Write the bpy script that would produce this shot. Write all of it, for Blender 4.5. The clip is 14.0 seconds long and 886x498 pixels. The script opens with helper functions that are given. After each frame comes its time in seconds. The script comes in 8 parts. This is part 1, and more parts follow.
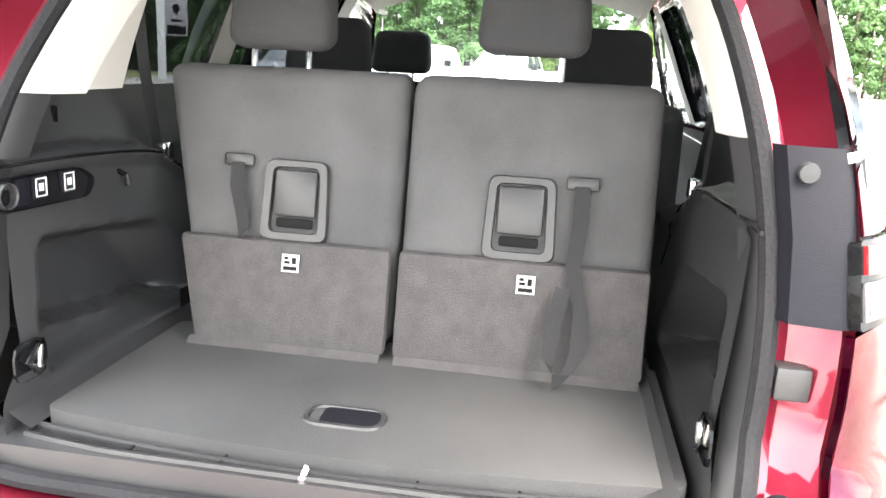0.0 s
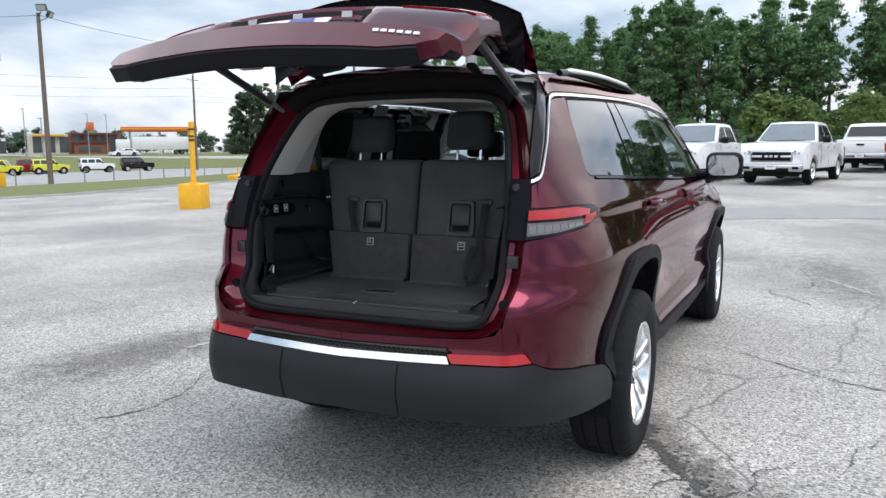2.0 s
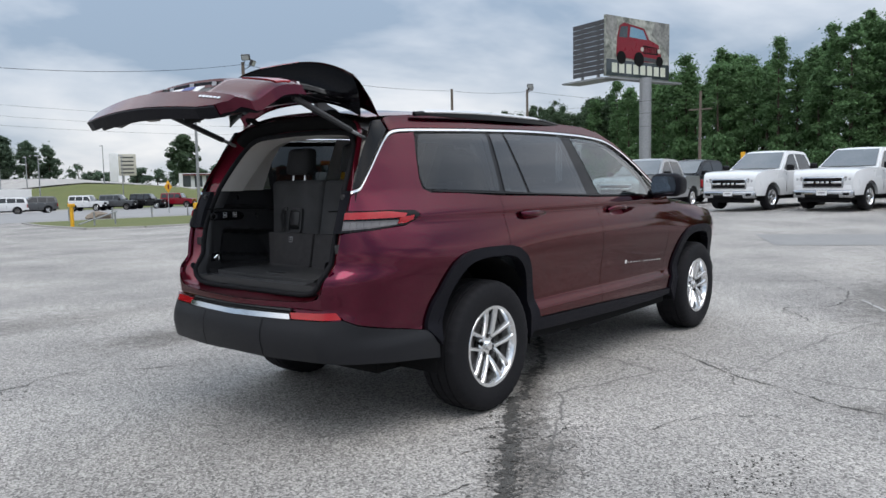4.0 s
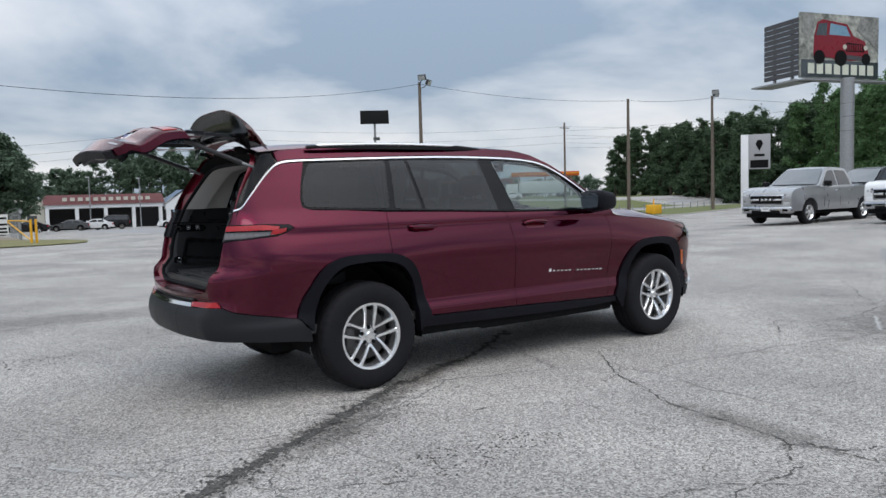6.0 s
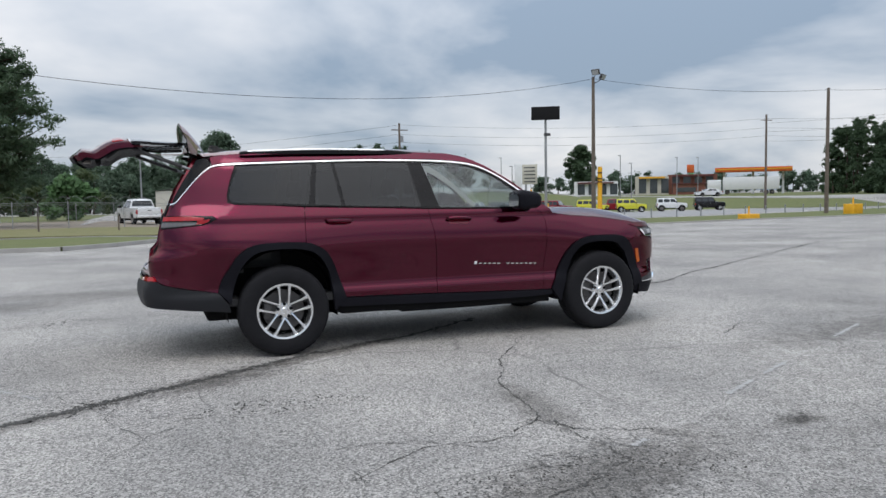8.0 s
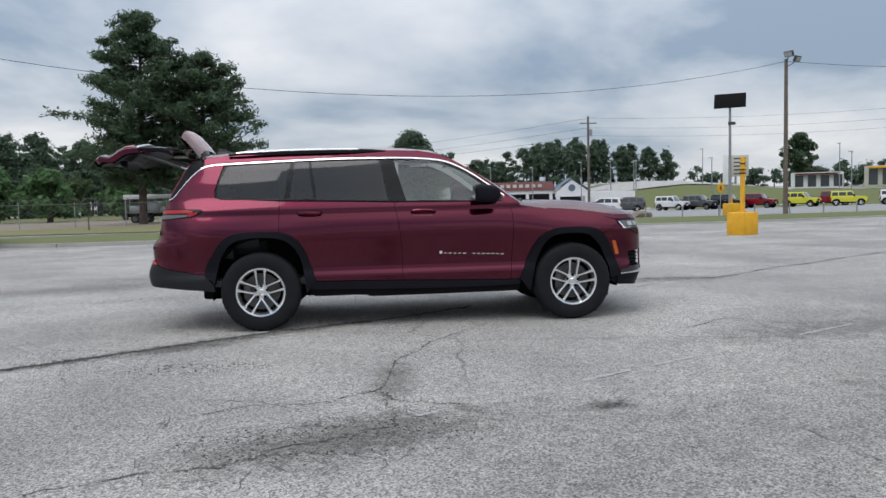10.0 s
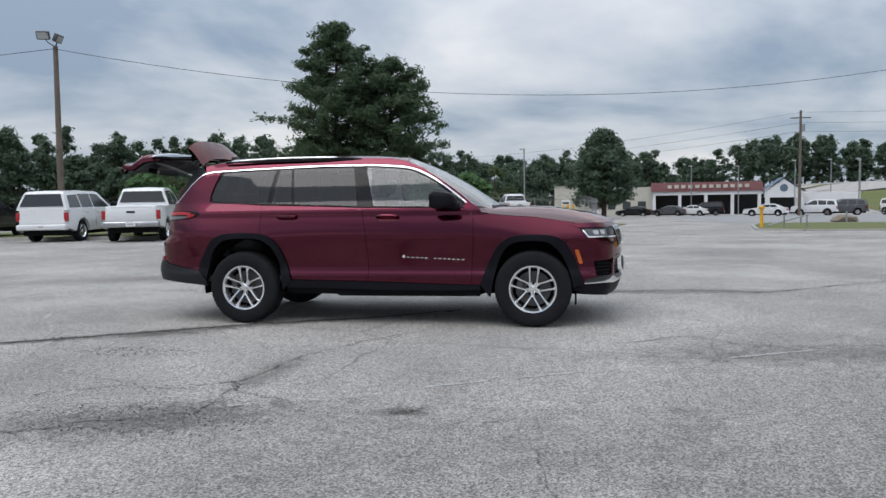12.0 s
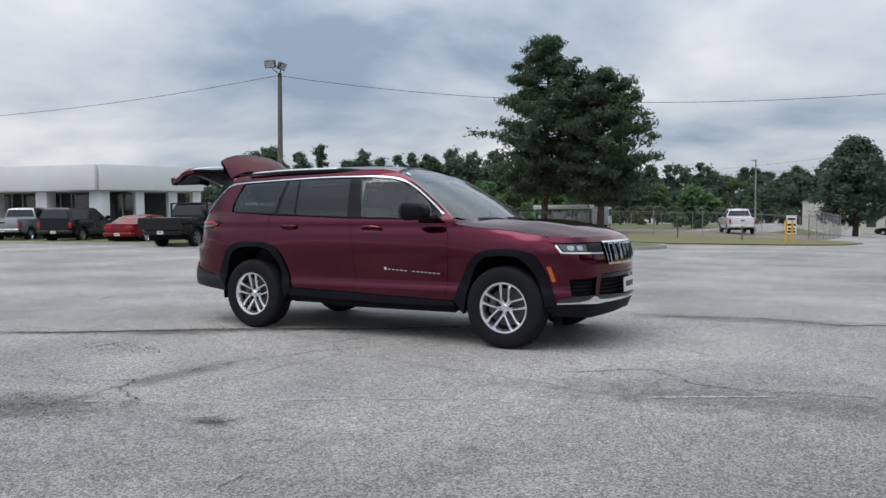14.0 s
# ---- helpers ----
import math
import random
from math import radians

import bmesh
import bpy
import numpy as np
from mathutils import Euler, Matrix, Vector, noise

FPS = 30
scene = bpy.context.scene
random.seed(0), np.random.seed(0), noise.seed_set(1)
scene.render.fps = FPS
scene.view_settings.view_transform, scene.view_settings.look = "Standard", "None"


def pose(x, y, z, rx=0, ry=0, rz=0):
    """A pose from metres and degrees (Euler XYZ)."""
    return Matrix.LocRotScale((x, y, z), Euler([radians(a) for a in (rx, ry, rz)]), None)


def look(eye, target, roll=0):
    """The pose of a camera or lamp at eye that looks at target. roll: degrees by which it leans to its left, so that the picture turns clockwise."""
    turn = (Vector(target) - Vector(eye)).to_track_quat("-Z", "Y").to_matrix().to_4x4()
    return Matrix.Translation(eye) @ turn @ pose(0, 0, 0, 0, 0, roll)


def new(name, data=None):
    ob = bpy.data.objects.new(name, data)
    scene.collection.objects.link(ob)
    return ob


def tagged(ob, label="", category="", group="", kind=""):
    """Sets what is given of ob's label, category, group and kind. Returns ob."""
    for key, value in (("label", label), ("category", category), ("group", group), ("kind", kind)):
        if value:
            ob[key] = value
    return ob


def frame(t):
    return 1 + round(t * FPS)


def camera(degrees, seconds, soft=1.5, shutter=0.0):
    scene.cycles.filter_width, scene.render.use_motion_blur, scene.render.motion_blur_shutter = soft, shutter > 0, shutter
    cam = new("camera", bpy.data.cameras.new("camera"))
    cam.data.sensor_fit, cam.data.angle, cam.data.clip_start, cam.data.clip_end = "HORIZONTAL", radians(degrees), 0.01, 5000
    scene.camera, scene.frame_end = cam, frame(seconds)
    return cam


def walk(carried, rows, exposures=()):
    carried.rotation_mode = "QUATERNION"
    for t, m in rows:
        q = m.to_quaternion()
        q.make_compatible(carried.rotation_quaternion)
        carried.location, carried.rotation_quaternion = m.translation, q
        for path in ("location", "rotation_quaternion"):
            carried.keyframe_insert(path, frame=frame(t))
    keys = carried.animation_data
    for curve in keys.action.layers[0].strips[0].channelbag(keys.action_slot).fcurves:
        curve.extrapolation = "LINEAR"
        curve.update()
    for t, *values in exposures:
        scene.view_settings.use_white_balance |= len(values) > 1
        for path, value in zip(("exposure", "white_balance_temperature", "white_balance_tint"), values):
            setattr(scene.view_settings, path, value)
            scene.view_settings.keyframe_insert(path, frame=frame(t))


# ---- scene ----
cam = camera(60.5, 14.0)
PATH = [
    (0, (-1.899, -0.297, 1.384), (0.026, -0.01, 0.924), 3.0),
    (0.5, (-2.338, -0.588, 1.398), (-0.46, -0.019, 1.013), 1.1),
    (1, (-2.746, -0.868, 1.43), (-0.897, -0.191, 1.079), 0.9),
    (1.5, (-3.116, -1.185, 1.419), (-1.29, -0.427, 1.118), 0.5),
    (2, (-3.475, -1.533, 1.426), (-1.682, -0.689, 1.161), -0.4),
    (2.5, (-3.714, -1.947, 1.409), (-1.961, -1.009, 1.19), -1.3),
    (3, (-3.747, -2.402, 1.379), (-2.048, -1.362, 1.195), -1.0),
    (3.5, (-3.714, -2.923, 1.402), (-2.091, -1.768, 1.223), -0.9),
    (4, (-3.569, -3.457, 1.359), (-2.027, -2.196, 1.178), -1.0),
    (4.2, (-3.467, -3.635, 1.383), (-1.958, -2.334, 1.201), -1.3),
    (6.3, (-2.508, -5.838, 1.366), (-1.404, -4.177, 1.229), -1.6),
    (6.5, (-2.348, -6.026, 1.392), (-1.289, -4.335, 1.255), -1.7),
    (7, (-1.976, -6.551, 1.387), (-1.031, -4.794, 1.248), -1.5),
    (7.5, (-1.528, -6.977, 1.365), (-0.695, -5.164, 1.223), -1.3),
    (8, (-1.009, -7.355, 1.346), (-0.301, -5.49, 1.204), -1.0),
    (8.2, (-0.83, -7.525, 1.373), (-0.17, -5.642, 1.227), -0.8),
    (10.3, (1.452, -8.478, 1.283), (1.559, -6.486, 1.139), -1.9),
    (10.5, (1.7, -8.549, 1.296), (1.755, -6.555, 1.15), -2.1),
    (11, (2.316, -8.599, 1.301), (2.249, -6.606, 1.154), -2.0),
    (11.5, (2.951, -8.613, 1.303), (2.747, -6.629, 1.159), -1.5),
    (12, (3.552, -8.503, 1.32), (3.198, -6.539, 1.183), -1.0),
    (12.5, (4.156, -8.372, 1.342), (3.643, -6.443, 1.225), -0.6),
    (13, (4.759, -8.087, 1.324), (4.086, -6.206, 1.223), -0.5),
    (13.5, (5.352, -7.792, 1.304), (4.535, -5.969, 1.214), -0.4),
    (14, (5.921, -7.397, 1.264), (4.977, -5.636, 1.171), -0.5),
]
EXPOSURES = [(0, 4.10, 7600, 10), (.3, 3.1, 7400, 10), (.5, 2.72, 7200, 11), (1, 1.12, 6700, 11), (1.5, .80, 6600, 10), (2, .63, 6550, 10), (3, .30, 6500, 10), (4, .18, 6500, 10), (7, .05, 6500, 10), (10.5, 0, 6500, 10), (14, -.05, 6500, 10)]
walk(cam, [(t, look(e, g, r)) for t, e, g, r in PATH], EXPOSURES)


# ---------------------------------------------------------------- light
world = bpy.data.worlds.new("world")
scene.world = world
world.use_nodes = True
wn, wl = world.node_tree.nodes, world.node_tree.links
wn.clear()
w_out, w_bg = wn.new("ShaderNodeOutputWorld"), wn.new("ShaderNodeBackground")
sky = wn.new("ShaderNodeTexSky")
sky.sky_type, sky.sun_disc = "NISHITA", False
sky.sun_elevation, sky.sun_rotation = radians(58), radians(200)
w_tc, w_sep = wn.new("ShaderNodeTexCoord"), wn.new("ShaderNodeSeparateXYZ")
wl.new(w_tc.outputs["Generated"], w_sep.inputs[0])


def wmath(op, a, b):
    n = wn.new("ShaderNodeMath")
    n.operation = op
    for i, v in enumerate((a, b)):
        if isinstance(v, (int, float)):
            n.inputs[i].default_value = v
        else:
            wl.new(v, n.inputs[i])
    return n.outputs[0]


# cloud layer: directions laid out on a flat deck
up = wmath("MAXIMUM", w_sep.outputs[2], 0.0)
deck = wmath("ADD", up, 0.26)
w_com = wn.new("ShaderNodeCombineXYZ")
wl.new(wmath("DIVIDE", w_sep.outputs[0], deck), w_com.inputs[0])
wl.new(wmath("DIVIDE", w_sep.outputs[1], deck), w_com.inputs[1])
w_noise = wn.new("ShaderNodeTexNoise")
w_noise.inputs["Scale"].default_value, w_noise.inputs["Detail"].default_value = 0.85, 6
w_noise.inputs["Roughness"].default_value, w_noise.inputs["Distortion"].default_value = 0.52, 0.3
wl.new(w_com.outputs[0], w_noise.inputs["Vector"])
w_ramp = wn.new("ShaderNodeValToRGB")
w_ramp.color_ramp.elements[0].position, w_ramp.color_ramp.elements[0].color = 0.39, (0.32, 0.41, 0.53, 1)
w_ramp.color_ramp.elements[1].position, w_ramp.color_ramp.elements[1].color = 0.62, (0.92, 0.93, 0.96, 1)
w_mid = w_ramp.color_ramp.elements.new(0.49)
w_mid.color = (0.60, 0.66, 0.745, 1)
wl.new(w_noise.outputs[0], w_ramp.inputs[0])
# an overcast sky is brighter overhead
w_gain = wmath("ADD", wmath("MULTIPLY", wmath("POWER", up, 1.5), 1.7), 0.86)
w_mul = wn.new("ShaderNodeMix")
w_mul.data_type, w_mul.blend_type = "RGBA", "MULTIPLY"
w_mul.inputs[0].default_value = 1
wl.new(w_ramp.outputs[0], w_mul.inputs[6])
wl.new(w_gain, w_mul.inputs[7])
w_sc = wn.new("ShaderNodeMix")
w_sc.data_type, w_sc.blend_type = "RGBA", "MULTIPLY"
w_sc.inputs[0].default_value = 1
w_sc.inputs[7].default_value = (0.1, 0.1, 0.1, 1)
wl.new(sky.outputs[0], w_sc.inputs[6])
w_mix = wn.new("ShaderNodeMix")
w_mix.data_type = "RGBA"
w_mix.inputs[0].default_value = 0.9
wl.new(w_sc.outputs[2], w_mix.inputs[6])
wl.new(w_mul.outputs[2], w_mix.inputs[7])
wl.new(w_mix.outputs[2], w_bg.inputs[0])
w_bg.inputs[1].default_value = 1.0
wl.new(w_bg.outputs[0], w_out.inputs[0])

sun = new("sun", bpy.data.lights.new("sun", "SUN"))
sun.data.energy, sun.data.angle, sun.data.color = 0.9, radians(35), (1, 0.945, 0.91)
sun.matrix_world = look((0, 0, 0), (0.35, 0.45, -1))

# ---------------------------------------------------------------- materials


def mat(name, c1, c2=None, scale=6.0, fine=80.0, rough=0.6, metal=0.0, bump=0.0, coat=0.0, spread=0.5, rvar=0.1, ior=1.45, random_tone=0.0):
    """A surface of two colours mixed by noise at two scales, with a fine relief."""
    m = bpy.data.materials.new(name)
    m.use_nodes = True
    n, l = m.node_tree.nodes, m.node_tree.links
    b = n["Principled BSDF"]
    c2 = c2 or tuple(c * 0.8 for c in c1)
    tc = n.new("ShaderNodeTexCoord")
    a = n.new("ShaderNodeTexNoise")
    a.inputs["Scale"].default_value, a.inputs["Detail"].default_value = scale, 5
    f = n.new("ShaderNodeTexNoise")
    f.inputs["Scale"].default_value, f.inputs["Detail"].default_value = fine, 3
    l.new(tc.outputs["Object"], a.inputs["Vector"])
    l.new(tc.outputs["Object"], f.inputs["Vector"])
    add = n.new("ShaderNodeMath")
    add.operation = "ADD"
    l.new(a.outputs[0], add.inputs[0])
    l.new(f.outputs[0], add.inputs[1])
    r = n.new("ShaderNodeMapRange")
    r.inputs["From Min"].default_value, r.inputs["From Max"].default_value = 1 - spread * 0.6, 1 + spread * 0.6
    l.new(add.outputs[0], r.inputs[0])
    mix = n.new("ShaderNodeMix")
    mix.data_type = "RGBA"
    mix.inputs[6].default_value, mix.inputs[7].default_value = (*c1, 1), (*c2, 1)
    l.new(r.outputs[0], mix.inputs[0])
    colour = mix.outputs[2]
    if random_tone:
        info, hsv, rr = n.new("ShaderNodeObjectInfo"), n.new("ShaderNodeHueSaturation"), n.new("ShaderNodeMapRange")
        rr.inputs["To Min"].default_value, rr.inputs["To Max"].default_value = 1 - random_tone, 1 + random_tone
        l.new(info.outputs["Random"], rr.inputs[0])
        l.new(rr.outputs[0], hsv.inputs["Value"])
        l.new(colour, hsv.inputs["Color"])
        colour = hsv.outputs[0]
    l.new(colour, b.inputs["Base Color"])
    rg = n.new("ShaderNodeMapRange")
    rg.inputs["To Min"].default_value, rg.inputs["To Max"].default_value = max(0.02, rough - rvar), min(1, rough + rvar)
    l.new(a.outputs[0], rg.inputs[0])
    l.new(rg.outputs[0], b.inputs["Roughness"])
    b.inputs["Metallic"].default_value, b.inputs["Coat Weight"].default_value = metal, coat
    b.inputs["Coat Roughness"].default_value, b.inputs["IOR"].default_value = 0.03, ior
    if bump:
        bn = n.new("ShaderNodeBump")
        bn.inputs["Strength"].default_value, bn.inputs["Distance"].default_value = bump, 0.01
        l.new(f.outputs[0], bn.inputs["Height"])
        l.new(bn.outputs[0], b.inputs["Normal"])
    return m


def glass(name, tint, gloss_rough=0.02, least=.04, power=5):
    """A tinted pane: see-through by its tint, with a clear reflection by angle."""
    m = bpy.data.materials.new(name)
    m.use_nodes = True
    n, l = m.node_tree.nodes, m.node_tree.links
    n.clear()
    out, tr, gl, mx, fr = (n.new(k) for k in ("ShaderNodeOutputMaterial", "ShaderNodeBsdfTransparent", "ShaderNodeBsdfGlossy", "ShaderNodeMixShader", "ShaderNodeLayerWeight"))
    tr.inputs[0].default_value = (*tint, 1)
    gl.inputs["Roughness"].default_value = gloss_rough
    gl.inputs["Color"].default_value = (0.95, 0.97, 1, 1)
    fr.inputs["Blend"].default_value = .5
    pw, ma = n.new("ShaderNodeMath"), n.new("ShaderNodeMath")
    pw.operation, ma.operation = "POWER", "MULTIPLY_ADD"
    pw.inputs[1].default_value, ma.inputs[1].default_value, ma.inputs[2].default_value = power, .9, least
    l.new(fr.outputs["Facing"], pw.inputs[0])
    l.new(pw.outputs[0], ma.inputs[0])
    l.new(ma.outputs[0], mx.inputs[0])
    l.new(tr.outputs[0], mx.inputs[1])
    l.new(gl.outputs[0], mx.inputs[2])
    l.new(mx.outputs[0], out.inputs[0])
    return m


def lens(name, colour, glow=0.0):
    m = mat(name, colour, tuple(c * 0.7 for c in colour), 30, 200, 0.12, coat=0.35)
    if glow:
        b = m.node_tree.nodes["Principled BSDF"]
        b.inputs["Emission Color"].default_value, b.inputs["Emission Strength"].default_value = (*colour, 1), glow
    return m


PAINT = mat("velvet_red_paint", (0.094, 0.0009, 0.0185), (0.082, 0.0008, 0.0165), 0.7, 900, 0.17, metal=0.94, coat=1.0, rvar=0.03)
for _p in (PAINT,):
    _b = _p.node_tree.nodes["Principled BSDF"]
    _b.inputs["Coat IOR"].default_value = 1.40
    _b.inputs["Specular Tint"].default_value = (.45, .06, .12, 1)
PAINT_IN = mat("red_jamb_paint", (0.150, 0.005, 0.018), (0.130, 0.004, 0.015), 3, 300, 0.36, metal=0.8, coat=1.0)
CLAD = mat("black_cladding", (0.006, 0.006, 0.009), (0.010, 0.010, 0.014), 4, 700, 0.5, bump=0.15, ior=1.2)
# same plastic as CLAD, coloured lighter for the sky light the bumper catches
BUMPER = mat("lightened_cladding_plastic", (0.012, 0.0125, 0.0145), (0.017, 0.0175, 0.0205), 4, 700, 0.46, bump=0.12, ior=1.3)
GLOSSBLK = mat("gloss_black_trim", (0.004, 0.004, 0.005), (0.007, 0.007, 0.008), 3, 60, 0.10, ior=1.3)
RUBBER = mat("tyre_rubber", (0.009, 0.009, 0.011), (0.016, 0.016, 0.018), 7, 160, 0.75, bump=0.25, ior=1.25)
DARK = mat("dark_underside", (0.007, 0.007, 0.008), (0.011, 0.011, 0.011), 5, 90, 0.9, ior=1.2)
CHROME = mat("bright_chrome", (0.86, 0.87, 0.88), (0.78, 0.79, 0.80), 5, 60, 0.10, metal=1.0, rvar=0.04)
SATIN = mat("satin_aluminium", (0.86, 0.87, 0.88), (0.78, 0.79, 0.80), 6, 220, 0.17, metal=0.95, rvar=0.05)
DISC = mat("brake_steel", (0.13, 0.125, 0.125), (0.085, 0.08, 0.08), 9, 120, 0.5, metal=0.7)
STEEL = mat("dull_steel", (0.30, 0.29, 0.28), (0.20, 0.18, 0.17), 9, 120, 0.5, metal=0.8)
CARPET = mat("charcoal_carpet", (0.040, 0.040, 0.042), (0.090, 0.090, 0.093), 6, 700, 0.95, bump=0.35, spread=.6)
# darker copy of CARPET that offsets the stronger light on the level floor
FLOORCARPET = mat("charcoal_floor_carpet", (0.026, 0.0265, 0.028), (0.062, 0.062, 0.064), 5, 600, 0.95, bump=0.4, spread=.7)
SCUFF = mat("black_scuff_plate", (0.012, 0.012, 0.013), (0.018, 0.018, 0.019), 8, 300, 0.22, rvar=.1)
STRAP = mat("black_webbing", (0.013, 0.013, 0.015), (0.020, 0.020, 0.022), 12, 500, 0.85, bump=0.4)
FLAPCARPET = mat("brown_grey_carpet", (0.040, 0.038, 0.040), (0.070, 0.066, 0.067), 26, 420, 0.95, bump=0.4)
TRIMBLK = mat("black_trim_plastic", (0.024, 0.024, 0.026), (0.034, 0.034, 0.036), 5, 600, 0.34, bump=0.12)
TRIMGREY = mat("light_grey_trim", (0.52, 0.50, 0.47), (0.58, 0.56, 0.53), 4, 500, 0.75, bump=0.1)
CLOTH = mat("charcoal_seat_cloth", (0.026, 0.027, 0.030), (0.040, 0.041, 0.044), 12, 500, 0.9, bump=0.5)
LABELGREY = mat("pale_grey_label", (0.36, 0.36, 0.37), (0.30, 0.30, 0.31), 20, 300, 0.6)
WHITE = mat("white_label", (0.75, 0.75, 0.75), (0.66, 0.66, 0.67), 20, 300, 0.6)
TAILRED = lens("tail_lamp_red", (0.40, 0.010, 0.016))
REFLRED = lens("reflector_red", (0.42, 0.008, 0.012))
CLEARLENS = lens("clear_lamp_lens", (0.50, 0.51, 0.53))
SMOKELENS = lens("smoked_lamp_lens", (0.13, 0.12, 0.125))
LAMPSILVER = lens("lamp_reflector_silver", (0.17, 0.165, 0.17))
HEADLENS = lens("head_lamp_lens", (0.10, 0.105, 0.115))
AMBER = lens("amber_marker", (0.62, 0.13, 0.02))
TINT = glass("dark_privacy_glass", (0.050, 0.056, 0.062), .015, .040, 3.2)
TINTF = glass("green_tinted_glass", (0.66, 0.74, 0.73), .015, .07, 4)
WINDSCREEN = glass("laminated_windscreen_glass", (0.72, 0.80, 0.79), .02, .055, 3.8)
MIRROR = mat("mirror_silver", (0.56, 0.58, 0.61), None, 3, 50, 0.03, metal=1.0, rvar=0.01)
YELLOW = mat("safety_yellow_paint", (0.80, 0.42, 0.015), (0.62, 0.32, 0.02), 5, 60, 0.55, bump=0.1)
WOODPOLE = mat("weathered_pole_wood", (0.17, 0.14, 0.115), (0.11, 0.09, 0.075), 3, 40, 0.9, bump=0.4)
GALV = mat("galvanised_steel", (0.36, 0.37, 0.38), (0.27, 0.28, 0.29), 6, 90, 0.5, metal=0.6)

# ---------------------------------------------------------------- mesh helpers


def part(name, bm, material, parent=None, label="", smooth=True, angle=35, pose_m=None):
    me = bpy.data.meshes.new(name)
    bm.normal_update()
    bm.to_mesh(me)
    bm.free()
    me.materials.append(material)
    if smooth:
        me.shade_smooth()
        me.set_sharp_from_angle(angle=radians(angle))
    ob = new(name, me)
    if parent:
        ob.parent = parent
    if pose_m is not None:
        ob.matrix_local = pose_m
    if label:
        ob["label"] = label
    return ob


def add_box(bm, x0, x1, y0, y1, z0, z1, r=0.0, seg=2):
    vs = [bm.verts.new((x, y, z)) for x in (x0, x1) for y in (y0, y1) for z in (z0, z1)]
    fs = [bm.faces.new([vs[i] for i in q]) for q in ((0, 1, 3, 2), (4, 6, 7, 5), (0, 4, 5, 1), (2, 3, 7, 6), (0, 2, 6, 4), (1, 5, 7, 3))]
    if r:
        edges = list({e for f in fs for e in f.edges})
        res = bmesh.ops.bevel(bm, geom=edges, offset=r, segments=seg, affect="EDGES", profile=0.5)
        return [v for v in {v for f in res["faces"] for v in f.verts}]
    return vs


def box_bm(*a, r=0.0, seg=2):
    bm = bmesh.new()
    add_box(bm, *a, r=r, seg=seg)
    return bm


def add_tube(bm, path, radius, n=10, caps=True):
    """A tube along a polyline; radius is one number or one for each point."""
    pts = [Vector(p) for p in path]
    rad = [radius] * len(pts) if isinstance(radius, (int, float)) else radius
    rings, side = [], None
    for i, p in enumerate(pts):
        d = (pts[min(i + 1, len(pts) - 1)] - pts[max(i - 1, 0)]).normalized()
        if side is None:
            side = d.orthogonal().normalized()
        side = (side - d * side.dot(d)).normalized()
        up2 = d.cross(side)
        rings.append([bm.verts.new(p + (side * math.cos(2 * math.pi * k / n) + up2 * math.sin(2 * math.pi * k / n)) * rad[i]) for k in range(n)])
    for a, b in zip(rings, rings[1:]):
        for k in range(n):
            bm.faces.new((a[k], a[(k + 1) % n], b[(k + 1) % n], b[k]))
    if caps:
        bm.faces.new(rings[0][::-1])
        bm.faces.new(rings[-1])


def tube_bm(path, radius, n=10):
    bm = bmesh.new()
    add_tube(bm, path, radius, n)
    return bm


def add_lathe(bm, profile, n, axis="y", centre=(0, 0, 0), wobble=None):
    """Turns (radius, along) points round an axis."""
    rings = []
    for k in range(n):
        a = 2 * math.pi * k / n
        ring = []
        for i, (r, h) in enumerate(profile):
            rr = r + (wobble(i, k) if wobble else 0)
            c, s = rr * math.cos(a), rr * math.sin(a)
            co = (c, h, s) if axis == "y" else (c, s, h)
            ring.append(bm.verts.new(Vector(co) + Vector(centre)))
        rings.append(ring)
    for k in range(n):
        a, b = rings[k], rings[(k + 1) % n]
        for i in range(len(profile) - 1):
            bm.faces.new((a[i], a[i + 1], b[i + 1], b[i]))


def loft(rows, close=False):
    """A skin over rows of points of equal length."""
    bm = bmesh.new()
    vs = [[bm.verts.new(p) for p in r] for r in rows]
    for a, b in zip(vs, vs[1:]):
        for i in range(len(a) - (0 if close else 1)):
            j = (i + 1) % len(a)
            bm.faces.new((a[i], a[j], b[j], b[i]))
    return bm


def rounded(pts, r, n=4):
    """A polygon with its corners rounded; r is one radius or one for each corner."""
    out, k = [], len(pts)
    rs = [r] * k if isinstance(r, (int, float)) else r
    for i in range(k):
        p, a, b = Vector(pts[i]), Vector(pts[i - 1]), Vector(pts[(i + 1) % k])
        d = min(rs[i], (a - p).length * 0.45, (b - p).length * 0.45)
        if d < 1e-4:
            out.append(tuple(p))
            continue
        p0, p1 = p + (a - p).normalized() * d, p + (b - p).normalized() * d
        for j in range(n + 1):
            t = j / n
            out.append(tuple(p0 * (1 - t) ** 2 + p * 2 * t * (1 - t) + p1 * t * t))
    return out


def area2(pts):
    return sum(a[0] * b[1] - b[0] * a[1] for a, b in zip(pts, pts[1:] + pts[:1]))


def shrunk(pts, d):
    if area2(pts) < 0:
        pts = pts[::-1]
    out, k = [], len(pts)
    for i in range(k):
        p, a, b = Vector(pts[i]), Vector(pts[i - 1]), Vector(pts[(i + 1) % k])
        if (p - a).length < 1e-6 or (b - p).length < 1e-6:
            continue
        n1, n2 = (p - a).normalized(), (b - p).normalized()
        m1, m2 = Vector((-n1.y, n1.x)), Vector((-n2.y, n2.x))
        q = (m1 + m2)
        if q.length < 1e-3:
            continue
        q = q.normalized() / max(0.5, q.normalized().dot(m1))
        out.append(tuple(p + q * d))
    return out


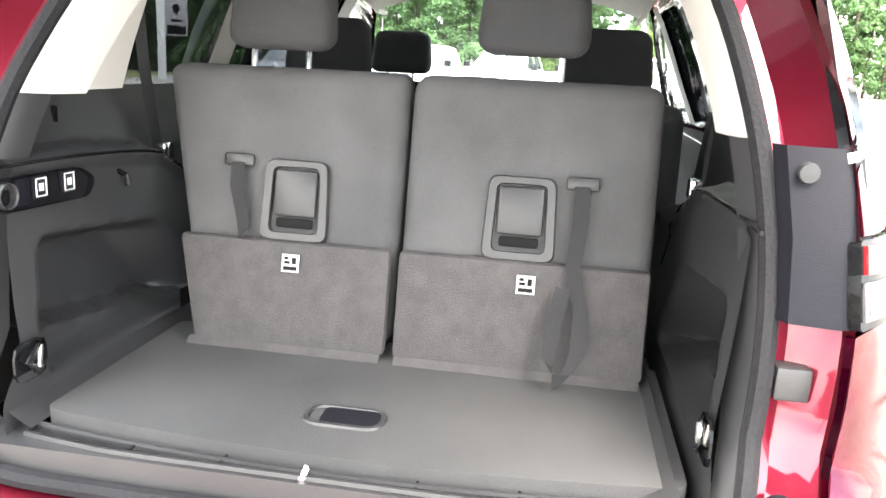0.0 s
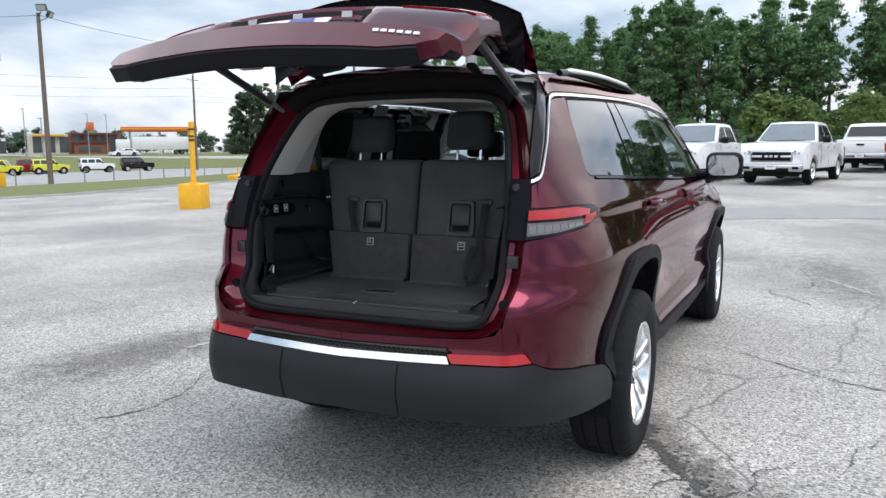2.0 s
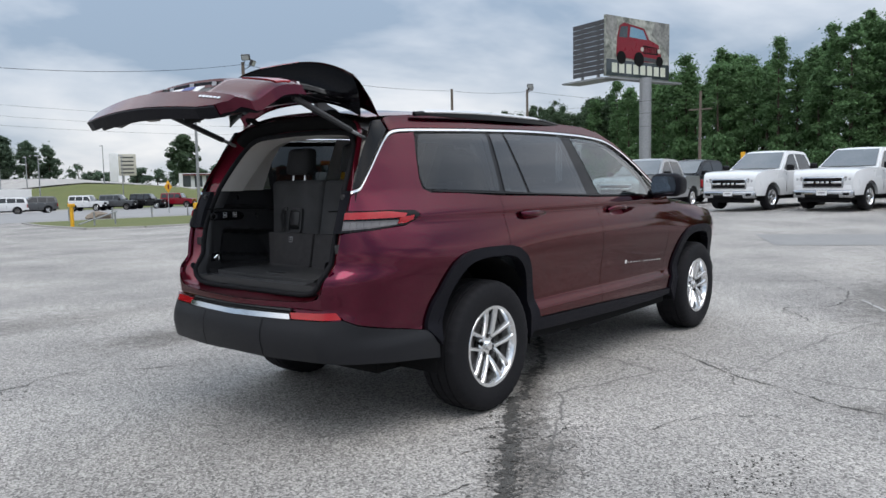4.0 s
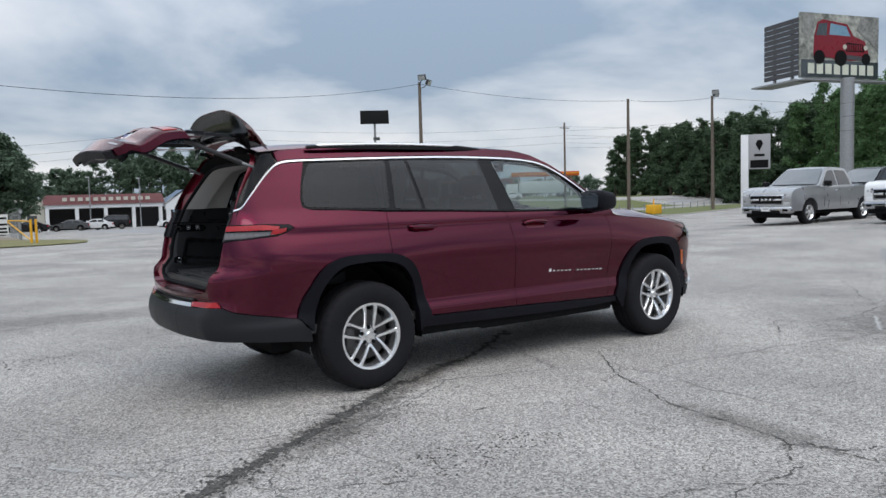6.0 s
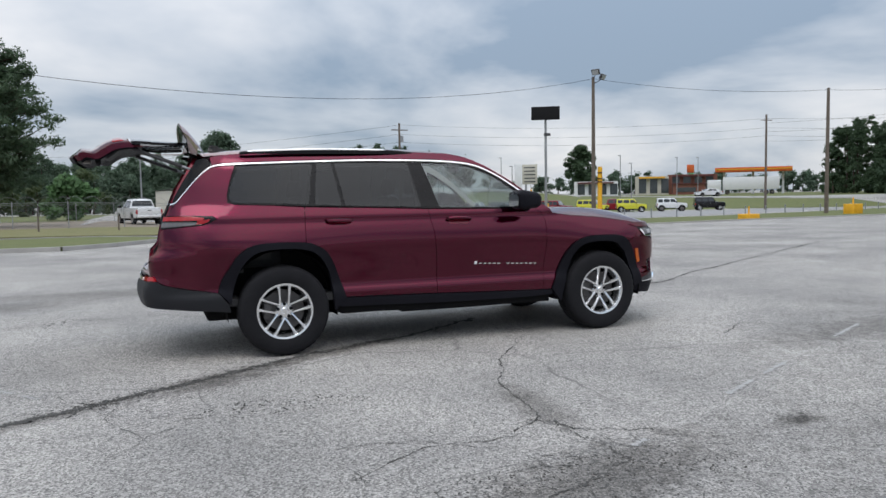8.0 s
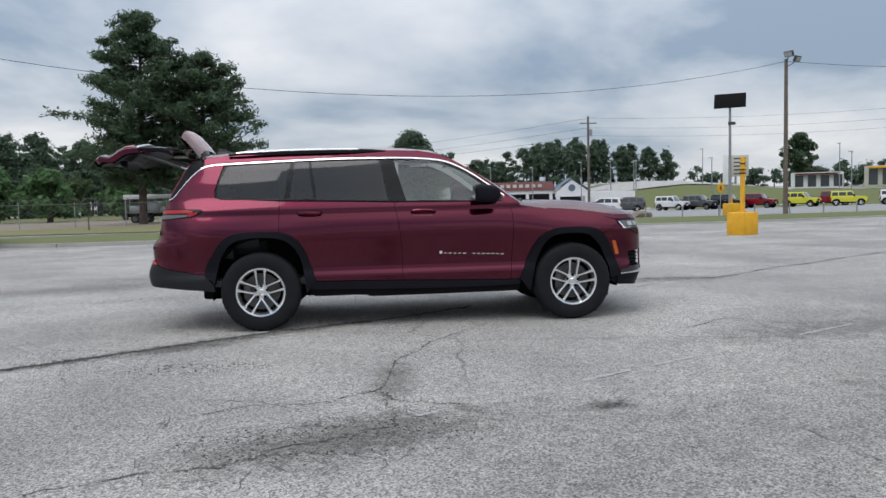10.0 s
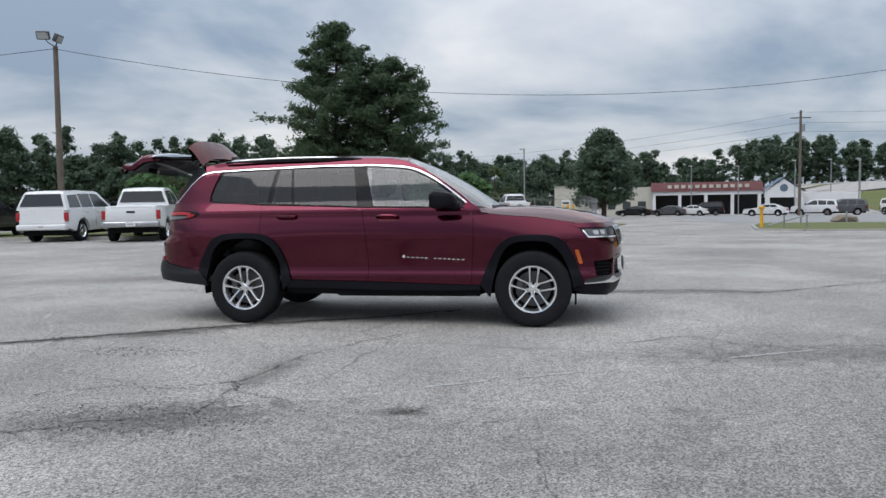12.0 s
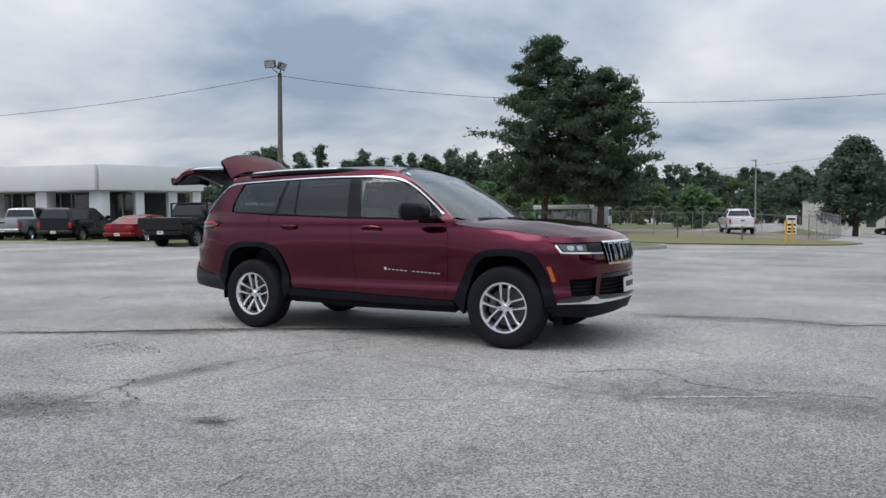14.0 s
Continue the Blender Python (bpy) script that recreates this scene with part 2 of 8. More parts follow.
def flat_grid(pts, step):
    """A polygon in the plane, cut into cells of a step."""
    bm = bmesh.new()
    pts = list(pts) if area2(list(pts)) > 0 else list(pts)[::-1]
    bm.faces.new([bm.verts.new((p[0], p[1], 0)) for p in pts])
    for ax in (0, 1):
        lo, hi = min(p[ax] for p in pts), max(p[ax] for p in pts)
        st = step[ax] if isinstance(step, tuple) else step
        v = math.ceil(lo / st) * st
        while v < hi:
            if v - lo > 1e-4 and hi - v > 1e-4:
                co, no = [0, 0, 0], [0, 0, 0]
                co[ax], no[ax] = v, 1
                bmesh.ops.bisect_plane(bm, geom=bm.verts[:] + bm.edges[:] + bm.faces[:], dist=1e-5, plane_co=co, plane_no=no)
            v += st
    bmesh.ops.triangulate(bm, faces=[f for f in bm.faces if len(f.verts) > 4])
    return bm


def skin(bm, place, thick=0.0, flip=False):
    """Lays a flat grid onto a surface place(u, v, off) and gives it a returned rim."""
    rim = [(e.verts[0].co.copy(), e.verts[1].co.copy()) for e in bm.edges if e.is_boundary] if thick else []
    for v in bm.verts:
        v.co = place(v.co.x, v.co.y, 0.0)
    for a, b in rim:
        q = [bm.verts.new(place(p.x, p.y, o)) for p, o in ((a, 0), (b, 0), (b, -thick), (a, -thick))]
        bm.faces.new(q)
    if flip:
        bmesh.ops.reverse_faces(bm, faces=bm.faces[:])
    return bm

# ---------------------------------------------------------------- the SUV's skin
# x forward from the rear axle, y to the car's left, z up


def smooth_table(pts, step, width):
    p = np.array(pts, float)
    xs = np.linspace(p[0, 0], p[-1, 0], int(round((p[-1, 0] - p[0, 0]) / step)) + 1)
    ys = np.interp(xs, p[:, 0], p[:, 1])
    k = max(1, int(width / step))
    pad = np.concatenate([2 * ys[0] - ys[k:0:-1], ys, 2 * ys[-1] - ys[-2:-k - 2:-1]])
    w = np.hanning(2 * k + 3)[1:-1]
    return xs, np.convolve(pad, w / w.sum(), "valid")


HALF_WIDTH = smooth_table([(0.1, .80), (.20, .85), (.30, .885), (.42, .895), (.50, .902), (.532, .902), (.556, .885), (.60, .878), (.70, .887), (.80, .904), (.88, .917), (.94, .921), (1.0, .917), (1.07, .903), (1.122, .886), (1.144, .878), (1.166, .884),
                           (1.188, .879), (1.30, .826), (1.45, .767), (1.60, .70), (1.68, .655), (1.74, .61), (1.9, .5)], .002, .004)
TAIL = smooth_table([(0.1, -.96), (.3, -1.02), (.42, -1.062), (.48, -1.092), (.55, -1.108), (.61, -1.104), (.65, -1.085), (.72, -1.062), (.80, -1.070), (.862, -1.066), (.886, -1.050), (.912, -1.014), (.945, -1.000), (1.0, -.996), (1.1, -.978), (1.2, -.945), (1.33, -.89), (1.6, -.72),
                     (1.75, -.62), (1.9, -.5)], .005, .02)
NOSE = smooth_table([(0.1, 3.75), (.3, 3.84), (.45, 3.90), (.62, 3.895), (.72, 3.902), (.79, 3.902), (.84, 3.898), (.875, 3.890), (.90, 3.884), (.98, 3.862), (1.06, 3.775), (1.2, 3.6), (1.9, 3.2)], .005, .02)
XA, XB, YE, LC = -.45, 3.30, .60, .72
U_TAIL, U_NOSE = XA - LC - YE, XB + LC + YE


def bez(a, b, c, d, t):
    return (1 - t) ** 3 * a + 3 * t * (1 - t) ** 2 * b + 3 * t * t * (1 - t) * c + t ** 3 * d


def half_width(x, z):
    w = float(np.interp(z, *HALF_WIDTH))
    w += .022 * math.exp(-((z - .86) / .16) ** 2) * (math.exp(-(x / .48) ** 2) + math.exp(-((x - 3.09) / .48) ** 2))
    if x > 2.2 and z > .9:
        w -= .045 * (x - 2.2) ** 2 * min(1, (z - .9) / .25)
    if x < .3:
        w -= .055 * (.3 - x) ** 2 * min(1, max(0, (z - 1.0) / .3))
    return w + float(np.interp(x, [-1.2, -.6, 0, 1.75, 3.5], [-.048, -.042, -.032, -.002, .012]))


def side_xy(u, z):
    """The right side: u is x along the doors, and goes on round the corners of tail and nose to the middle."""
    if XA <= u <= XB:
        return u, -half_width(u, z)
    if u < XA:
        d, x3, y0 = XA - u, float(np.interp(z, *TAIL)), half_width(XA, z)
        k = (half_width(XA + .1, z) - y0) / .1
        if d <= LC:
            t, run = d / LC, XA - x3
            a = min(.42, run * .66)
            return bez(XA, XA - a, x3 - .012, x3, t), -bez(y0, y0 - k * a, YE + .10 * min(1, run / .5), YE, t)
        y = YE - (d - LC)
        return x3 - .055 * (1 - (y / YE) ** 2), -y
    d, x3, y0 = u - XB, float(np.interp(z, *NOSE)), half_width(XB, z)
    k = (y0 - half_width(XB - .1, z)) / .1
    if d <= LC:
        t, a = d / LC, (x3 - XB) * .72
        return bez(XB, XB + a, x3 - .045, x3, t), -bez(y0, y0 + k * a, YE + .17, YE, t)
    y = YE - (d - LC)
    return x3 + .10 * (1 - (y / YE) ** 2), -y


def on_side(u, z, off=0.0, base=0.0):
    x, y = side_xy(u, z)
    p = Vector((x, y, z))
    o = off + base
    if o:
        x1, y1 = side_xy(u + .01, z)
        x2, y2 = side_xy(u, z + .01)
        n = Vector((x1 - x, y1 - y, 0)).cross(Vector((x2 - x, y2 - y, .01))).normalized()
        p += n * o
    return p


suv = new("suv")
tagged(suv, "dark red three-row SUV with its tailgate raised, parked on the lot", "car")


def panel(name, pts, material, parent=suv, base=0.0, thick=0.014, step=(0.06, 0.022), gap=0.0022, label="", sides=(1, -1)):
    """A body panel cut from the side's skin by an outline of (u, z), on both sides of the car. Returns the objects."""
    outline = shrunk(list(pts), gap) if gap else list(pts)
    made = []
    for i, s in enumerate(sides):
        def place(u, z, o, s=s):
            p = on_side(u, z, o, base)
            p.y *= s
            return p
        bm = skin(flat_grid(outline, step), place, thick, flip=s < 0)
        made.append(part(name, bm, material, parent[i] if isinstance(parent, (list, tuple)) else parent, label))
    return made


def ribbon(line, width):
    a = []
    b = []
    for i, p in enumerate(line):
        q, r = Vector(line[max(0, i - 1)]), Vector(line[min(len(line) - 1, i + 1)])
        d = (r - q).normalized()
        n = Vector((-d.y, d.x)) * width / 2
        a.append(tuple(Vector(p) + n))
        b.append(tuple(Vector(p) - n))
    return a + b[::-1]


def curve_through(pts, n=6):
    """A smooth line through points."""
    out = []
    P = [Vector(p) for p in pts]
    for i in range(len(P) - 1):
        p0, p1, p2, p3 = P[max(0, i - 1)], P[i], P[i + 1], P[min(len(P) - 1, i + 2)]
        for j in range(n):
            t = j / n
            out.append(tuple(0.5 * ((2 * p1) + (p2 - p0) * t + (2 * p0 - 5 * p1 + 4 * p2 - p3) * t * t + (3 * p1 - p0 - 3 * p2 + p3) * t ** 3)))
    out.append(tuple(P[-1]))
    return out


# lines shared by panels
CHROME_LINE = curve_through([(-.990, 1.303), (-.945, 1.308), (-.885, 1.326), (-.835, 1.40), (-.765, 1.495), (-.68, 1.570), (-.575, 1.618), (-.40, 1.637), (-.1, 1.648), (.29, 1.660), (.79, 1.671),
                             (1.29, 1.668), (1.59, 1.656), (1.84, 1.622), (2.05, 1.528), (2.26, 1.385), (2.42, 1.26)], 4)
ARCH_R = curve_through([(-.500, .563), (-.485, .66), (-.445, .765), (-.36, .885), (-.25, .948), (-.10, .967), (.10, .966), (.24, .950), (.35, .895), (.42, .80), (.475, .66), (.537, .472)], 3)
ARCH_R_IN = curve_through([(-.435, .47), (-.41, .60), (-.36, .745), (-.28, .85), (-.18, .90), (.0, .915), (.18, .903), (.29, .855), (.365, .76), (.41, .62), (.44, .36)], 3)
ARCH_F = curve_through([(2.56, .425), (2.605, .55), (2.665, .69), (2.74, .81), (2.83, .885), (2.95, .922), (3.14, .928), (3.30, .912), (3.365, .85), (3.41, .74), (3.455, .60), (3.505, .43)], 3)
ARCH_F_IN = curve_through([(2.66, .30), (2.70, .50), (2.75, .66), (2.81, .78), (2.91, .855), (3.09, .872), (3.24, .857), (3.31, .80), (3.355, .70), (3.395, .55), (3.42, .40)], 3)


def cut(line, keep):
    return [p for p in line if keep(p)]


under_chrome = [(u, z - .012) for u, z in CHROME_LINE]
quarter = ([(.204, 1.262), (.199, 1.10), (.197, .962)] + cut(ARCH_R, lambda p: p[0] < .19)[::-1]
           + [(-.60, .593), (-.823, .642), (-.918, .673), (-.976, .718), (-1.118, .722), (-1.118, .80), (-1.085, .87), (-1.052, .95), (-1.034, 1.02), (-1.020, 1.095), (-.98, 1.100), (-.80, 1.112), (-.60, 1.128), (-.545, 1.150), (-.505, 1.182), (-.53, 1.202), (-.66, 1.208), (-.985, 1.208), (-.980, 1.285)]
           + cut(under_chrome, lambda p: -.97 < p[0] < -.38)
           + [(-.345, 1.632), (-.40, 1.48), (-.428, 1.37), (-.425, 1.315), (-.37, 1.293), (-.1, 1.283)])
panel("quarter_panel", quarter, PAINT, label="dark red rear quarter panel")
rear_door = panel("rear_door", [(.204, 1.262), (.199, 1.10), (.197, .962)] + cut(ARCH_R, lambda p: p[0] > .21) + [(.9, .466), (1.383, .456), (1.386, .70), (1.365, .98), (1.318, 1.222), (.75, 1.245)], PAINT, label="dark red rear door")
front_door = panel("front_door", [(1.318, 1.222), (1.365, .98), (1.386, .70), (1.383, .456), (1.9, .440), (2.462, .424), (2.474, .56), (2.497, .90), (2.495, 1.085), (2.46, 1.17), (2.40, 1.205), (1.8, 1.213)], PAINT, label="dark red front door")
panel("fender", [(2.40, 1.205), (2.46, 1.17), (2.495, 1.085), (2.497, .90), (2.474, .56), (2.462, .424)] + cut(ARCH_F, lambda p: p[0] < 3.345) + [(3.40, .88), (3.468, .955), (3.476, 1.026), (3.425, 1.056), (3.126, 1.101), (2.75, 1.131), (2.555, 1.162), (2.51, 1.195)], PAINT,
               label="dark red front wing")
# roof side above the bright strip, with the A-pillar
over = [(u, z + .012) for u, z in CHROME_LINE if u > -.60]
panel("roof_side", over + [(2.50, 1.235), (2.35, 1.36), (2.16, 1.497), (1.95, 1.627), (1.78, 1.70), (1.60, 1.738), (1.15, 1.752), (.4, 1.752), (-.25, 1.735), (-.55, 1.712), (-.64, 1.70)], PAINT, label="dark red roof side rail and A-pillar")
panel("pillar_glass", [(-.89, 1.332), (-.985, 1.314), (-1.01, 1.40), (-1.01, 1.55), (-.95, 1.68), (-.68, 1.695), (-.60, 1.64), (-.69, 1.588), (-.775, 1.505), (-.845, 1.41)], GLOSSBLK, base=-.006, label="gloss black corner glass trim")
panel("window_trim", ribbon(CHROME_LINE, .0125), CHROME, base=.004, step=(.05, .05), gap=0, label="bright strip round the side windows")
panel("belt_trim", [(-.36, 1.296), (.2, 1.272), (.75, 1.252), (1.35, 1.228), (2.15, 1.212), (2.40, 1.209), (2.40, 1.216), (2.15, 1.219), (1.35, 1.236), (.75, 1.260), (.2, 1.281), (-.36, 1.304)], GLOSSBLK, base=.004, gap=0, thick=.01)
# glass and its black frames
FRAMES = [[(.225, 1.284), (.305, 1.282), (.357, 1.654), (.285, 1.650)], [(.480, 1.657), (.530, 1.272), (.572, 1.270), (.518, 1.657)], [(1.188, 1.656), (1.258, 1.243), (1.446, 1.236), (1.332, 1.654)],
          [(-.345, 1.632), (-.40, 1.48), (-.428, 1.38), (-.428, 1.32), (-.37, 1.297), (-.385, 1.325), (-.398, 1.37), (-.372, 1.48), (-.296, 1.628)],
          [(2.225, 1.375), (2.30, 1.222), (2.38, 1.214), (2.41, 1.245), (2.27, 1.362)]]
for pts in FRAMES:
    panel("window_frame", pts, GLOSSBLK, base=-.014, thick=.02, gap=0, label="black window pillar trim")
panel("window_seal", ribbon([(u, z - .018) for u, z in CHROME_LINE if -.34 < u < 2.3], .022), GLOSSBLK, base=-.012, thick=.02, gap=0, step=(.06, .05), label="black upper window seal")
panel("window_seal", [(-.40, 1.322), (.2, 1.296), (.75, 1.274), (1.35, 1.248), (2.30, 1.228), (2.38, 1.222), (2.38, 1.206), (1.35, 1.224), (.75, 1.248), (.2, 1.270), (-.40, 1.292)], GLOSSBLK, base=-.014, thick=.02, gap=0)
panel("rear_quarter_window", rounded([(-.310, 1.625), (-.385, 1.48), (-.412, 1.37), (-.40, 1.315), (.255, 1.290), (.285, 1.51), (.315, 1.648)], .03), TINT, base=-.010, gap=0, thick=.006, label="dark tinted quarter window")
panel("fixed_pane", rounded([(.352, 1.650), (.300, 1.287), (.535, 1.275), (.485, 1.652)], .012), TINT, parent=rear_door, base=-.010, gap=0, thick=.006, label="dark tinted small fixed pane")
panel("window_pane", rounded([(.512, 1.653), (.565, 1.274), (1.265, 1.246), (1.195, 1.652)], .015), TINT, parent=rear_door, base=-.010, gap=0, thick=.006, label="dark tinted door glass")
panel("window_pane", rounded([(1.325, 1.650), (1.44, 1.240), (2.30, 1.224), (2.245, 1.365), (2.04, 1.510), (1.82, 1.607), (1.65, 1.640)], .02), TINTF, parent=front_door, base=-.010, gap=0, thick=.006, label="lightly green tinted door glass")
panel("pillar_foot", [(2.37, 1.212), (2.43, 1.262), (2.50, 1.240), (2.56, 1.200), (2.60, 1.12), (2.52, 1.13), (2.46, 1.165), (2.40, 1.200)], PAINT, base=-.003, thick=.02, gap=0)
# lower cladding
panel("sill", [(.537, .468), (1.378, .452), (2.462, .420), (2.56, .42), (2.56, .375), (2.24, .362), (1.65, .364), (1.05, .376), (.49, .390), (.47, .41)], CLAD, base=.012, thick=.05, gap=.001, label="black plastic sill cladding")
panel("sill_under", [(.47, .40), (1.05, .385), (1.65, .375), (2.55, .385), (2.55, .29), (1.65, .285), (1.05, .285), (1.03, .31), (.47, .33)], DARK, base=-.035, thick=.05, gap=0)
panel("wheel_arch_flare", ARCH_R + ARCH_R_IN[::-1], CLAD, base=.022, thick=.07, step=(.05, .05), gap=0, label="black plastic wheel arch flare")
panel("wheel_arch_flare", ARCH_F + ARCH_F_IN[::-1], CLAD, base=.020, thick=.07, step=(.05, .05), gap=0, label="black plastic wheel arch flare")
# tail lamps on the body side
lampb = panel("tail_lamp", rounded([(-1.018, 1.100), (-.80, 1.110), (-.60, 1.130), (-.545, 1.150), (-.507, 1.181), (-.53, 1.200), (-.66, 1.206), (-1.018, 1.206)], .01), GLOSSBLK, base=.006, thick=.04, gap=0, label="smoked black tail lamp housing")
panel("lamp_bar", [(-1.010, 1.166), (-.60, 1.168), (-.585, 1.186), (-.68, 1.199), (-1.010, 1.199)], TAILRED, parent=lampb, base=.012, thick=.01, gap=0, label="red light bar")
lampc = panel("lamp_clear", [(-1.010, 1.111), (-.80, 1.119), (-.645, 1.131), (-.635, 1.159), (-1.010, 1.157)], SMOKELENS, parent=lampb, base=.010, thick=.01, gap=0, label="smoked clear lens")
for k in range(7):
    ua = -.998 + .050 * k
    panel("lamp_fin", [(ua, 1.118 + .002 * k), (ua + .045, 1.120 + .002 * k), (ua + .047, 1.151), (ua + .003, 1.150)], LAMPSILVER, parent=lampc, base=.012, thick=.004, gap=0)
panel("lamp_red_end", [(-.64, 1.136), (-.60, 1.140), (-.555, 1.158), (-.548, 1.176), (-.63, 1.166)], TAILRED, parent=lampb, base=.013, thick=.01, gap=0, label="red lens end")
# rear bumper
panel("rear_bumper", [(-.500, .562), (-.60, .590), (-.823, .639), (-.918, .670), (-1.322, .662), (U_TAIL, .653), (U_TAIL, .468), (-1.5, .462), (-1.09, .468), (-.77, .445), (-.53, .418), (-.44, .40), (-.45, .47)], BUMPER, base=.014, thick=.06, gap=0, label="black plastic rear bumper, colour lifted for the sky light on it")
panel("bumper_valance", [(-.44, .42), (-.53, .455), (-.77, .480), (-1.09, .488), (-1.5, .466), (U_TAIL, .468), (U_TAIL, .43), (-1.4, .43), (-.9, .43), (-.44, .38)], DARK, base=-.10, thick=.04, gap=0)
for s in (1, -1):
    part("bumper_seam", loft([[on_side(-1.520 + d, z, .0165) * 1 if s > 0 else Vector((1, -1, 1)) * on_side(-1.520 + d, z, .0165) for z in np.linspace(.468, .648, 16)] for d in (0, .005)]), DARK, suv)
panel("bumper_reflector", rounded([(-1.322, .667), (-.93, .676), (-.980, .712), (-1.341, .698)], .006), REFLRED, base=.012, thick=.03, gap=0, label="red rear reflector")
panel("bumper_trim", [(-1.328, .664), (-1.341, .690), (U_TAIL, .682), (U_TAIL, .656)], CHROME, base=.018, thick=.03, gap=0, label="bright bumper strip")
panel("tail_filler", [(-1.36, .685), (-.93, .668), (-.96, .735), (-1.36, .735)], PAINT, base=-.006, thick=.01, gap=0)
panel("step_pad", [(-1.344, .693), (-1.346, .719), (U_TAIL, .712), (U_TAIL, .685)], TRIMBLK, base=.008, thick=.03, gap=0, label="black ribbed bumper step pad")
bm = bmesh.new()
for k in range(46):
    for j in range(2):
        y = -.43 + .86 * (k + .5 * j) / 46
        zc = .706 - .010 * j
        x = -1.062 - .055 * (1 - (y / .62) ** 2) - .014
        add_box(bm, x - .004, x + .006, y - .0065, y + .0065, zc - .0035, zc + .0035)
part("pad_studs", bm, DARK, suv, "rows of small dark studs on the step pad", smooth=False)
panel("tail_panel", [(-1.351, .721), (-1.118, .724), (-1.118, .80), (-1.125, .81), (-1.175, .775), (-1.25, .758), (-1.37, .752), (U_TAIL, .742), (U_TAIL, .714)], PAINT, gap=.001, label="dark red panel below the tailgate opening")
# front bumper
panel("front_bumper", cut(ARCH_F, lambda p: p[0] > 3.36)[::-1] + [(3.40, .88), (3.474, .95), (3.53, .895), (3.8, .886), (4.11, .880), (4.14, .785), (U_NOSE, .775), (U_NOSE, .70), (4.06, .70), (3.98, .675), (3.60, .655), (3.63, .50), (3.52, .475)], PAINT, label="dark red front bumper")
panel("fog_recess", [(3.60, .655), (3.98, .675), (3.94, .50), (3.63, .50)], DARK, base=-.05, thick=.0, gap=0, label="black side air intake")
panel("lower_grille", [(4.06, .70), (U_NOSE, .70), (U_NOSE, .47), (4.02, .46)], DARK, base=-.06, thick=.0, gap=0, label="black lower grille")
panel("bumper_pillar", [(3.98, .675), (4.06, .70), (4.02, .50), (3.94, .50)], PAINT, base=.0, gap=0)
for k in range(5):
    z0 = .52 + .034 * k
    panel("grille_slat", [(4.05, z0), (U_NOSE, z0), (U_NOSE, z0 + .009), (4.05, z0 + .009)], CLAD, base=-.035, thick=.02, gap=0)
    panel("intake_slat", [(3.64, z0), (3.94, z0), (3.94, z0 + .010), (3.64, z0 + .010)], CLAD, base=-.025, thick=.02, gap=0)
panel("bumper_bar", [(4.05, .695), (U_NOSE, .695), (U_NOSE, .655), (4.05, .655)], GLOSSBLK, base=-.005, thick=.03, gap=0)
panel("bumper_lower", [(3.50, .45), (3.52, .478), (3.63, .505), (3.94, .508), (4.02, .505), (U_NOSE, .475), (U_NOSE, .425), (3.50, .425)], TRIMBLK, base=-.003, thick=.02, gap=0)
panel("chin_trim", [(3.50, .446), (3.70, .456), (3.82, .472), (3.89, .500), (3.95, .497), (4.02, .470), (4.12, .462), (U_NOSE, .458), (U_NOSE, .438), (4.10, .437), (3.98, .432), (3.86, .436), (3.70, .440), (3.50, .434)], CHROME, base=.014, thick=.03, gap=0, label="bright lower bumper strip")
panel("chin", [(3.505, .43), (3.52, .448), (3.85, .438), (U_NOSE, .438), (U_NOSE, .33), (3.95, .30), (3.5, .33), (3.42, .38)], CLAD, base=.004, thick=.05, gap=0, label="black front chin")
panel("side_marker", rounded([(3.428, .775), (3.455, .78), (3.492, .64), (3.462, .635)], .008), AMBER, base=.008, thick=.015, gap=0, label="amber side marker")
# head lamps and grille
panel("hood_lip", [(3.40, 1.020), (3.475, .994), (3.56, .990), (4.12, .988), (U_NOSE, .988), (U_NOSE, 1.034), (3.9, 1.036), (3.48, 1.036)], PAINT, base=.006, thick=.03, gap=0, label="dark red lip of the hood over the lamps")
panel("wing_corner", [(3.22, .95), (3.36, .86), (3.62, .905), (3.50, .985), (3.42, 1.01), (3.2, 1.03)], PAINT, base=-.007, thick=.01, gap=0)
headl = panel("head_lamp", rounded([(3.482, .992), (3.545, .897), (4.10, .884), (4.115, .985)], .015), GLOSSBLK, base=-.004, thick=.03, gap=0, label="black head lamp with bright outline")
panel("lamp_lens", rounded([(3.52, .975), (3.575, .912), (3.83, .905), (3.83, .972)], .012), HEADLENS, parent=headl, base=.003, thick=.01, gap=0, label="clear lamp unit")
panel("lamp_edge", [(3.500, .965), (3.545, .894), (4.10, .882), (4.10, .894), (3.560, .908), (3.512, .972)], CHROME, parent=headl, base=.006, thick=.01, gap=0, label="bright lamp edge")
for ua in (3.60, 3.70):
    panel("lamp_projector", rounded([(ua, .962), (ua + .008, .922), (ua + .07, .920), (ua + .07, .962)], .015), CLEARLENS, parent=headl, base=.010, thick=.01, gap=0)
panel("grille_surround", [(4.13, .990), (4.16, .785), (U_NOSE, .778), (U_NOSE, .990)], DARK, base=-.03, thick=.0, gap=0, label="dark grille opening")
panel("grille_border", ribbon([(U_NOSE, .986), (4.137, .986), (4.163, .79), (U_NOSE, .783)], .016), CHROME, base=.008, thick=.03, gap=0, label="bright grille border")
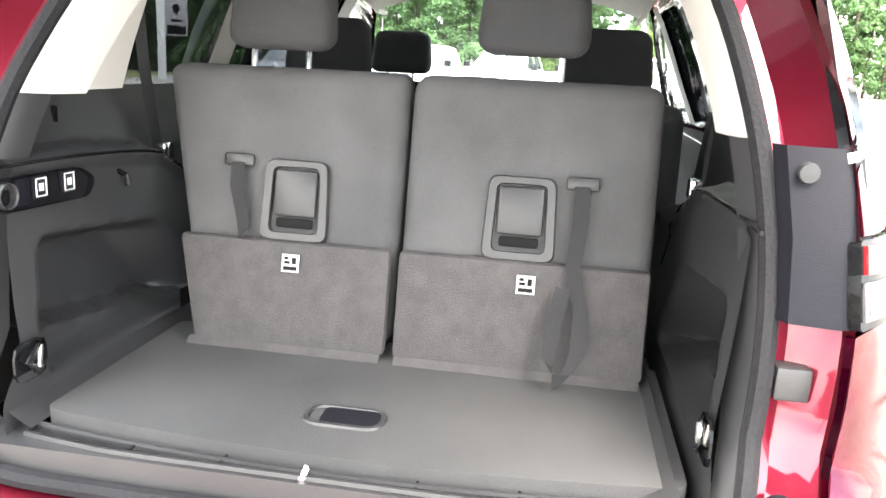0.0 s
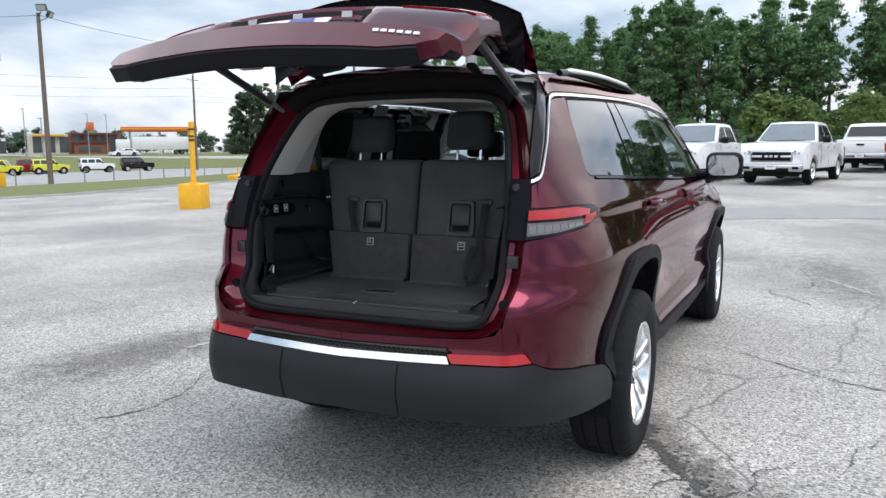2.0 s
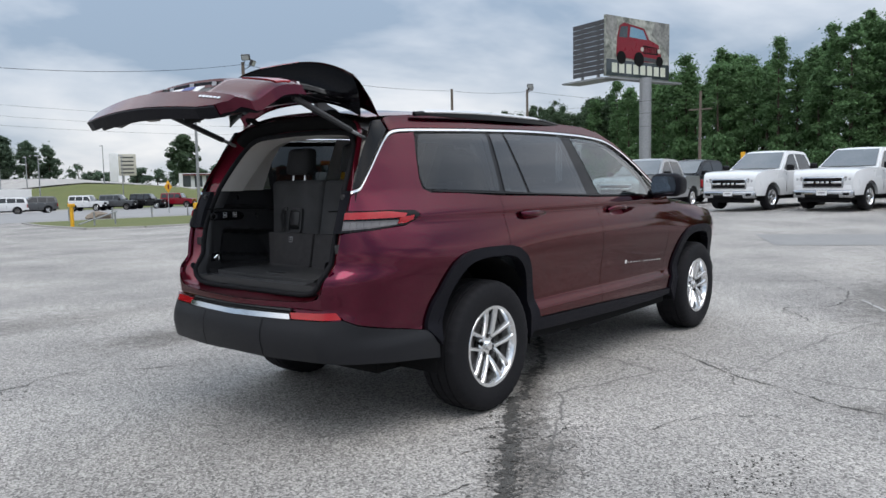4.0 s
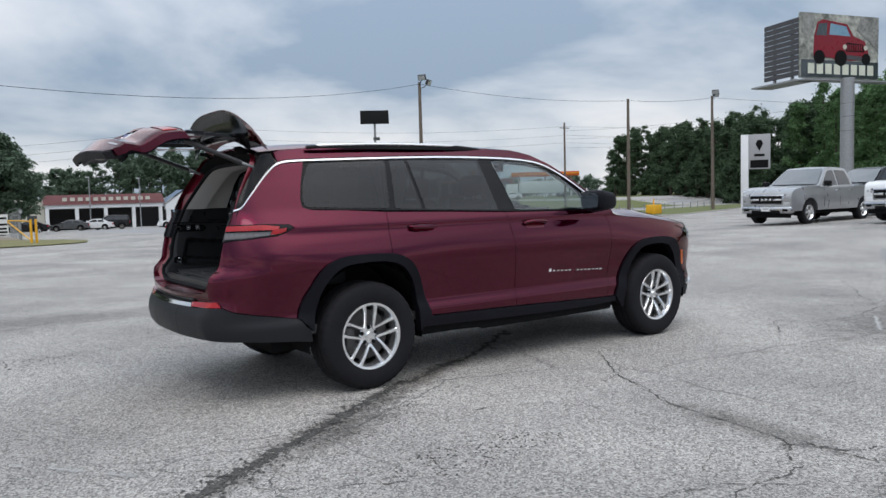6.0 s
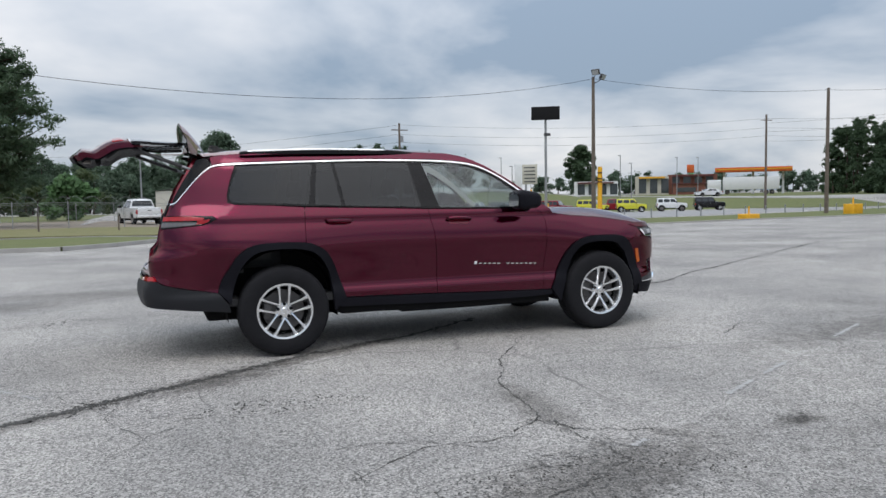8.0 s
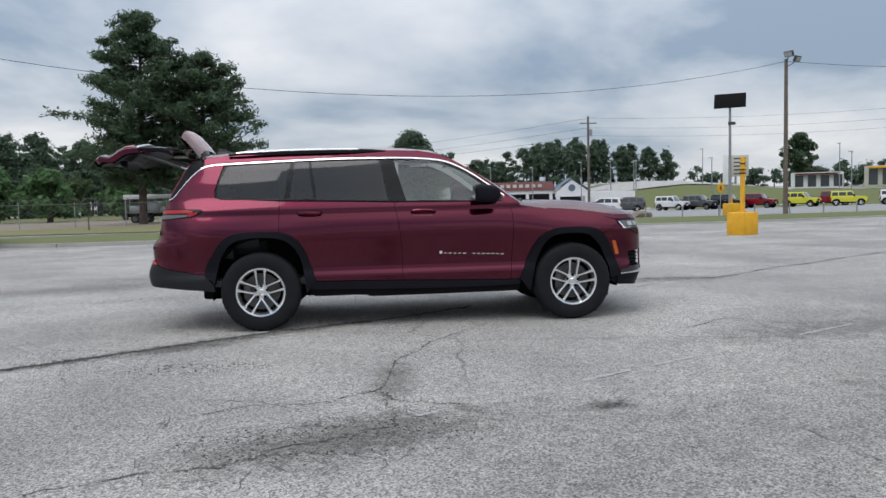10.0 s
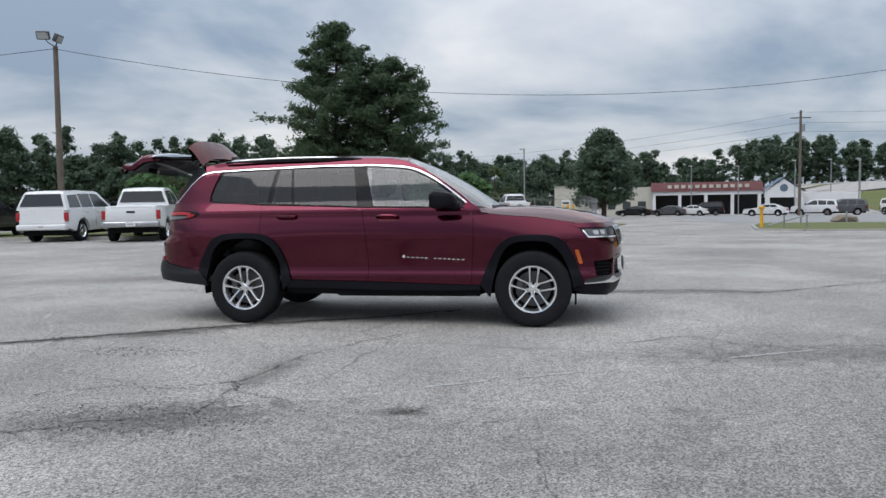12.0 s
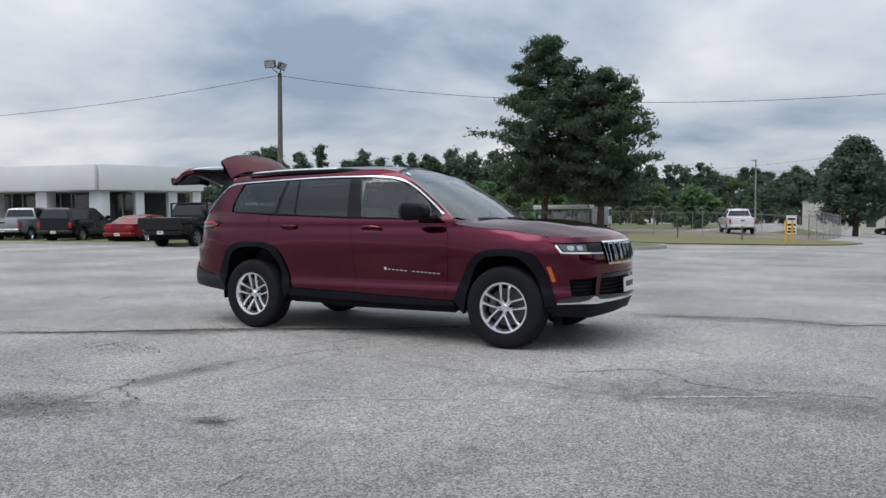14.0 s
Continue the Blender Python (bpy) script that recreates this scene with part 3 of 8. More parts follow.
for k in range(4):
    y = .122 * k
    uu = U_NOSE - y
    panel("grille_slot_frame", ribbon([(uu - .012, .970)] + [(uu + .042 * a, .885 + .085 * b) for a, b in ((-.6, 1), (-.9, .93), (-1, .78), (-1, 0), (-1, -.78), (-.9, -.93), (-.6, -1), (.6, -1), (.9, -.93), (1, -.78), (1, 0), (1, .78), (.9, .93), (.6, 1))] + [(uu - .014, .970)], .010), CHROME, base=.010, thick=.03, step=(.03, .05), gap=0, sides=(1, -1) if k else (1,), label="bright slot frame")
panel("number_plate", [(U_NOSE - .16, .50), (U_NOSE + .16, .50), (U_NOSE + .16, .64), (U_NOSE - .16, .64)], WHITE, base=.03, thick=.01, gap=0, sides=(1,), label="white dealer plate on the front bumper")
panel("plate_bar", [(U_NOSE - .12, .55), (U_NOSE + .12, .55), (U_NOSE + .12, .60), (U_NOSE - .12, .60)], TRIMBLK, base=.034, thick=.003, gap=0, sides=(1,))
# door handles
for door, u0, z0 in ((rear_door, .495, 1.152), (front_door, 1.605, 1.122)):
    panel("handle_recess", rounded([(u0 - .10, z0 - .038), (u0 + .10, z0 - .042), (u0 + .10, z0 + .012), (u0 - .10, z0 + .012)], .025), PAINT_IN, parent=door, base=.0015, thick=.002, gap=0, step=(.03, .03))
    for i, s in enumerate((1, -1)):
        pts = [on_side(u0 + d, z0 + h, o) for d, h, o in ((-.115, -.004, .006), (-.10, .0, .030), (-.05, .002, .040), (.05, .0, .040), (.10, -.003, .030), (.115, -.006, .006))]
        bm = bmesh.new()
        add_tube(bm, [(p.x, p.y * s, p.z) for p in pts], [.012, .016, .017, .017, .016, .012], 8)
        part("door_handle", bm, PAINT, door[i], "body-coloured pull handle")
# lettering on the front doors, kept as plain bars
for k in range(13):
    if k == 5:
        continue
    u0 = 1.80 + .0475 * k
    panel("badge_bar", [(u0, .701 - .0022 * k), (u0 + .028, .7025 - .0022 * k), (u0 + .028, .7115 - .0022 * k), (u0, .713 - .0022 * k)], SATIN, parent=front_door, base=.004, thick=.003, gap=0, step=(.1, .1))
panel("badge_mark", [(1.756, .703), (1.780, .702), (1.780, .727), (1.756, .728)], WHITE, parent=front_door, base=.004, thick=.003, gap=0, step=(.1, .1))


def mirrored(p, s):
    return (p[0], p[1] * s, p[2])


# ---------------------------------------------------------------- roof, windscreen, hood
ROOF_EDGE = [(-.64, 1.70), (-.55, 1.712), (-.25, 1.735), (.4, 1.752), (1.15, 1.752), (1.60, 1.738), (1.78, 1.70)]
ROOF_MID = [(-.66, 1.755), (-.50, 1.770), (-.25, 1.790), (.4, 1.808), (1.15, 1.806), (1.50, 1.790), (1.66, 1.772)]
VS = [-1 + k / 10 for k in range(21)]


def roof_row(x):
    ze, zm = np.interp(x, *zip(*ROOF_EDGE)), np.interp(x, *zip(*ROOF_MID))
    w = half_width(x, ze)
    return [(x - .10 * (1 - v * v) * max(0, (x - 1.3) / .48), v * w, ze + (zm - ze) * (1 - abs(v) ** 2.4)) for v in VS]


bm = loft([roof_row(x) for x in np.linspace(-.64, 1.78, 26)])
part("roof", bm, PAINT, suv, "dark red roof")
for s in (1, -1):
    rail = curve_through([(-.30, -.588, 1.734), (-.14, -.598, 1.746), (.3, -.604, 1.760), (.75, -.606, 1.760), (1.05, -.600, 1.754), (1.26, -.590, 1.737)], 5)
    n = len(rail)
    bm = bmesh.new()
    add_tube(bm, [mirrored(p, s) for p in rail], .014, 8)
    for a, b in zip(rail, rail[1:]):
        for d in (-.012, .012):
            q = [bm.verts.new(c) for c in ((a[0], a[1] * s + d, a[2]), (b[0], b[1] * s + d, b[2]), (b[0], b[1] * s + d, 1.73), (a[0], a[1] * s + d, 1.73))]
            bm.faces.new(q)
    ob = part("roof_rail", bm, GLOSSBLK, suv, "black roof rail with a bright top strip")
    bm = bmesh.new()
    add_tube(bm, [(p[0], (p[1] - .004) * s, p[2] + .007) for p in rail[3:-6]], [.006] + [.0125] * (len(rail) - 11) + [.006], 8)
    part("rail_strip", bm, SATIN, ob, "satin bright strip")
bm = bmesh.new()
add_box(bm, -.52, -.34, -.035, .035, 1.77, 1.80, .012)
for v in bm.verts:
    if v.co.z > 1.785:
        v.co.x = -.50 + (v.co.x + .50) * .45
        v.co.y *= .4
        v.co.z += .035
part("roof_antenna", bm, GLOSSBLK, suv, "black fin antenna on the roof")

PILLAR = [(1.78, 1.70), (1.95, 1.627), (2.16, 1.497), (2.35, 1.36), (2.50, 1.235)]
rows = []
for k in range(13):
    t = k / 12
    u = np.interp(t, [0, .24, .53, .79, 1], [p[0] for p in PILLAR])
    z = np.interp(t, [0, .24, .53, .79, 1], [p[1] for p in PILLAR])
    sp = on_side(u, z, -.012)
    mid = Vector((1.665 + t * 1.075, 0, 1.772 - .60 * t + .045 * math.sin(math.pi * t)))
    rows.append([(sp.x + (mid.x - sp.x) * (1 - abs(v) ** 2.2), v * -sp.y, sp.z + (mid.z - sp.z) * (1 - abs(v) ** 2.2)) for v in VS])
screen = part("windscreen", loft([r[::-1] for r in rows]), WINDSCREEN, suv, "clear windscreen")
part("windscreen_band", loft([[(p[0], p[1], p[2] + .004) for p in rows[0]], [(p[0] * .5 + q[0] * .5, p[1], p[2] * .5 + q[2] * .5 + .004) for p, q in zip(rows[0], rows[1])]]), GLOSSBLK, screen)
part("windscreen_sticker", loft([[(Vector(rows[1][c]) * (1 - a) + Vector(rows[2][c]) * a) + Vector((.006, 0, .010)) for c in (1, 2)] for a in (.1, .9)]), WHITE, screen, "small white sticker")
part("cowl", loft([[(p[0] + d, p[1] * (1 - .02 * d), p[2] - h) for p in rows[-1]] for d, h in ((-.02, .012), (.06, .055), (.14, .08))]), TRIMBLK, suv, "black wiper cowl")
for y0, y1 in ((-.55, .05), (.05, .6)):
    part("wiper", tube_bm([(2.66, y0, 1.215), (2.70, (y0 + y1) / 2, 1.215), (2.74, y1, 1.19)], .010, 6), TRIMBLK, suv, "black windscreen wiper")

HOOD_EDGE = [(2.50, 1.203), (2.55, 1.165), (2.75, 1.134), (3.126, 1.104), (3.425, 1.060), (3.480, 1.032)]
nose_row = []
for v in VS:
    lo, hi = 3.48, U_NOSE
    for _ in range(30):
        m = (lo + hi) / 2
        if -side_xy(m, 1.030)[1] > abs(v) * -side_xy(3.48, 1.032)[1]:
            lo = m
        else:
            hi = m
    p = on_side(lo, 1.030, .005)
    nose_row.append(Vector((p.x, math.copysign(p.y, v) if abs(v) > 1e-6 else 0, p.z)))
rows = []
for k in range(25):
    t = k / 24
    i = t * 5
    u = np.interp(t, [0, .06, .22, .55, .86, 1], [p[0] for p in HOOD_EDGE])
    z = np.interp(t, [0, .06, .22, .55, .86, 1], [p[1] for p in HOOD_EDGE])
    sp = on_side(u, z, -.001)
    xm = 2.72 + 1.16 * t
    zm = np.interp(xm, [2.72, 3.0, 3.3, 3.6, 3.78, 3.88], [1.205, 1.200, 1.182, 1.148, 1.112, 1.045])
    b = t ** 7
    row = []
    for j, v in enumerate(VS):
        crease = .014 * math.exp(-((abs(v) - .52) / .09) ** 2) * math.sin(math.pi * min(1, t * 1.02))
        p = Vector((sp.x + (xm - sp.x) * (1 - abs(v) ** 2.2), v * -sp.y, sp.z + (zm - sp.z) * (1 - abs(v) ** 3.2) + crease))
        row.append(p * (1 - b) + nose_row[j] * b)
    rows.append(row)
part("hood", loft(rows), PAINT, suv, "dark red hood")
part("hood_emblem", box_bm(3.875, 3.892, -.045, .045, 1.004, 1.020, r=.004), SATIN, suv)
# door mirrors
for i, s in enumerate((1, -1)):
    bm = bmesh.new()
    add_box(bm, 2.095, 2.345, -1.170, -.925, 1.200, 1.380, r=.055, seg=4)
    for v in bm.verts:
        k = max(0, (v.co.x - 2.20) / .145)
        v.co.z = 1.268 + (v.co.z - 1.268) * (1 - .38 * k ** 1.5)
        v.co.y = -1.02 + (v.co.y + 1.02) * (1 - .18 * k)
        v.co.y *= s
    mir = part("door_mirror", bm, CLAD, front_door[i], "black door mirror")
    part("mirror_arm", tube_bm([(2.27, s * -.95, 1.225), (2.30, s * -.90, 1.215), (2.33, s * -.82, 1.215)], [.038, .034, .042], 10), CLAD, mir)
    part("mirror_glass", loft([[(2.091, s * (-1.045 + y * w), z) for y in (-1, -.6, 0, .6, 1)] for z, w in ((1.222, .070), (1.238, .092), (1.290, .102), (1.342, .092), (1.358, .070))]), MIRROR, mir, "silver mirror glass")

# ---------------------------------------------------------------- underside and wheel wells
bm = box_bm(-.62, 3.65, -.56, .56, .29, .46, r=.03)
part("underbody", bm, DARK, suv)
part("floor_pan", box_bm(.50, 2.58, -.80, .80, .31, .46, r=.02), DARK, suv)
part("exhaust_box", box_bm(-.84, -.55, -.45, -.05, .47, .56, r=.04), STEEL, suv, "muffler under the tail")
for s in (1, -1):
    for x0 in (0.0, 3.091):
        bm = bmesh.new()
        rows = []
        for k in range(13):
            a = math.pi * (k / 12 * 1.16 - .08)
            rows.append([(x0 + .475 * math.cos(a), s * y, .43 + .475 * math.sin(a)) for y in (.48, .70, .865 if x0 < 1 else .90)])
        well = part("wheel_well", loft(rows), DARK, suv, "black wheel arch liner")
        part("wheel_well_back", loft([[(x0 - .45, s * .48, z), (x0 + .45, s * .48, z)] for z in (.30, .90)]), DARK, well)
inner = [(-.86, .74), (-.86, 1.21), (-.2, 1.262), (.75, 1.235), (2.38, 1.19), (2.47, 1.08), (3.36, 1.0), (3.36, .95)] + [(u, z + .02) for u, z in ARCH_F[::-1] if u < 3.34] + [(2.5, .44), (.56, .48)] + [(u, z + .02) for u, z in ARCH_R[::-1]] + [(-.56, .60)]
panel("door_lining", inner, TRIMBLK, base=-.045, thick=0, gap=0, label="black door and side lining")
part("tow_bracket", box_bm(-.98, -.80, -.04, .04, .44, .49, r=.008), STEEL, suv)
bm = box_bm(3.45, 3.60, -.62, .62, .30, .95, r=.02)
part("radiator", bm, DARK, suv)
for s in (1, -1):
    part("air_dam", box_bm(3.50, 3.52, s * .62 - .1, s * .62 + .1, .20, .32, r=.004), DARK, suv)

# ---------------------------------------------------------------- wheels
TYRE = [(.228, -.100), (.232, -.118), (.255, -.128), (.300, -.134), (.345, -.132), (.368, -.122), (.379, -.108), (.3845, -.088), (.3845, -.066), (.375, -.063), (.375, -.056), (.3868, -.053), (.3868, -.006),
        (.376, -.004), (.376, .004), (.3868, .006), (.3868, .053), (.375, .056), (.375, .063), (.3845, .066), (.3845, .088), (.379, .108), (.368, .122), (.345, .132), (.300, .134), (.255, .128), (.232, .118), (.228, .100)]
bm = bmesh.new()
add_lathe(bm, TYRE, 120, wobble=lambda i, k: -.006 if (i in (5, 6, 7, 20, 21, 22) and k % 3 == 0) else (-.004 if i in (11, 12, 15, 16) and k % 4 == 0 else 0))
bmesh.ops.recalc_face_normals(bm, faces=bm.faces[:])
tyre_ob = part("tyre", bm, RUBBER, None, "black road tyre", angle=28)
bm = bmesh.new()
add_lathe(bm, [(.236, -.108), (.242, -.117), (.238, -.124), (.221, -.121), (.212, -.104), (.206, -.07), (.200, .02), (.206, .10), (.236, .112)], 72)
for k in range(5):
    base = math.radians(90 + 72 * k)
    for sg in (-1, 1):
        out, side = Vector((math.cos(base), 0, math.sin(base))), Vector((-math.sin(base), 0, math.cos(base)))
        p0 = out * .050 + side * sg * .034
        p1 = out * .222 + side * sg * .046
        d = (p1 - p0).normalized()
        nrm = Vector((-d.z, 0, d.x))
        rows = []
        for t, w, yo, yi in ((0, .0135, -.086, -.052), (.30, .0125, -.102, -.062), (.8, .0145, -.116, -.078), (1, .020, -.116, -.082)):
            c = p0.lerp(p1, t)
            rows.append([c + nrm * q * w + Vector((0, y, 0)) for q, y in ((-1, yi), (-.95, yo + .009), (-.55, yo), (.55, yo), (.95, yo + .009), (1, yi))])
        vs = [[bm.verts.new(p) for p in r] for r in rows]
        for a, b in zip(vs, vs[1:]):
            for j in range(6):
                bm.faces.new((a[j], a[(j + 1) % 6], b[(j + 1) % 6], b[j]))
add_lathe(bm, [(.0, -.078), (.040, -.079), (.066, -.076), (.072, -.068), (.072, -.045)], 40)
bmesh.ops.recalc_face_normals(bm, faces=bm.faces[:])
rim_ob = part("rim", bm, SATIN, None, "silver five-twin-spoke alloy rim", angle=30)
bm = bmesh.new()
add_lathe(bm, [(.0, -.098), (.024, -.097), (.029, -.092), (.030, -.07)], 28)
cap_ob = part("centre_cap", bm, SATIN, None)
# raised black caps stand in for the shaded pockets of the lug nuts
bm = bmesh.new()
add_lathe(bm, [(0, -.097), (.008, -.097), (.0150, -.094), (.0155, -.07)], 10)
lug_ob = part("lug_cap", bm, GLOSSBLK, None, "raised black cap standing in for a shaded lug nut pocket")
bm = bmesh.new()
add_lathe(bm, [(.05, -.020), (.175, -.022), (.178, -.028), (.178, -.006), (.05, -.006)], 48)
add_box(bm, -.17, -.10, -.055, .02, -.07, .07, r=.012)
disc_ob = part("brake_disc", bm, DISC, None, "dull steel brake disc")
bm = bmesh.new()
add_lathe(bm, [(.0, .02), (.203, .03)], 40)
back_ob = part("wheel_back", bm, DARK, None)
for x0 in (0.0, 3.091):
    for s in (1, -1):
        wheel = new("wheel")
        wheel.parent = suv
        wheel.matrix_local = pose(x0, (-.828 if x0 else -.785) * s, .385, 0, random.uniform(0, 72) if s < 0 else (4 if x0 else 0), 0 if s > 0 else 180)
        wheel["label"] = "alloy wheel with black tyre"
        for src in (tyre_ob, rim_ob, cap_ob, lug_ob, disc_ob, back_ob):
            o = new(src.name.split(".")[0], src.data)
            o.parent = wheel
            if "label" in src:
                o["label"] = src["label"]
            if src is lug_ob:
                o.matrix_local = pose(.058 * math.cos(math.radians(90)), .012, .058 * math.sin(math.radians(90)))
                for k in range(1, 5):
                    a = math.radians(90 + 72 * k)
                    o2 = new("lug_cap", src.data)
                    o2.parent = wheel
                    o2.matrix_local = pose(.058 * math.cos(a), .012, .058 * math.sin(a))
for src in (tyre_ob, rim_ob, cap_ob, lug_ob, disc_ob, back_ob):
    bpy.data.objects.remove(src)

# ---------------------------------------------------------------- tailgate opening
def tail_x(y, z):
    lo, hi = U_TAIL, XA
    for _ in range(26):
        m = (lo + hi) / 2
        if -side_xy(m, z)[1] < abs(y):
            lo = m
        else:
            hi = m
    return side_xy(lo, z)[0]


def resample(pts, n):
    P = [Vector(p) for p in curve_through(pts, 8)]
    acc = [0.0]
    for a, b in zip(P, P[1:]):
        acc.append(acc[-1] + (b - a).length)
    out = []
    for k in range(n):
        s = acc[-1] * k / (n - 1)
        out.append(tuple(float(np.interp(s, acc, [p[i] for p in P])) for i in range(2)))
    return out


def ring(half, n, xf):
    h = resample(half, n)
    pts = [(-y, z) for y, z in h] + [(y, z) for y, z in h[-2:0:-1]]
    return [Vector((xf(y, z), y, z)) for y, z in pts]


OUT = [(0, .742), (.30, .744), (.47, .750), (.56, .768), (.622, .815), (.650, .92), (.664, 1.05), (.666, 1.20), (.655, 1.33), (.612, 1.47), (.565, 1.60), (.520, 1.663), (.44, 1.700), (.25, 1.722), (0, 1.728)]
OPEN = [(0, .776), (.30, .777), (.44, .781), (.508, .797), (.546, .832), (.564, .90), (.574, 1.0), (.576, 1.12), (.570, 1.22), (.554, 1.32), (.525, 1.44), (.488, 1.54), (.450, 1.592), (.385, 1.624), (.2, 1.638), (0, 1.641)]
ro = ring(OUT, 44, lambda y, z: tail_x(y, z))
ri = ring(OPEN, 44, lambda y, z: float(np.interp(z, *TAIL)) + float(np.interp(z, [.8, 1.2], [.062, .080])))
shift = lambda r, d, k=1.0, c=1.2: [Vector((p.x + d, p.y * k, c + (p.z - c) * k)) for p in r]
bm = loft([ro, shift(ro, .035, .996), [a.lerp(b, .30) + Vector((.035, 0, 0)) for a, b in zip(ro, ri)], [a.lerp(b, .65) + Vector((.03, 0, 0)) for a, b in zip(ro, ri)], ri], close=True)
jamb = part("tailgate_jamb", bm, PAINT_IN, suv, "dark red painted tailgate jamb")
arc = [k for k, p in enumerate(ro) if p.z > 1.60]
# dark strip laid over the top of the jamb
top_strip = part("jamb_top_strip", loft([[ro[k].lerp(ri[k], t) + Vector((.026 - .03 * math.sin(math.pi * t), 0, .004)) for k in arc] for t in (.02, .3, .6, .9)]), DARK, jamb, "dark strip across the jamb above the opening")
for y in (-.36, .36):
    part("hinge_arm", tube_bm([(-.60, y, 1.690), (-.655, y, 1.715), (-.70, y, 1.735), (-.74, y, 1.735)], [.014, .017, .017, .012], 8), DARK, top_strip, "black gooseneck hinge")
bm = bmesh.new()
add_tube(bm, [p + Vector((-.008, 0, 0)) for p in ri] + [ri[0] + Vector((-.008, 0, 0))], .0145, 8, caps=False)
part("door_seal", bm, RUBBER, jamb, "black rubber seal")
upper = [k for k, p in enumerate(ri) if p.z > 1.312]
lower = list(range(upper[-1], len(ri))) + list(range(0, upper[0] + 1))
rings = [shift(ri, d, k) for d, k in ((0, .985), (.02, .965), (.06, .955))]
part("seal_trim", loft([[r[k] for k in lower] for r in rings]), TRIMBLK, jamb, "black trim inside the seal")
rings = [shift(ri, d, k) for d, k in ((0, .985), (.025, .970), (.075, .958), (.15, .952))]
part("pillar_surround", loft([[r[k] for k in upper] for r in rings]), TRIMGREY, jamb, "light grey trim round the top of the opening")
for s in (1, -1):
    bm = loft([[(float(np.interp(z, *TAIL)) + d, s * (y - .10 * max(0, z - 1.20)), z) for y, d in ((.580, .060), (.592, .036), (.640, .028), (.668, .030), (.690, .050))] for z in (1.098, 1.102, 1.15, 1.2, 1.25, 1.30, 1.312)])
    part("jamb_cover", bm, CLAD, jamb, "black plastic lamp cover on the jamb")
    bm = bmesh.new()
    add_box(bm, -.938, -.905, s * .612 - .022, s * .612 + .022, .993, 1.038, r=.004)
    part("jamb_bumper", bm, TRIMBLK, jamb, "square black rubber stop")
    bm = bmesh.new()
    add_lathe(bm, [(0, 0), (.019, .001), (.021, .006), (.021, .014)], 20, axis="y")
    part("jamb_plug", bm, CLAD, jamb, "round black plug", pose_m=pose(-1.000, s * .602, .868, 0, 0, -90))
    bm = bmesh.new()
    add_lathe(bm, [(0, 0), (.012, .001), (.014, .006), (.014, .014)], 16, axis="y")
    part("cover_plug", bm, TRIMBLK, jamb, pose_m=pose(-.890, s * .606, 1.280, 0, 0, -90))

# ---------------------------------------------------------------- raised tailgate
HX, HZ, LIFT = -.55, 1.740, radians(-58)


def raised(x, y, z):
    dx, dz = x - HX, (z - HZ) * .95
    return Vector((HX + dx * math.cos(LIFT) - dz * math.sin(LIFT), y, HZ + dx * math.sin(LIFT) + dz * math.cos(LIFT)))


def gate_at(y, z, off=0.0, base=0.0):
    x = float(np.interp(z, *TAIL)) - .055 * (1 - (y / .62) ** 2) if abs(y) < .62 else float(np.interp(z, *TAIL)) + .055 * ((abs(y) - .62) * 3.2) + .35 * (abs(y) - .62) ** 2 * 12
    dip = .045 * max(0, min(1, (.31 - abs(y)) / .03)) * max(0, min(1, (z - .965) / .02)) * max(0, min(1, (1.125 - z) / .03))
    bulge = .018 * math.exp(-((z - .90) / .05) ** 2) + .055 * math.exp(-((z - 1.12) / .19) ** 2)
    return raised(x - bulge + dip - off - base, y * .945, z)


gate = new("tailgate")
gate.parent = suv
gate["label"] = "dark red tailgate raised to about level"


def gate_panel(name, half, material, parent=gate, base=0.0, thick=.015, step=.05, label="", flip=True, both=True, rot=None):
    pts = [(y, z) for y, z in half] + ([(-y, z) for y, z in half[::-1] if abs(y) > 1e-6] if both else [])
    bm = skin(flat_grid(pts, step), lambda y, z, o: gate_at(y, z, o, base), thick, flip=flip)
    return part(name, bm, material, parent, label)


GATE_LOW = [(0, .745), (.30, .748), (.50, .757), (.60, .785), (.655, .83), (.68, .92), (.688, 1.05), (.684, 1.235), (0, 1.238)]
outer = gate_panel("outer_skin", GATE_LOW, PAINT, thick=.05, step=.03, label="dark red outer skin with a plate recess")
gate_panel("plate_recess", [(0, .972), (.295, .972), (.295, 1.115), (0, 1.115)], GLOSSBLK, parent=outer, base=.003, thick=.001, label="dark plate recess")
plate = gate_panel("number_plate", [(0, .975), (.155, .975), (.155, 1.078), (0, 1.078)], WHITE, parent=outer, base=.022, thick=.004, label="white dealer plate")
gate_panel("plate_bar", [(0, .99), (.12, .99), (.12, 1.02), (0, 1.02)], REFLRED, parent=outer, base=.027, thick=.001)
gate_panel("plate_bar", [(-.10, 1.03), (0, 1.03), (0, 1.068), (-.10, 1.068)], mat("plate_blue", (.05, .07, .25), None, 20, 90, .5), parent=outer, base=.027, thick=.001, both=False)
for k in range(3):
    gate_panel("plate_lamp", [(-.22 + .2 * k, 1.10), (-.18 + .2 * k, 1.10), (-.18 + .2 * k, 1.112), (-.22 + .2 * k, 1.112)], CLEARLENS, parent=outer, base=.008, thick=.002, both=False)
for k in range(6):
    gate_panel("badge_bar", [(-.60 + .026 * k, .826), (-.582 + .026 * k, .826), (-.582 + .026 * k, .838), (-.60 + .026 * k, .838)], SATIN, parent=outer, base=.005, thick=.003, both=False)
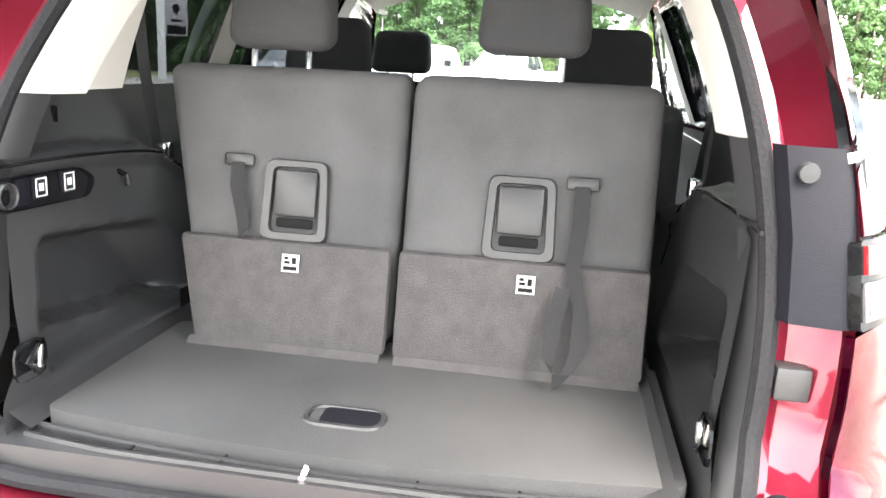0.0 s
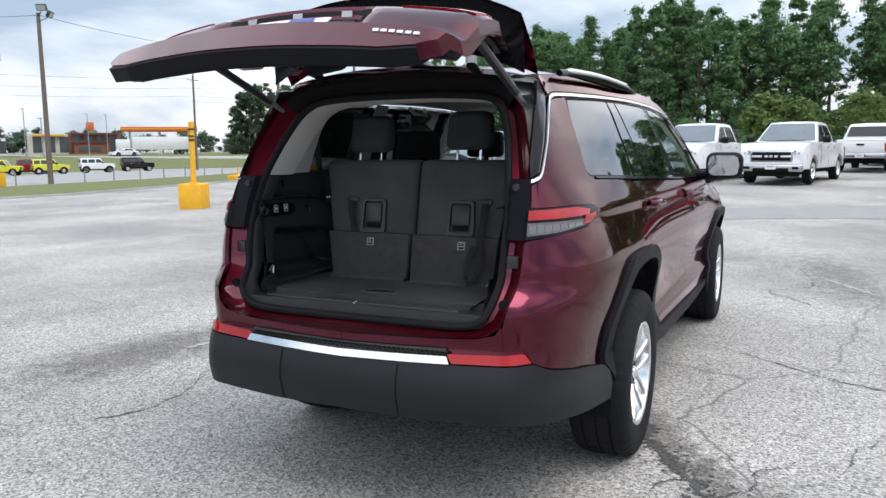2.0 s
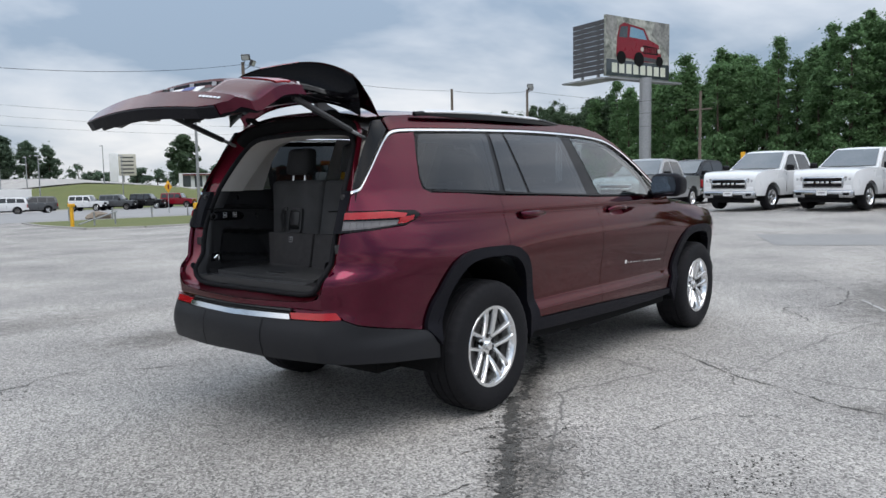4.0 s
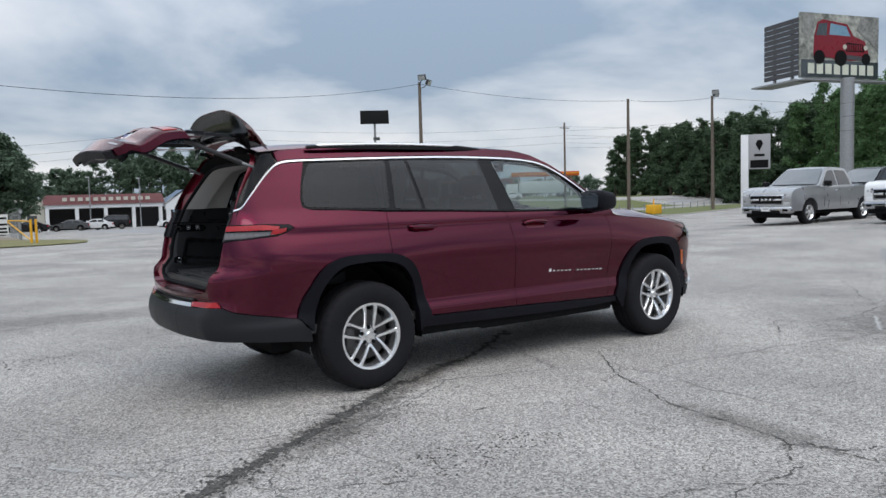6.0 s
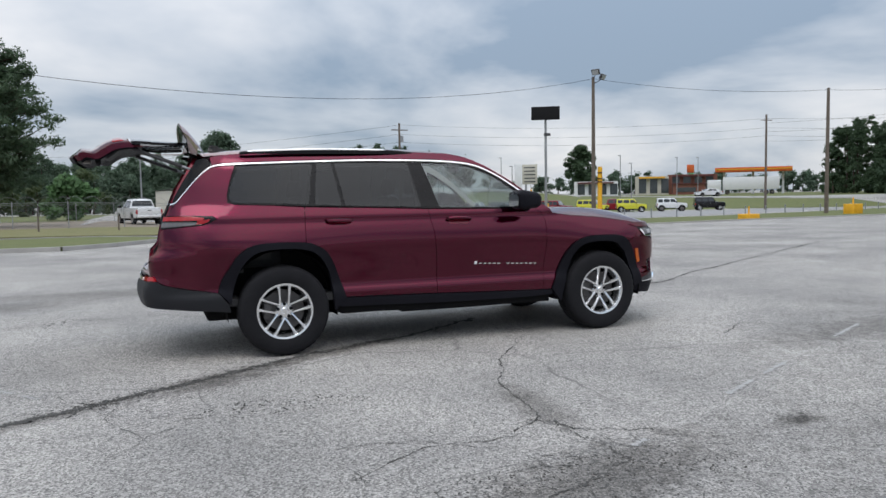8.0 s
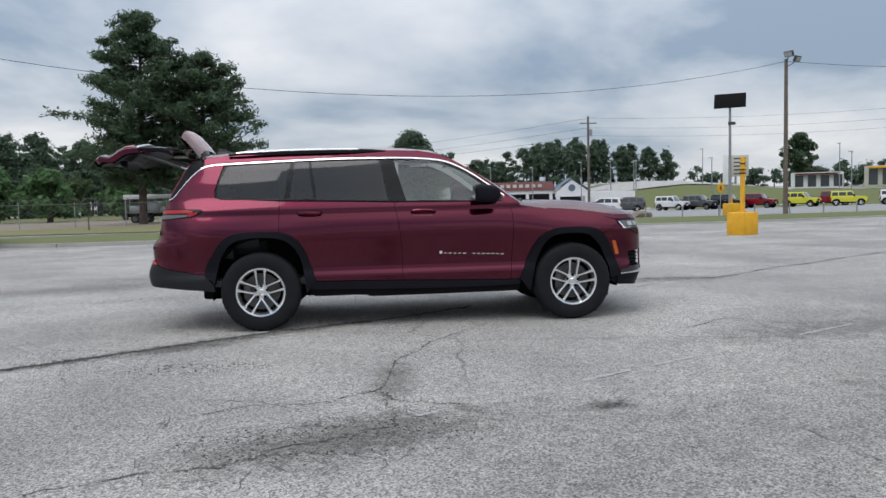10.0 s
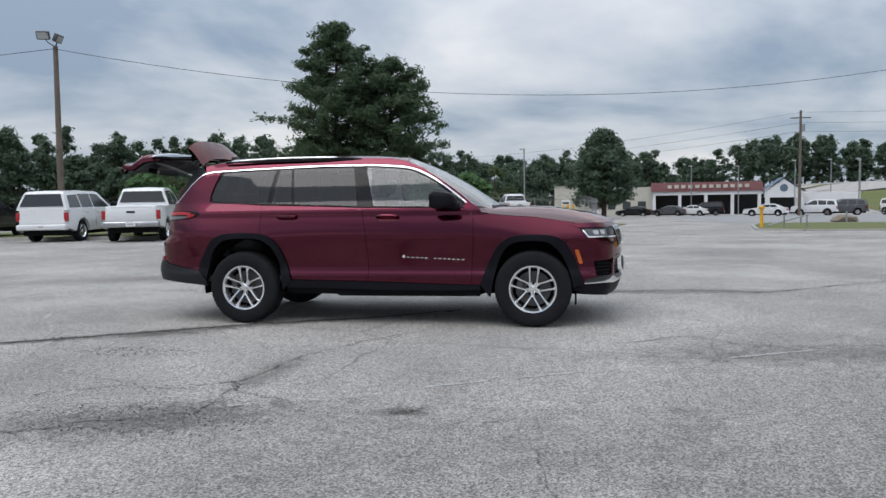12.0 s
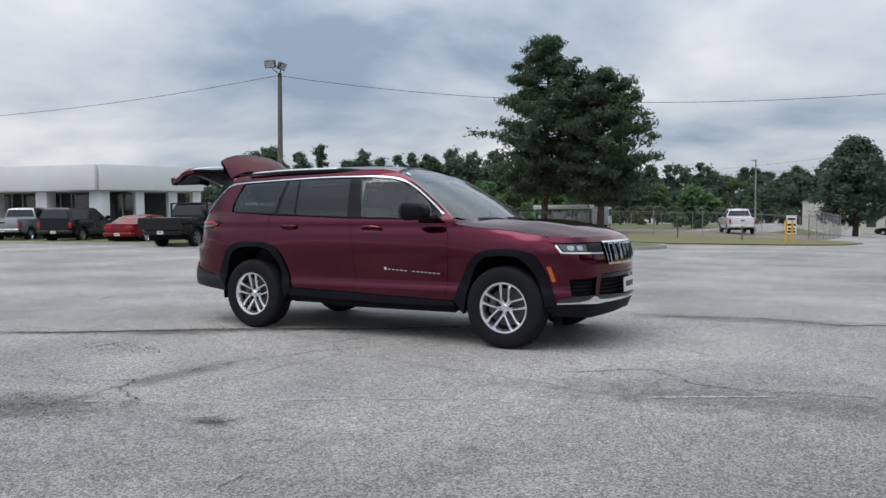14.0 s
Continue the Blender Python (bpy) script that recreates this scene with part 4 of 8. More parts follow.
for s in (1, -1):
    gate_panel("gate_lamp", [(s * .40, 1.135), (s * .66, 1.12), (s * .66, 1.20), (s * .43, 1.185)], TAILRED, parent=outer, base=.006, thick=.01, both=False, flip=True, label="red tailgate lamp")
gate_panel("gate_trim", [(0, 1.238), (.66, 1.236), (.655, 1.250), (0, 1.254)], CHROME, base=.006, thick=.01, label="bright strip below the glass")
gate_panel("bottom_lip", [(0, .735), (.30, .738), (.50, .747), (.61, .775), (.60, .785), (.50, .757), (.30, .748), (0, .745)], CLAD, base=-.004, thick=.05, label="black lower lip")
gate_panel("gate_glass", [(0, 1.255), (.64, 1.252), (.60, 1.40), (.545, 1.54), (.50, 1.62), (0, 1.635)], TINT, base=-.004, thick=.006, label="dark tinted rear glass")
gate_panel("glass_frame", [(.64, 1.252), (.60, 1.40), (.545, 1.54), (.50, 1.62), (.44, 1.62), (.48, 1.54), (.535, 1.40), (.57, 1.28)], GLOSSBLK, base=-.012, thick=.02, both=False)
gate_panel("glass_frame", [(-.64, 1.252), (-.60, 1.40), (-.545, 1.54), (-.50, 1.62), (-.44, 1.62), (-.48, 1.54), (-.535, 1.40), (-.57, 1.28)], GLOSSBLK, base=-.012, thick=.02, both=False)
gate_panel("inner_trim", [(0, .775), (.30, .778), (.50, .79), (.585, .82), (.63, .90), (.645, 1.02), (.64, 1.20), (.60, 1.262), (.40, 1.29), (0, 1.305)], CLAD, base=-.085, thick=-.05, label="dark grey plastic inner trim", flip=False)
for s in (1, -1):
    gate_panel("inner_edge", [(s * .585, .82), (s * .63, .90), (s * .645, 1.02), (s * .635, 1.22), (s * .59, 1.40), (s * .535, 1.55), (s * .49, 1.63), (s * .52, 1.65), (s * .57, 1.56), (s * .625, 1.40), (s * .675, 1.22), (s * .68, 1.02), (s * .665, .90), (s * .62, .80)], PAINT_IN, base=-.050, thick=0, both=False, label="dark red inner edge")
    gate_panel("inner_frame", [(s * .60, 1.262), (s * .635, 1.22), (s * .59, 1.40), (s * .535, 1.55), (s * .47, 1.60), (s * .47, 1.57), (s * .52, 1.52), (s * .57, 1.40), (s * .58, 1.28)], TRIMBLK, base=-.070, thick=0, both=False, label="black inner window trim")
gate_panel("inner_top", [(0, 1.66), (.46, 1.648), (.52, 1.61), (.47, 1.60), (.44, 1.612), (0, 1.622)], PAINT_IN, base=-.055, thick=0, label="dark red upper inner edge")
bm = bmesh.new()
add_box(bm, -.075, .075, -.02, .02, -.05, .05, r=.018)
grip = part("pull_grip", bm, DARK, gate, "recessed pull grip")
p = gate_at(-.18, .93, 0, -.098)
grip.matrix_local = Matrix.Translation(p) @ pose(0, 0, 0, 0, 8, 90)
bm = bmesh.new()
add_box(bm, -.035, .035, -.045, .045, -.02, .02, r=.012)
part("latch", bm, STEEL, gate, "metal tailgate latch", pose_m=Matrix.Translation(gate_at(.05, .83, 0, -.095)) @ pose(0, 0, 0, 0, 8, 0))
# spoiler
sec_top = [(-.635, 1.738), (-.74, 1.736), (-.85, 1.722), (-.905, 1.700)]
sec_low = [(-.900, 1.690), (-.82, 1.685), (-.735, 1.645), (-.70, 1.62)]
bm = loft([[raised(x + .10 * abs(v) ** 3, v * (.585 if k < 2 else .575), z - .045 * abs(v) ** 2.5) for v in VS] for k, (x, z) in enumerate(sec_top)])
part("spoiler", bm, PAINT, gate, "dark red roof spoiler")
bm = loft([[raised(x + .10 * abs(v) ** 3, v * .575, z - .045 * abs(v) ** 2.5) for v in VS] for x, z in sec_low])
part("spoiler_underside", bm, GLOSSBLK, gate, "gloss black spoiler underside")
part("brake_light", loft([[raised(-.904, y, z - .002) for y in (-.17, 0, .17)] for z in (1.692, 1.702)]), TAILRED, gate)
part("rear_wiper", tube_bm([raised(-.99, .0, 1.27), raised(-.955, .2, 1.30), raised(-.94, .36, 1.31)], [.016, .009, .006], 6), TRIMBLK, gate, "black rear wiper")
for s in (1, -1):
    a = Vector((-.665, s * .560, 1.585))
    b = gate_at(s * .60, 1.22, 0, -.09)
    strut = part("gas_strut", tube_bm([a, a.lerp(b, .5)], .011, 8), GALV, suv, "gas strut of the tailgate")
    part("strut_sleeve", tube_bm([a.lerp(b, .22), b], .0165, 8), TRIMBLK, strut, "black strut sleeve")

# ---------------------------------------------------------------- cargo bay and cabin
def rbox(x0, x1, y0, y1, z0, z1, r, seg=3, lean=0.0, puff=0.0, taper=0.0):
    """A padded block; lean shears it forward with height, taper narrows its top."""
    bm = bmesh.new()
    add_box(bm, x0, x1, y0, y1, z0, z1, r=r, seg=seg)
    yc = (y0 + y1) / 2
    for v in bm.verts:
        t = (v.co.z - z0) / (z1 - z0)
        v.co.x += lean * t
        v.co.y = yc + (v.co.y - yc) * (1 - taper * t)
    return bm


def bow(y):
    """The rear edge of the load floor, bowed towards the tail."""
    return -.968 + .165 * (y + .03) ** 2


edge = [(bow(y), y) for y in np.linspace(-.505, .450, 20)]
outline = rounded(edge + [(-.50, .450), (-.50, -.505)], [.02] + [.0] * 18 + [.02, .01, .01])
floor_c = part("cargo_floor", skin(flat_grid(outline, .06), lambda x, y, o: Vector((x, y, .850 + o)), .028), FLOORCARPET, suv, "charcoal carpeted load floor")


def slot_ring(pts, z, w, h):
    """A raised ring round an outline on the floor."""
    inner = shrunk(list(pts), w)
    n = min(len(pts), len(inner))
    pts = list(pts) if area2(list(pts)) > 0 else list(pts)[::-1]
    rows = [[Vector((p[0], p[1], z)) for p in pts[:n]], [Vector((p[0], p[1], z + h)) for p in shrunk(pts, w * .2)[:n]], [Vector((p[0], p[1], z + h)) for p in shrunk(pts, w * .8)[:n]], [Vector((p[0], p[1], z - .001)) for p in inner[:n]]]
    return loft(rows, close=True)


slot = rounded([(-.882, -.066), (-.882, .066), (-.806, .066), (-.806, -.066)], .034, 5)
floor_h = part("floor_handle", slot_ring(slot, .8495, .012, .004), TRIMBLK, floor_c, "black oval recessed floor handle")
part("floor_grip", skin(flat_grid(shrunk(rounded([(-.880, -.066), (-.880, .046), (-.808, .046), (-.808, -.066)], .02), .010), .2), lambda x, y, o: Vector((x, y, .8525 + o)), .003), CLAD, floor_h)
sill_pts = [(bow(y) - .004, y) for y in np.linspace(-.52, .52, 20)] + [(-1.006, y) for y in np.linspace(.52, -.52, 20)]
sill = part("sill_plate", skin(flat_grid(sill_pts, .05), lambda x, y, o: Vector((x, y, .828 - .10 * max(0, -.985 - x) + o)), .05), TRIMBLK, suv, "black plastic load sill plate")
band = rounded([(bow(y) - .010, y) for y in np.linspace(-.43, .46, 14)] + [(max(bow(y) - .050, -1.0), y) for y in np.linspace(.455, -.425, 14)], .010, 2)
part("scuff_plate", skin(flat_grid(shrunk(band, .006), .06), lambda x, y, o: Vector((x, y, .8292 + o)), .002), SCUFF, sill, "glossy black scuff plate")
part("sill_rim", slot_ring(band, .8275, .008, .006), TRIMBLK, sill, "raised rim of the scuff plate")
for y in (-.28, -.14, .14, .28):
    part("sill_rib", box_bm(-.990, -.958, y - .002, y + .002, .827, .8305), GLOSSBLK, sill)
part("striker", tube_bm([(-.995, .015, .80), (-1.0, .015, .83), (-.985, .015, .838), (-.972, .015, .815)], .005, 6), CHROME, sill, "bright latch striker")
# side linings of the bay
for s in (1, -1):
    rows = []

    def ease(v):
        v = max(0.0, min(1.0, v))
        return v * v * (3 - 2 * v)

    def lining_y(x, z, s=s):
        base = (.470 if s > 0 else .515) + (.085 if s > 0 else .05) * (z - .8) / .5
        top = float(np.interp(x, [-.90, -.66, -.42, -.33, -.27], [1.208, 1.208, 1.188, 1.137, 1.09]))
        x_l, x_r = -.875 + .30 * max(0, z - .93), -.30 - .58 * (z - .80)
        z_t = 1.095 - .10 * (x + .82)
        k = ease((x - x_l) / .05) * ease((x_r - x) / .075) * ease((z_t - z) / .035) * ease((z - .868) / .022)
        deep = .055 + .050 * ease((z - .900 + .12 * (x + .6)) / .012)
        shelf = ease((z - top) / .018) * ease((x + .95) / .08)
        lip = .010 * math.exp(-((z - top + .006) / .010) ** 2)
        return base + deep * k + .055 * shelf - lip

    for i in range(71):
        row = []
        for j in range(61):
            z = .80 + .52 * j / 60
            rear = float(np.interp(z, *TAIL)) + .085
            x = rear + (-.05 - rear) * i / 70
            row.append((x, s * lining_y(x, z), z))
        rows.append(row)
    lining = part("cargo_lining", loft(rows), TRIMBLK, suv, "black plastic cargo side lining with a storage recess", angle=60)
    part("lining_foot", loft([[(x, s * y, z) for x in (-.97, -.6, -.05)] for y, z in ((.445, .835), (.462, .845), (.485, .86))]), TRIMBLK, lining)
    part("lining_slot", box_bm(-.655, -.640, s * (lining_y(-.648, 1.27) - .003), s * (lining_y(-.648, 1.27) + .01), 1.256, 1.286, r=.003), GLOSSBLK, lining, "small black coat hook")
    grip = rounded([(-.842, 1.228), (-.772, 1.232), (-.748, 1.262), (-.805, 1.258)], .008)
    part("lining_grip", skin(flat_grid(grip, .03), lambda u, z, o, s=s: Vector((u, s * (lining_y(u, z) - .003 - o), z)), .004, flip=s > 0), GLOSSBLK, lining, "black recessed grip")
    seam = [(-.93, 1.215), (-.66, 1.213), (-.42, 1.193), (-.33, 1.142), (-.27, 1.094), (-.22, 1.00)]
    part("lining_seam", tube_bm([(u, s * (lining_y(u, z - .008) + .001), z - .008) for u, z in curve_through(seam, 6)], .0035, 6), GLOSSBLK, lining)
    if s > 0:
        lin_y = lining_y
    # pale upper trim on the D-pillar
    bm = loft([[(x0 + (x1 - x0) * t, s * (y + .035 * t), z) for t in (0, .33, .66, 1)] for x0, x1, y, z in ((-.78, -.47, .545, 1.315), (-.73, -.44, .535, 1.40), (-.67, -.41, .515, 1.50), (-.60, -.37, .485, 1.585), (-.54, -.3, .43, 1.635))])
    part("pillar_trim", bm, TRIMGREY, suv, "light grey pillar trim")
    for x0, x1 in ((.20, .34), (1.22, 1.38)):
        bm = loft([[(x, s * half_width(x, z) - s * .05, z) for x in (x0, x1)] for z in (1.22, 1.35, 1.5, 1.6, 1.66)])
        part("pillar_trim", bm, TRIMGREY, suv, "light grey pillar trim")
    bm = loft([[(u, s * -on_side(u, z, -.05).y, z + dz) for dz in (0, -.07)] for u, z in PILLAR])
    part("pillar_trim", bm, TRIMGREY, suv, "light grey pillar trim")
    yt = s * (lining_y(-.905, .915) - .004)
    part("tie_down", tube_bm([(-.890, yt, .936), (-.906, yt - s * .010, .934), (-.926, yt - s * .012, .918), (-.906, yt - s * .010, .898), (-.890, yt, .896), (-.890, yt - s * .004, .936)], .0055, 8), CHROME, lining, "bright tie-down ring")
    octagon = rounded([(-.945, .885), (-.945, .947), (-.872, .947), (-.872, .885)], .020, 2)
    part("tie_down_plate", skin(flat_grid(octagon, .1), lambda u, z, o: Vector((u, yt + s * (.001 - o), z)), -.004, flip=s > 0), GLOSSBLK, lining, "black tie-down recess plate")
    part("seat_belt", loft([[(x - .02, s * y, z), (x + .025, s * y, z)] for x, y, z in ((-.44, .56, 1.50), (-.40, .572, 1.35), (-.36, .575, 1.2), (-.33, .56, 1.08), (-.32, .55, .85))]), CLOTH, suv, "dark seat belt")
    part("belt_buckle", box_bm(-.375, -.335, s * .56 - .015, s * .56 + .012, 1.16, 1.20, r=.005), CHROME, suv)
left = bpy.data.objects["cargo_lining"]
plate = rounded([(-.912, 1.140), (-.690, 1.136), (-.662, 1.166), (-.700, 1.188), (-.912, 1.192)], .018, 4)
sw = part("switch_plate", skin(flat_grid(plate, .04), lambda u, z, o: Vector((u, lin_y(u, z) - .006 - o, z)), -.006, flip=True), GLOSSBLK, left, "black switch plate on the cargo side")
bm = bmesh.new()
add_lathe(bm, [(0, .004), (.015, .004), (.017, -.006), (.020, -.008), (.022, .004)], 24)
part("power_socket", bm, TRIMBLK, sw, "round capped power socket", pose_m=pose(-.888, lin_y(-.888, 1.165) - .010, 1.165))
part("socket_cover", box_bm(-.865, -.832, lin_y(-.85, 1.165) - .011, lin_y(-.85, 1.165) - .004, 1.144, 1.187, r=.003), CLAD, sw, "dark grey socket cover")
for x in (-.809, -.738):
    y = lin_y(x, 1.168)
    part("seat_switch", box_bm(x - .017, x + .017, y - .012, y - .003, 1.149, 1.187, r=.003), CLAD, sw, "dark seat release switch")
    for a, b, c, d in ((-.013, -.011, 1.153, 1.183), (.011, .013, 1.153, 1.183), (-.013, .013, 1.181, 1.183), (-.013, .013, 1.153, 1.155), (-.005, .005, 1.162, 1.174)):
        part("switch_mark", box_bm(x + a, x + b, y - .0135, y - .0118, c, d), WHITE, sw)
part("bag_hook", tube_bm([(-.573, lin_y(-.573, 1.15) + .004, 1.165), (-.573, lin_y(-.573, 1.15) - .014, 1.158), (-.573, lin_y(-.573, 1.14) - .014, 1.138)], .006, 6), GLOSSBLK, left, "black bag hook")

# third row seatbacks seen from behind
def third_row(y0, y1, lever_y, strap_y, label_y, strap_pts):
    def waist(bm):
        for v in bm.verts:
            if y1 > .2 and v.co.y > y1 - .2:
                v.co.y -= .105 * max(0, min(1, (1.36 - v.co.z) / .50)) * (v.co.y - y1 + .2) / .2
        return bm
    back = part("seat_back", waist(rbox(-.575, -.46, y0, y1, .86, 1.372, .03, 3, lean=.10)), CARPET, suv, "charcoal carpeted third-row seatback")
    bm = waist(rbox(-.600, -.572, y0 + .004, y1 - .004, .858, 1.052, .008, 2, lean=.035))
    part("seat_flap", bm, FLAPCARPET, back, "brown-grey carpet flap at the seat foot")
    bm = loft([[(x, y, z) for y in (y0 + .01, y1 - (.10 if y1 > .2 else .01))] for x, z in ((-.600, .862), (-.625, .842), (-.655, .837))])
    part("flap_foot", bm, FLAPCARPET, back)

    def lie(x, z):
        return -.577 + .10 * (z - .86) / .512 + x
    m = Matrix.Translation((lie(-.002, 1.125), lever_y, 1.125)) @ pose(0, 0, 0, 0, 11, 0)
    bm = bmesh.new()
    outer = rounded([(-.068, -.078), (.068, -.078), (.062, .078), (-.062, .078)], .02)
    innr = rounded([(-.050, -.062), (.050, -.062), (.046, .064), (-.046, .064)], .014)
    n = len(outer)
    vo = [bm.verts.new((0, y, z)) for y, z in outer]
    vo2 = [bm.verts.new((-.010, y * .96, z * .96)) for y, z in outer]
    vi2 = [bm.verts.new((-.010, y, z)) for y, z in innr]
    vi = [bm.verts.new((.004, y * .98, z * .98)) for y, z in innr]
    for a, b in ((vo, vo2), (vo2, vi2), (vi2, vi)):
        for k in range(n):
            bm.faces.new((a[k], a[(k + 1) % n], b[(k + 1) % n], b[k]))
    bm.faces.new(vi)
    bez_ob = part("lever_bezel", bm, TRIMBLK, back, "black release lever frame", pose_m=m)
    part("lever", box_bm(-.012, .0, -.042, .042, -.030, .058, r=.006), TRIMBLK, bez_ob, "dark grey release lever")
    part("lever_slot", box_bm(-.006, .0, -.036, .036, -.052, -.034, r=.004), DARK, bez_ob)
    part("strap_eye", box_bm(-.008, .0, -.03, .03, -.012, .012, r=.006), TRIMBLK, back, "", pose_m=Matrix.Translation((lie(-.002, 1.195), strap_y, 1.195)) @ pose(0, 0, 0, 0, 11, 0))
    part("strap", loft([[(x - .001, y - .014 * math.cos(a), z + .014 * math.sin(a)), (x, y + .014 * math.cos(a), z - .014 * math.sin(a))] for x, y, z, a in strap_pts]), STRAP, back, "dark woven pull strap")
    part("seat_label", box_bm(-.0015, 0, -.017, .017, -.017, .017), LABELGREY, back, "small white pictogram label", pose_m=Matrix.Translation((lie(-.030, 1.015), label_y, 1.015)) @ pose(0, 0, 0, 0, 11, 0))
    for q, (ya, yb, za, zb) in enumerate(((-.013, .013, -.013, -.006), (-.011, -.003, -.001, .011), (.001, .012, -.001, .004), (.004, .012, .007, .012))):
        part("label_bar", box_bm(-.002, -.0012, ya, yb, za, zb), DARK, back, "", pose_m=Matrix.Translation((lie(-.0305, 1.015), label_y, 1.015)) @ pose(0, 0, 0, 0, 11, 0))
    return back


def headrest(parent, x, y, z, w=.215, h=.165, material=CLOTH):
    hr = part("headrest", rbox(x - .05, x + .05, y - w / 2, y + w / 2, z, z + h, .035, 3, lean=.025, taper=.12), material, parent, "dark padded headrest")
    for d in (-.055, .055):
        part("headrest_post", tube_bm([(x - .015, y + d, z - .05), (x - .005, y + d, z + .03)], .0065, 8), CHROME, hr, "bright headrest post")
    return hr


sb = third_row(-.004, .482, .195, .312, .188, [(-.525, .312, 1.192, 0), (-.545, .307, 1.15, .1), (-.545, .295, 1.09, .2), (-.560, .289, 1.06, .9)])
headrest(sb, -.42, .262, 1.405)
strap = [(-.525, -.372, 1.192, 0), (-.550, -.372, 1.12, .1), (-.575, -.366, 1.05, .25), (-.605, -.385, .98, -.4), (-.64, -.385, .92, -.2), (-.665, -.365, .875, .9), (-.665, -.345, .872, 1.6), (-.65, -.335, .90, 2.5), (-.625, -.338, .96, 2.9), (-.60, -.352, 1.02, 2.8)]
sb = third_row(-.475, -.012, -.232, -.340, -.253, [(a, b + .032, c, d) for a, b, c, d in strap])
headrest(sb, -.42, -.228, 1.415)
# third-row cushions and the rows ahead
for y0, y1 in ((.03, .50), (-.50, -.03)):
    part("seat_cushion", rbox(-.42, .05, y0, y1, .72, .90, .05), CLOTH, suv, "dark third-row seat cushion")


def front_seat(x, y, w, zb, zt, hz):
    seat = part("seat", rbox(x, x + .50, y - w / 2, y + w / 2, .62, .80, .06), CLOTH, suv, "dark cloth seat")
    part("seat_backrest", rbox(x - .04, x + .10, y - w / 2, y + w / 2, .70, zt, .05, 3, lean=-.14, taper=.12), CLOTH, seat, "dark cloth backrest")
    headrest(seat, x - .11, y, hz, .26, .17)
    return seat


for y in (.40, -.40):
    front_seat(.42, y, .50, .6, 1.32, 1.345)
    front_seat(1.42, y, .52, .6, 1.33, 1.36)
part("cabin_floor", box_bm(-.5, 2.65, -.80, .80, .44, .50), CARPET, suv, "dark cabin carpet")
part("cabin_shelf", box_bm(-.96, -.30, -.60, .60, .70, .80), TRIMBLK, suv)
bm = loft([[(x - .02, v * (half_width(x, 1.66) - .06), np.interp(x, *zip(*ROOF_MID)) - .05 - .085 * abs(v) ** 3) for v in VS] for x in np.linspace(-.58, 1.72, 14)])
part("headliner", bm, TRIMGREY, suv, "light grey headliner")
bm = rbox(2.30, 2.75, -.74, .74, .80, 1.16, .08, 3, lean=.05)
part("dashboard", bm, TRIMBLK, suv, "black dashboard")
part("dash_screen", box_bm(2.26, 2.29, -.13, .13, 1.08, 1.22, r=.008), GLOSSBLK, suv)
bm = bmesh.new()
add_tube(bm, [(2.08 + .06 * math.sin(a), .40 + .185 * math.cos(a), 1.03 + .175 * math.sin(a)) for a in [2 * math.pi * k / 28 for k in range(29)]], .015, 8, caps=False)
add_box(bm, 2.06, 2.12, .27, .53, .985, 1.06, r=.02)
part("steering_wheel", bm, TRIMBLK, suv, "black steering wheel")
part("cabin_mirror", rbox(1.90, 1.93, -.13, .13, 1.575, 1.65, .012), GLOSSBLK, suv, "black rear-view mirror")
for s in (1, -1):
    for x in (.7, 1.65):
        part("grab_handle", tube_bm([(x - .1, s * .60, 1.66), (x - .08, s * .575, 1.625), (x + .08, s * .575, 1.625), (x + .1, s * .60, 1.66)], .011, 6), TRIMGREY, suv)
bm = bmesh.new()
add_lathe(bm, [(0, -.02), (.03, -.02), (.05, -.012), (.06, 0)], 20, axis="z")
part("roof_speaker", bm, TRIMGREY, suv, "round roof vent", pose_m=pose(.05, .05, 1.745))

# daylight passes the panes
for ob in list(bpy.data.objects):
    if ob.type == "MESH" and ob.data.materials and ob.data.materials[0] in (TINTF, WINDSCREEN):
        ob.visible_shadow = False

# ---------------------------------------------------------------- ground
def soft(v, k=4.0):
    return 0.5 * (v + math.sqrt(v * v + k * k)) - 0.5 * k if v > -60 else 0.0


def gz(x, y):
    """Height of the ground: level round the car, falling gently to its left, rising a little ahead."""
    s = max(0.0, min(1.0, (x + 6) / 14))
    s = s * s * (3 - 2 * s)
    fall = -0.020 * max(0.0, soft(y - 4)) * (.4 + .6 * s)
    rise = 0.014 * max(0.0, soft(x - 8)) * max(0.0, min(1.0, (18 - y) / 14))
    low = max(-4.2, fall + min(rise, .6))
    # the land climbs across the lane to a highway that rises away to one side
    d = .63 * x + .777 * y - 133
    k = max(0.0, min(1.0, (d + 22) / 30))
    high = float(np.interp(x, [30, 46, 57, 65, 72, 89, 105, 130], [-2.0, 2.2, 3.0, 2.1, 1.0, .3, .05, .3]))
    k *= k * (3 - 2 * k)
    return low + (high - low) * k


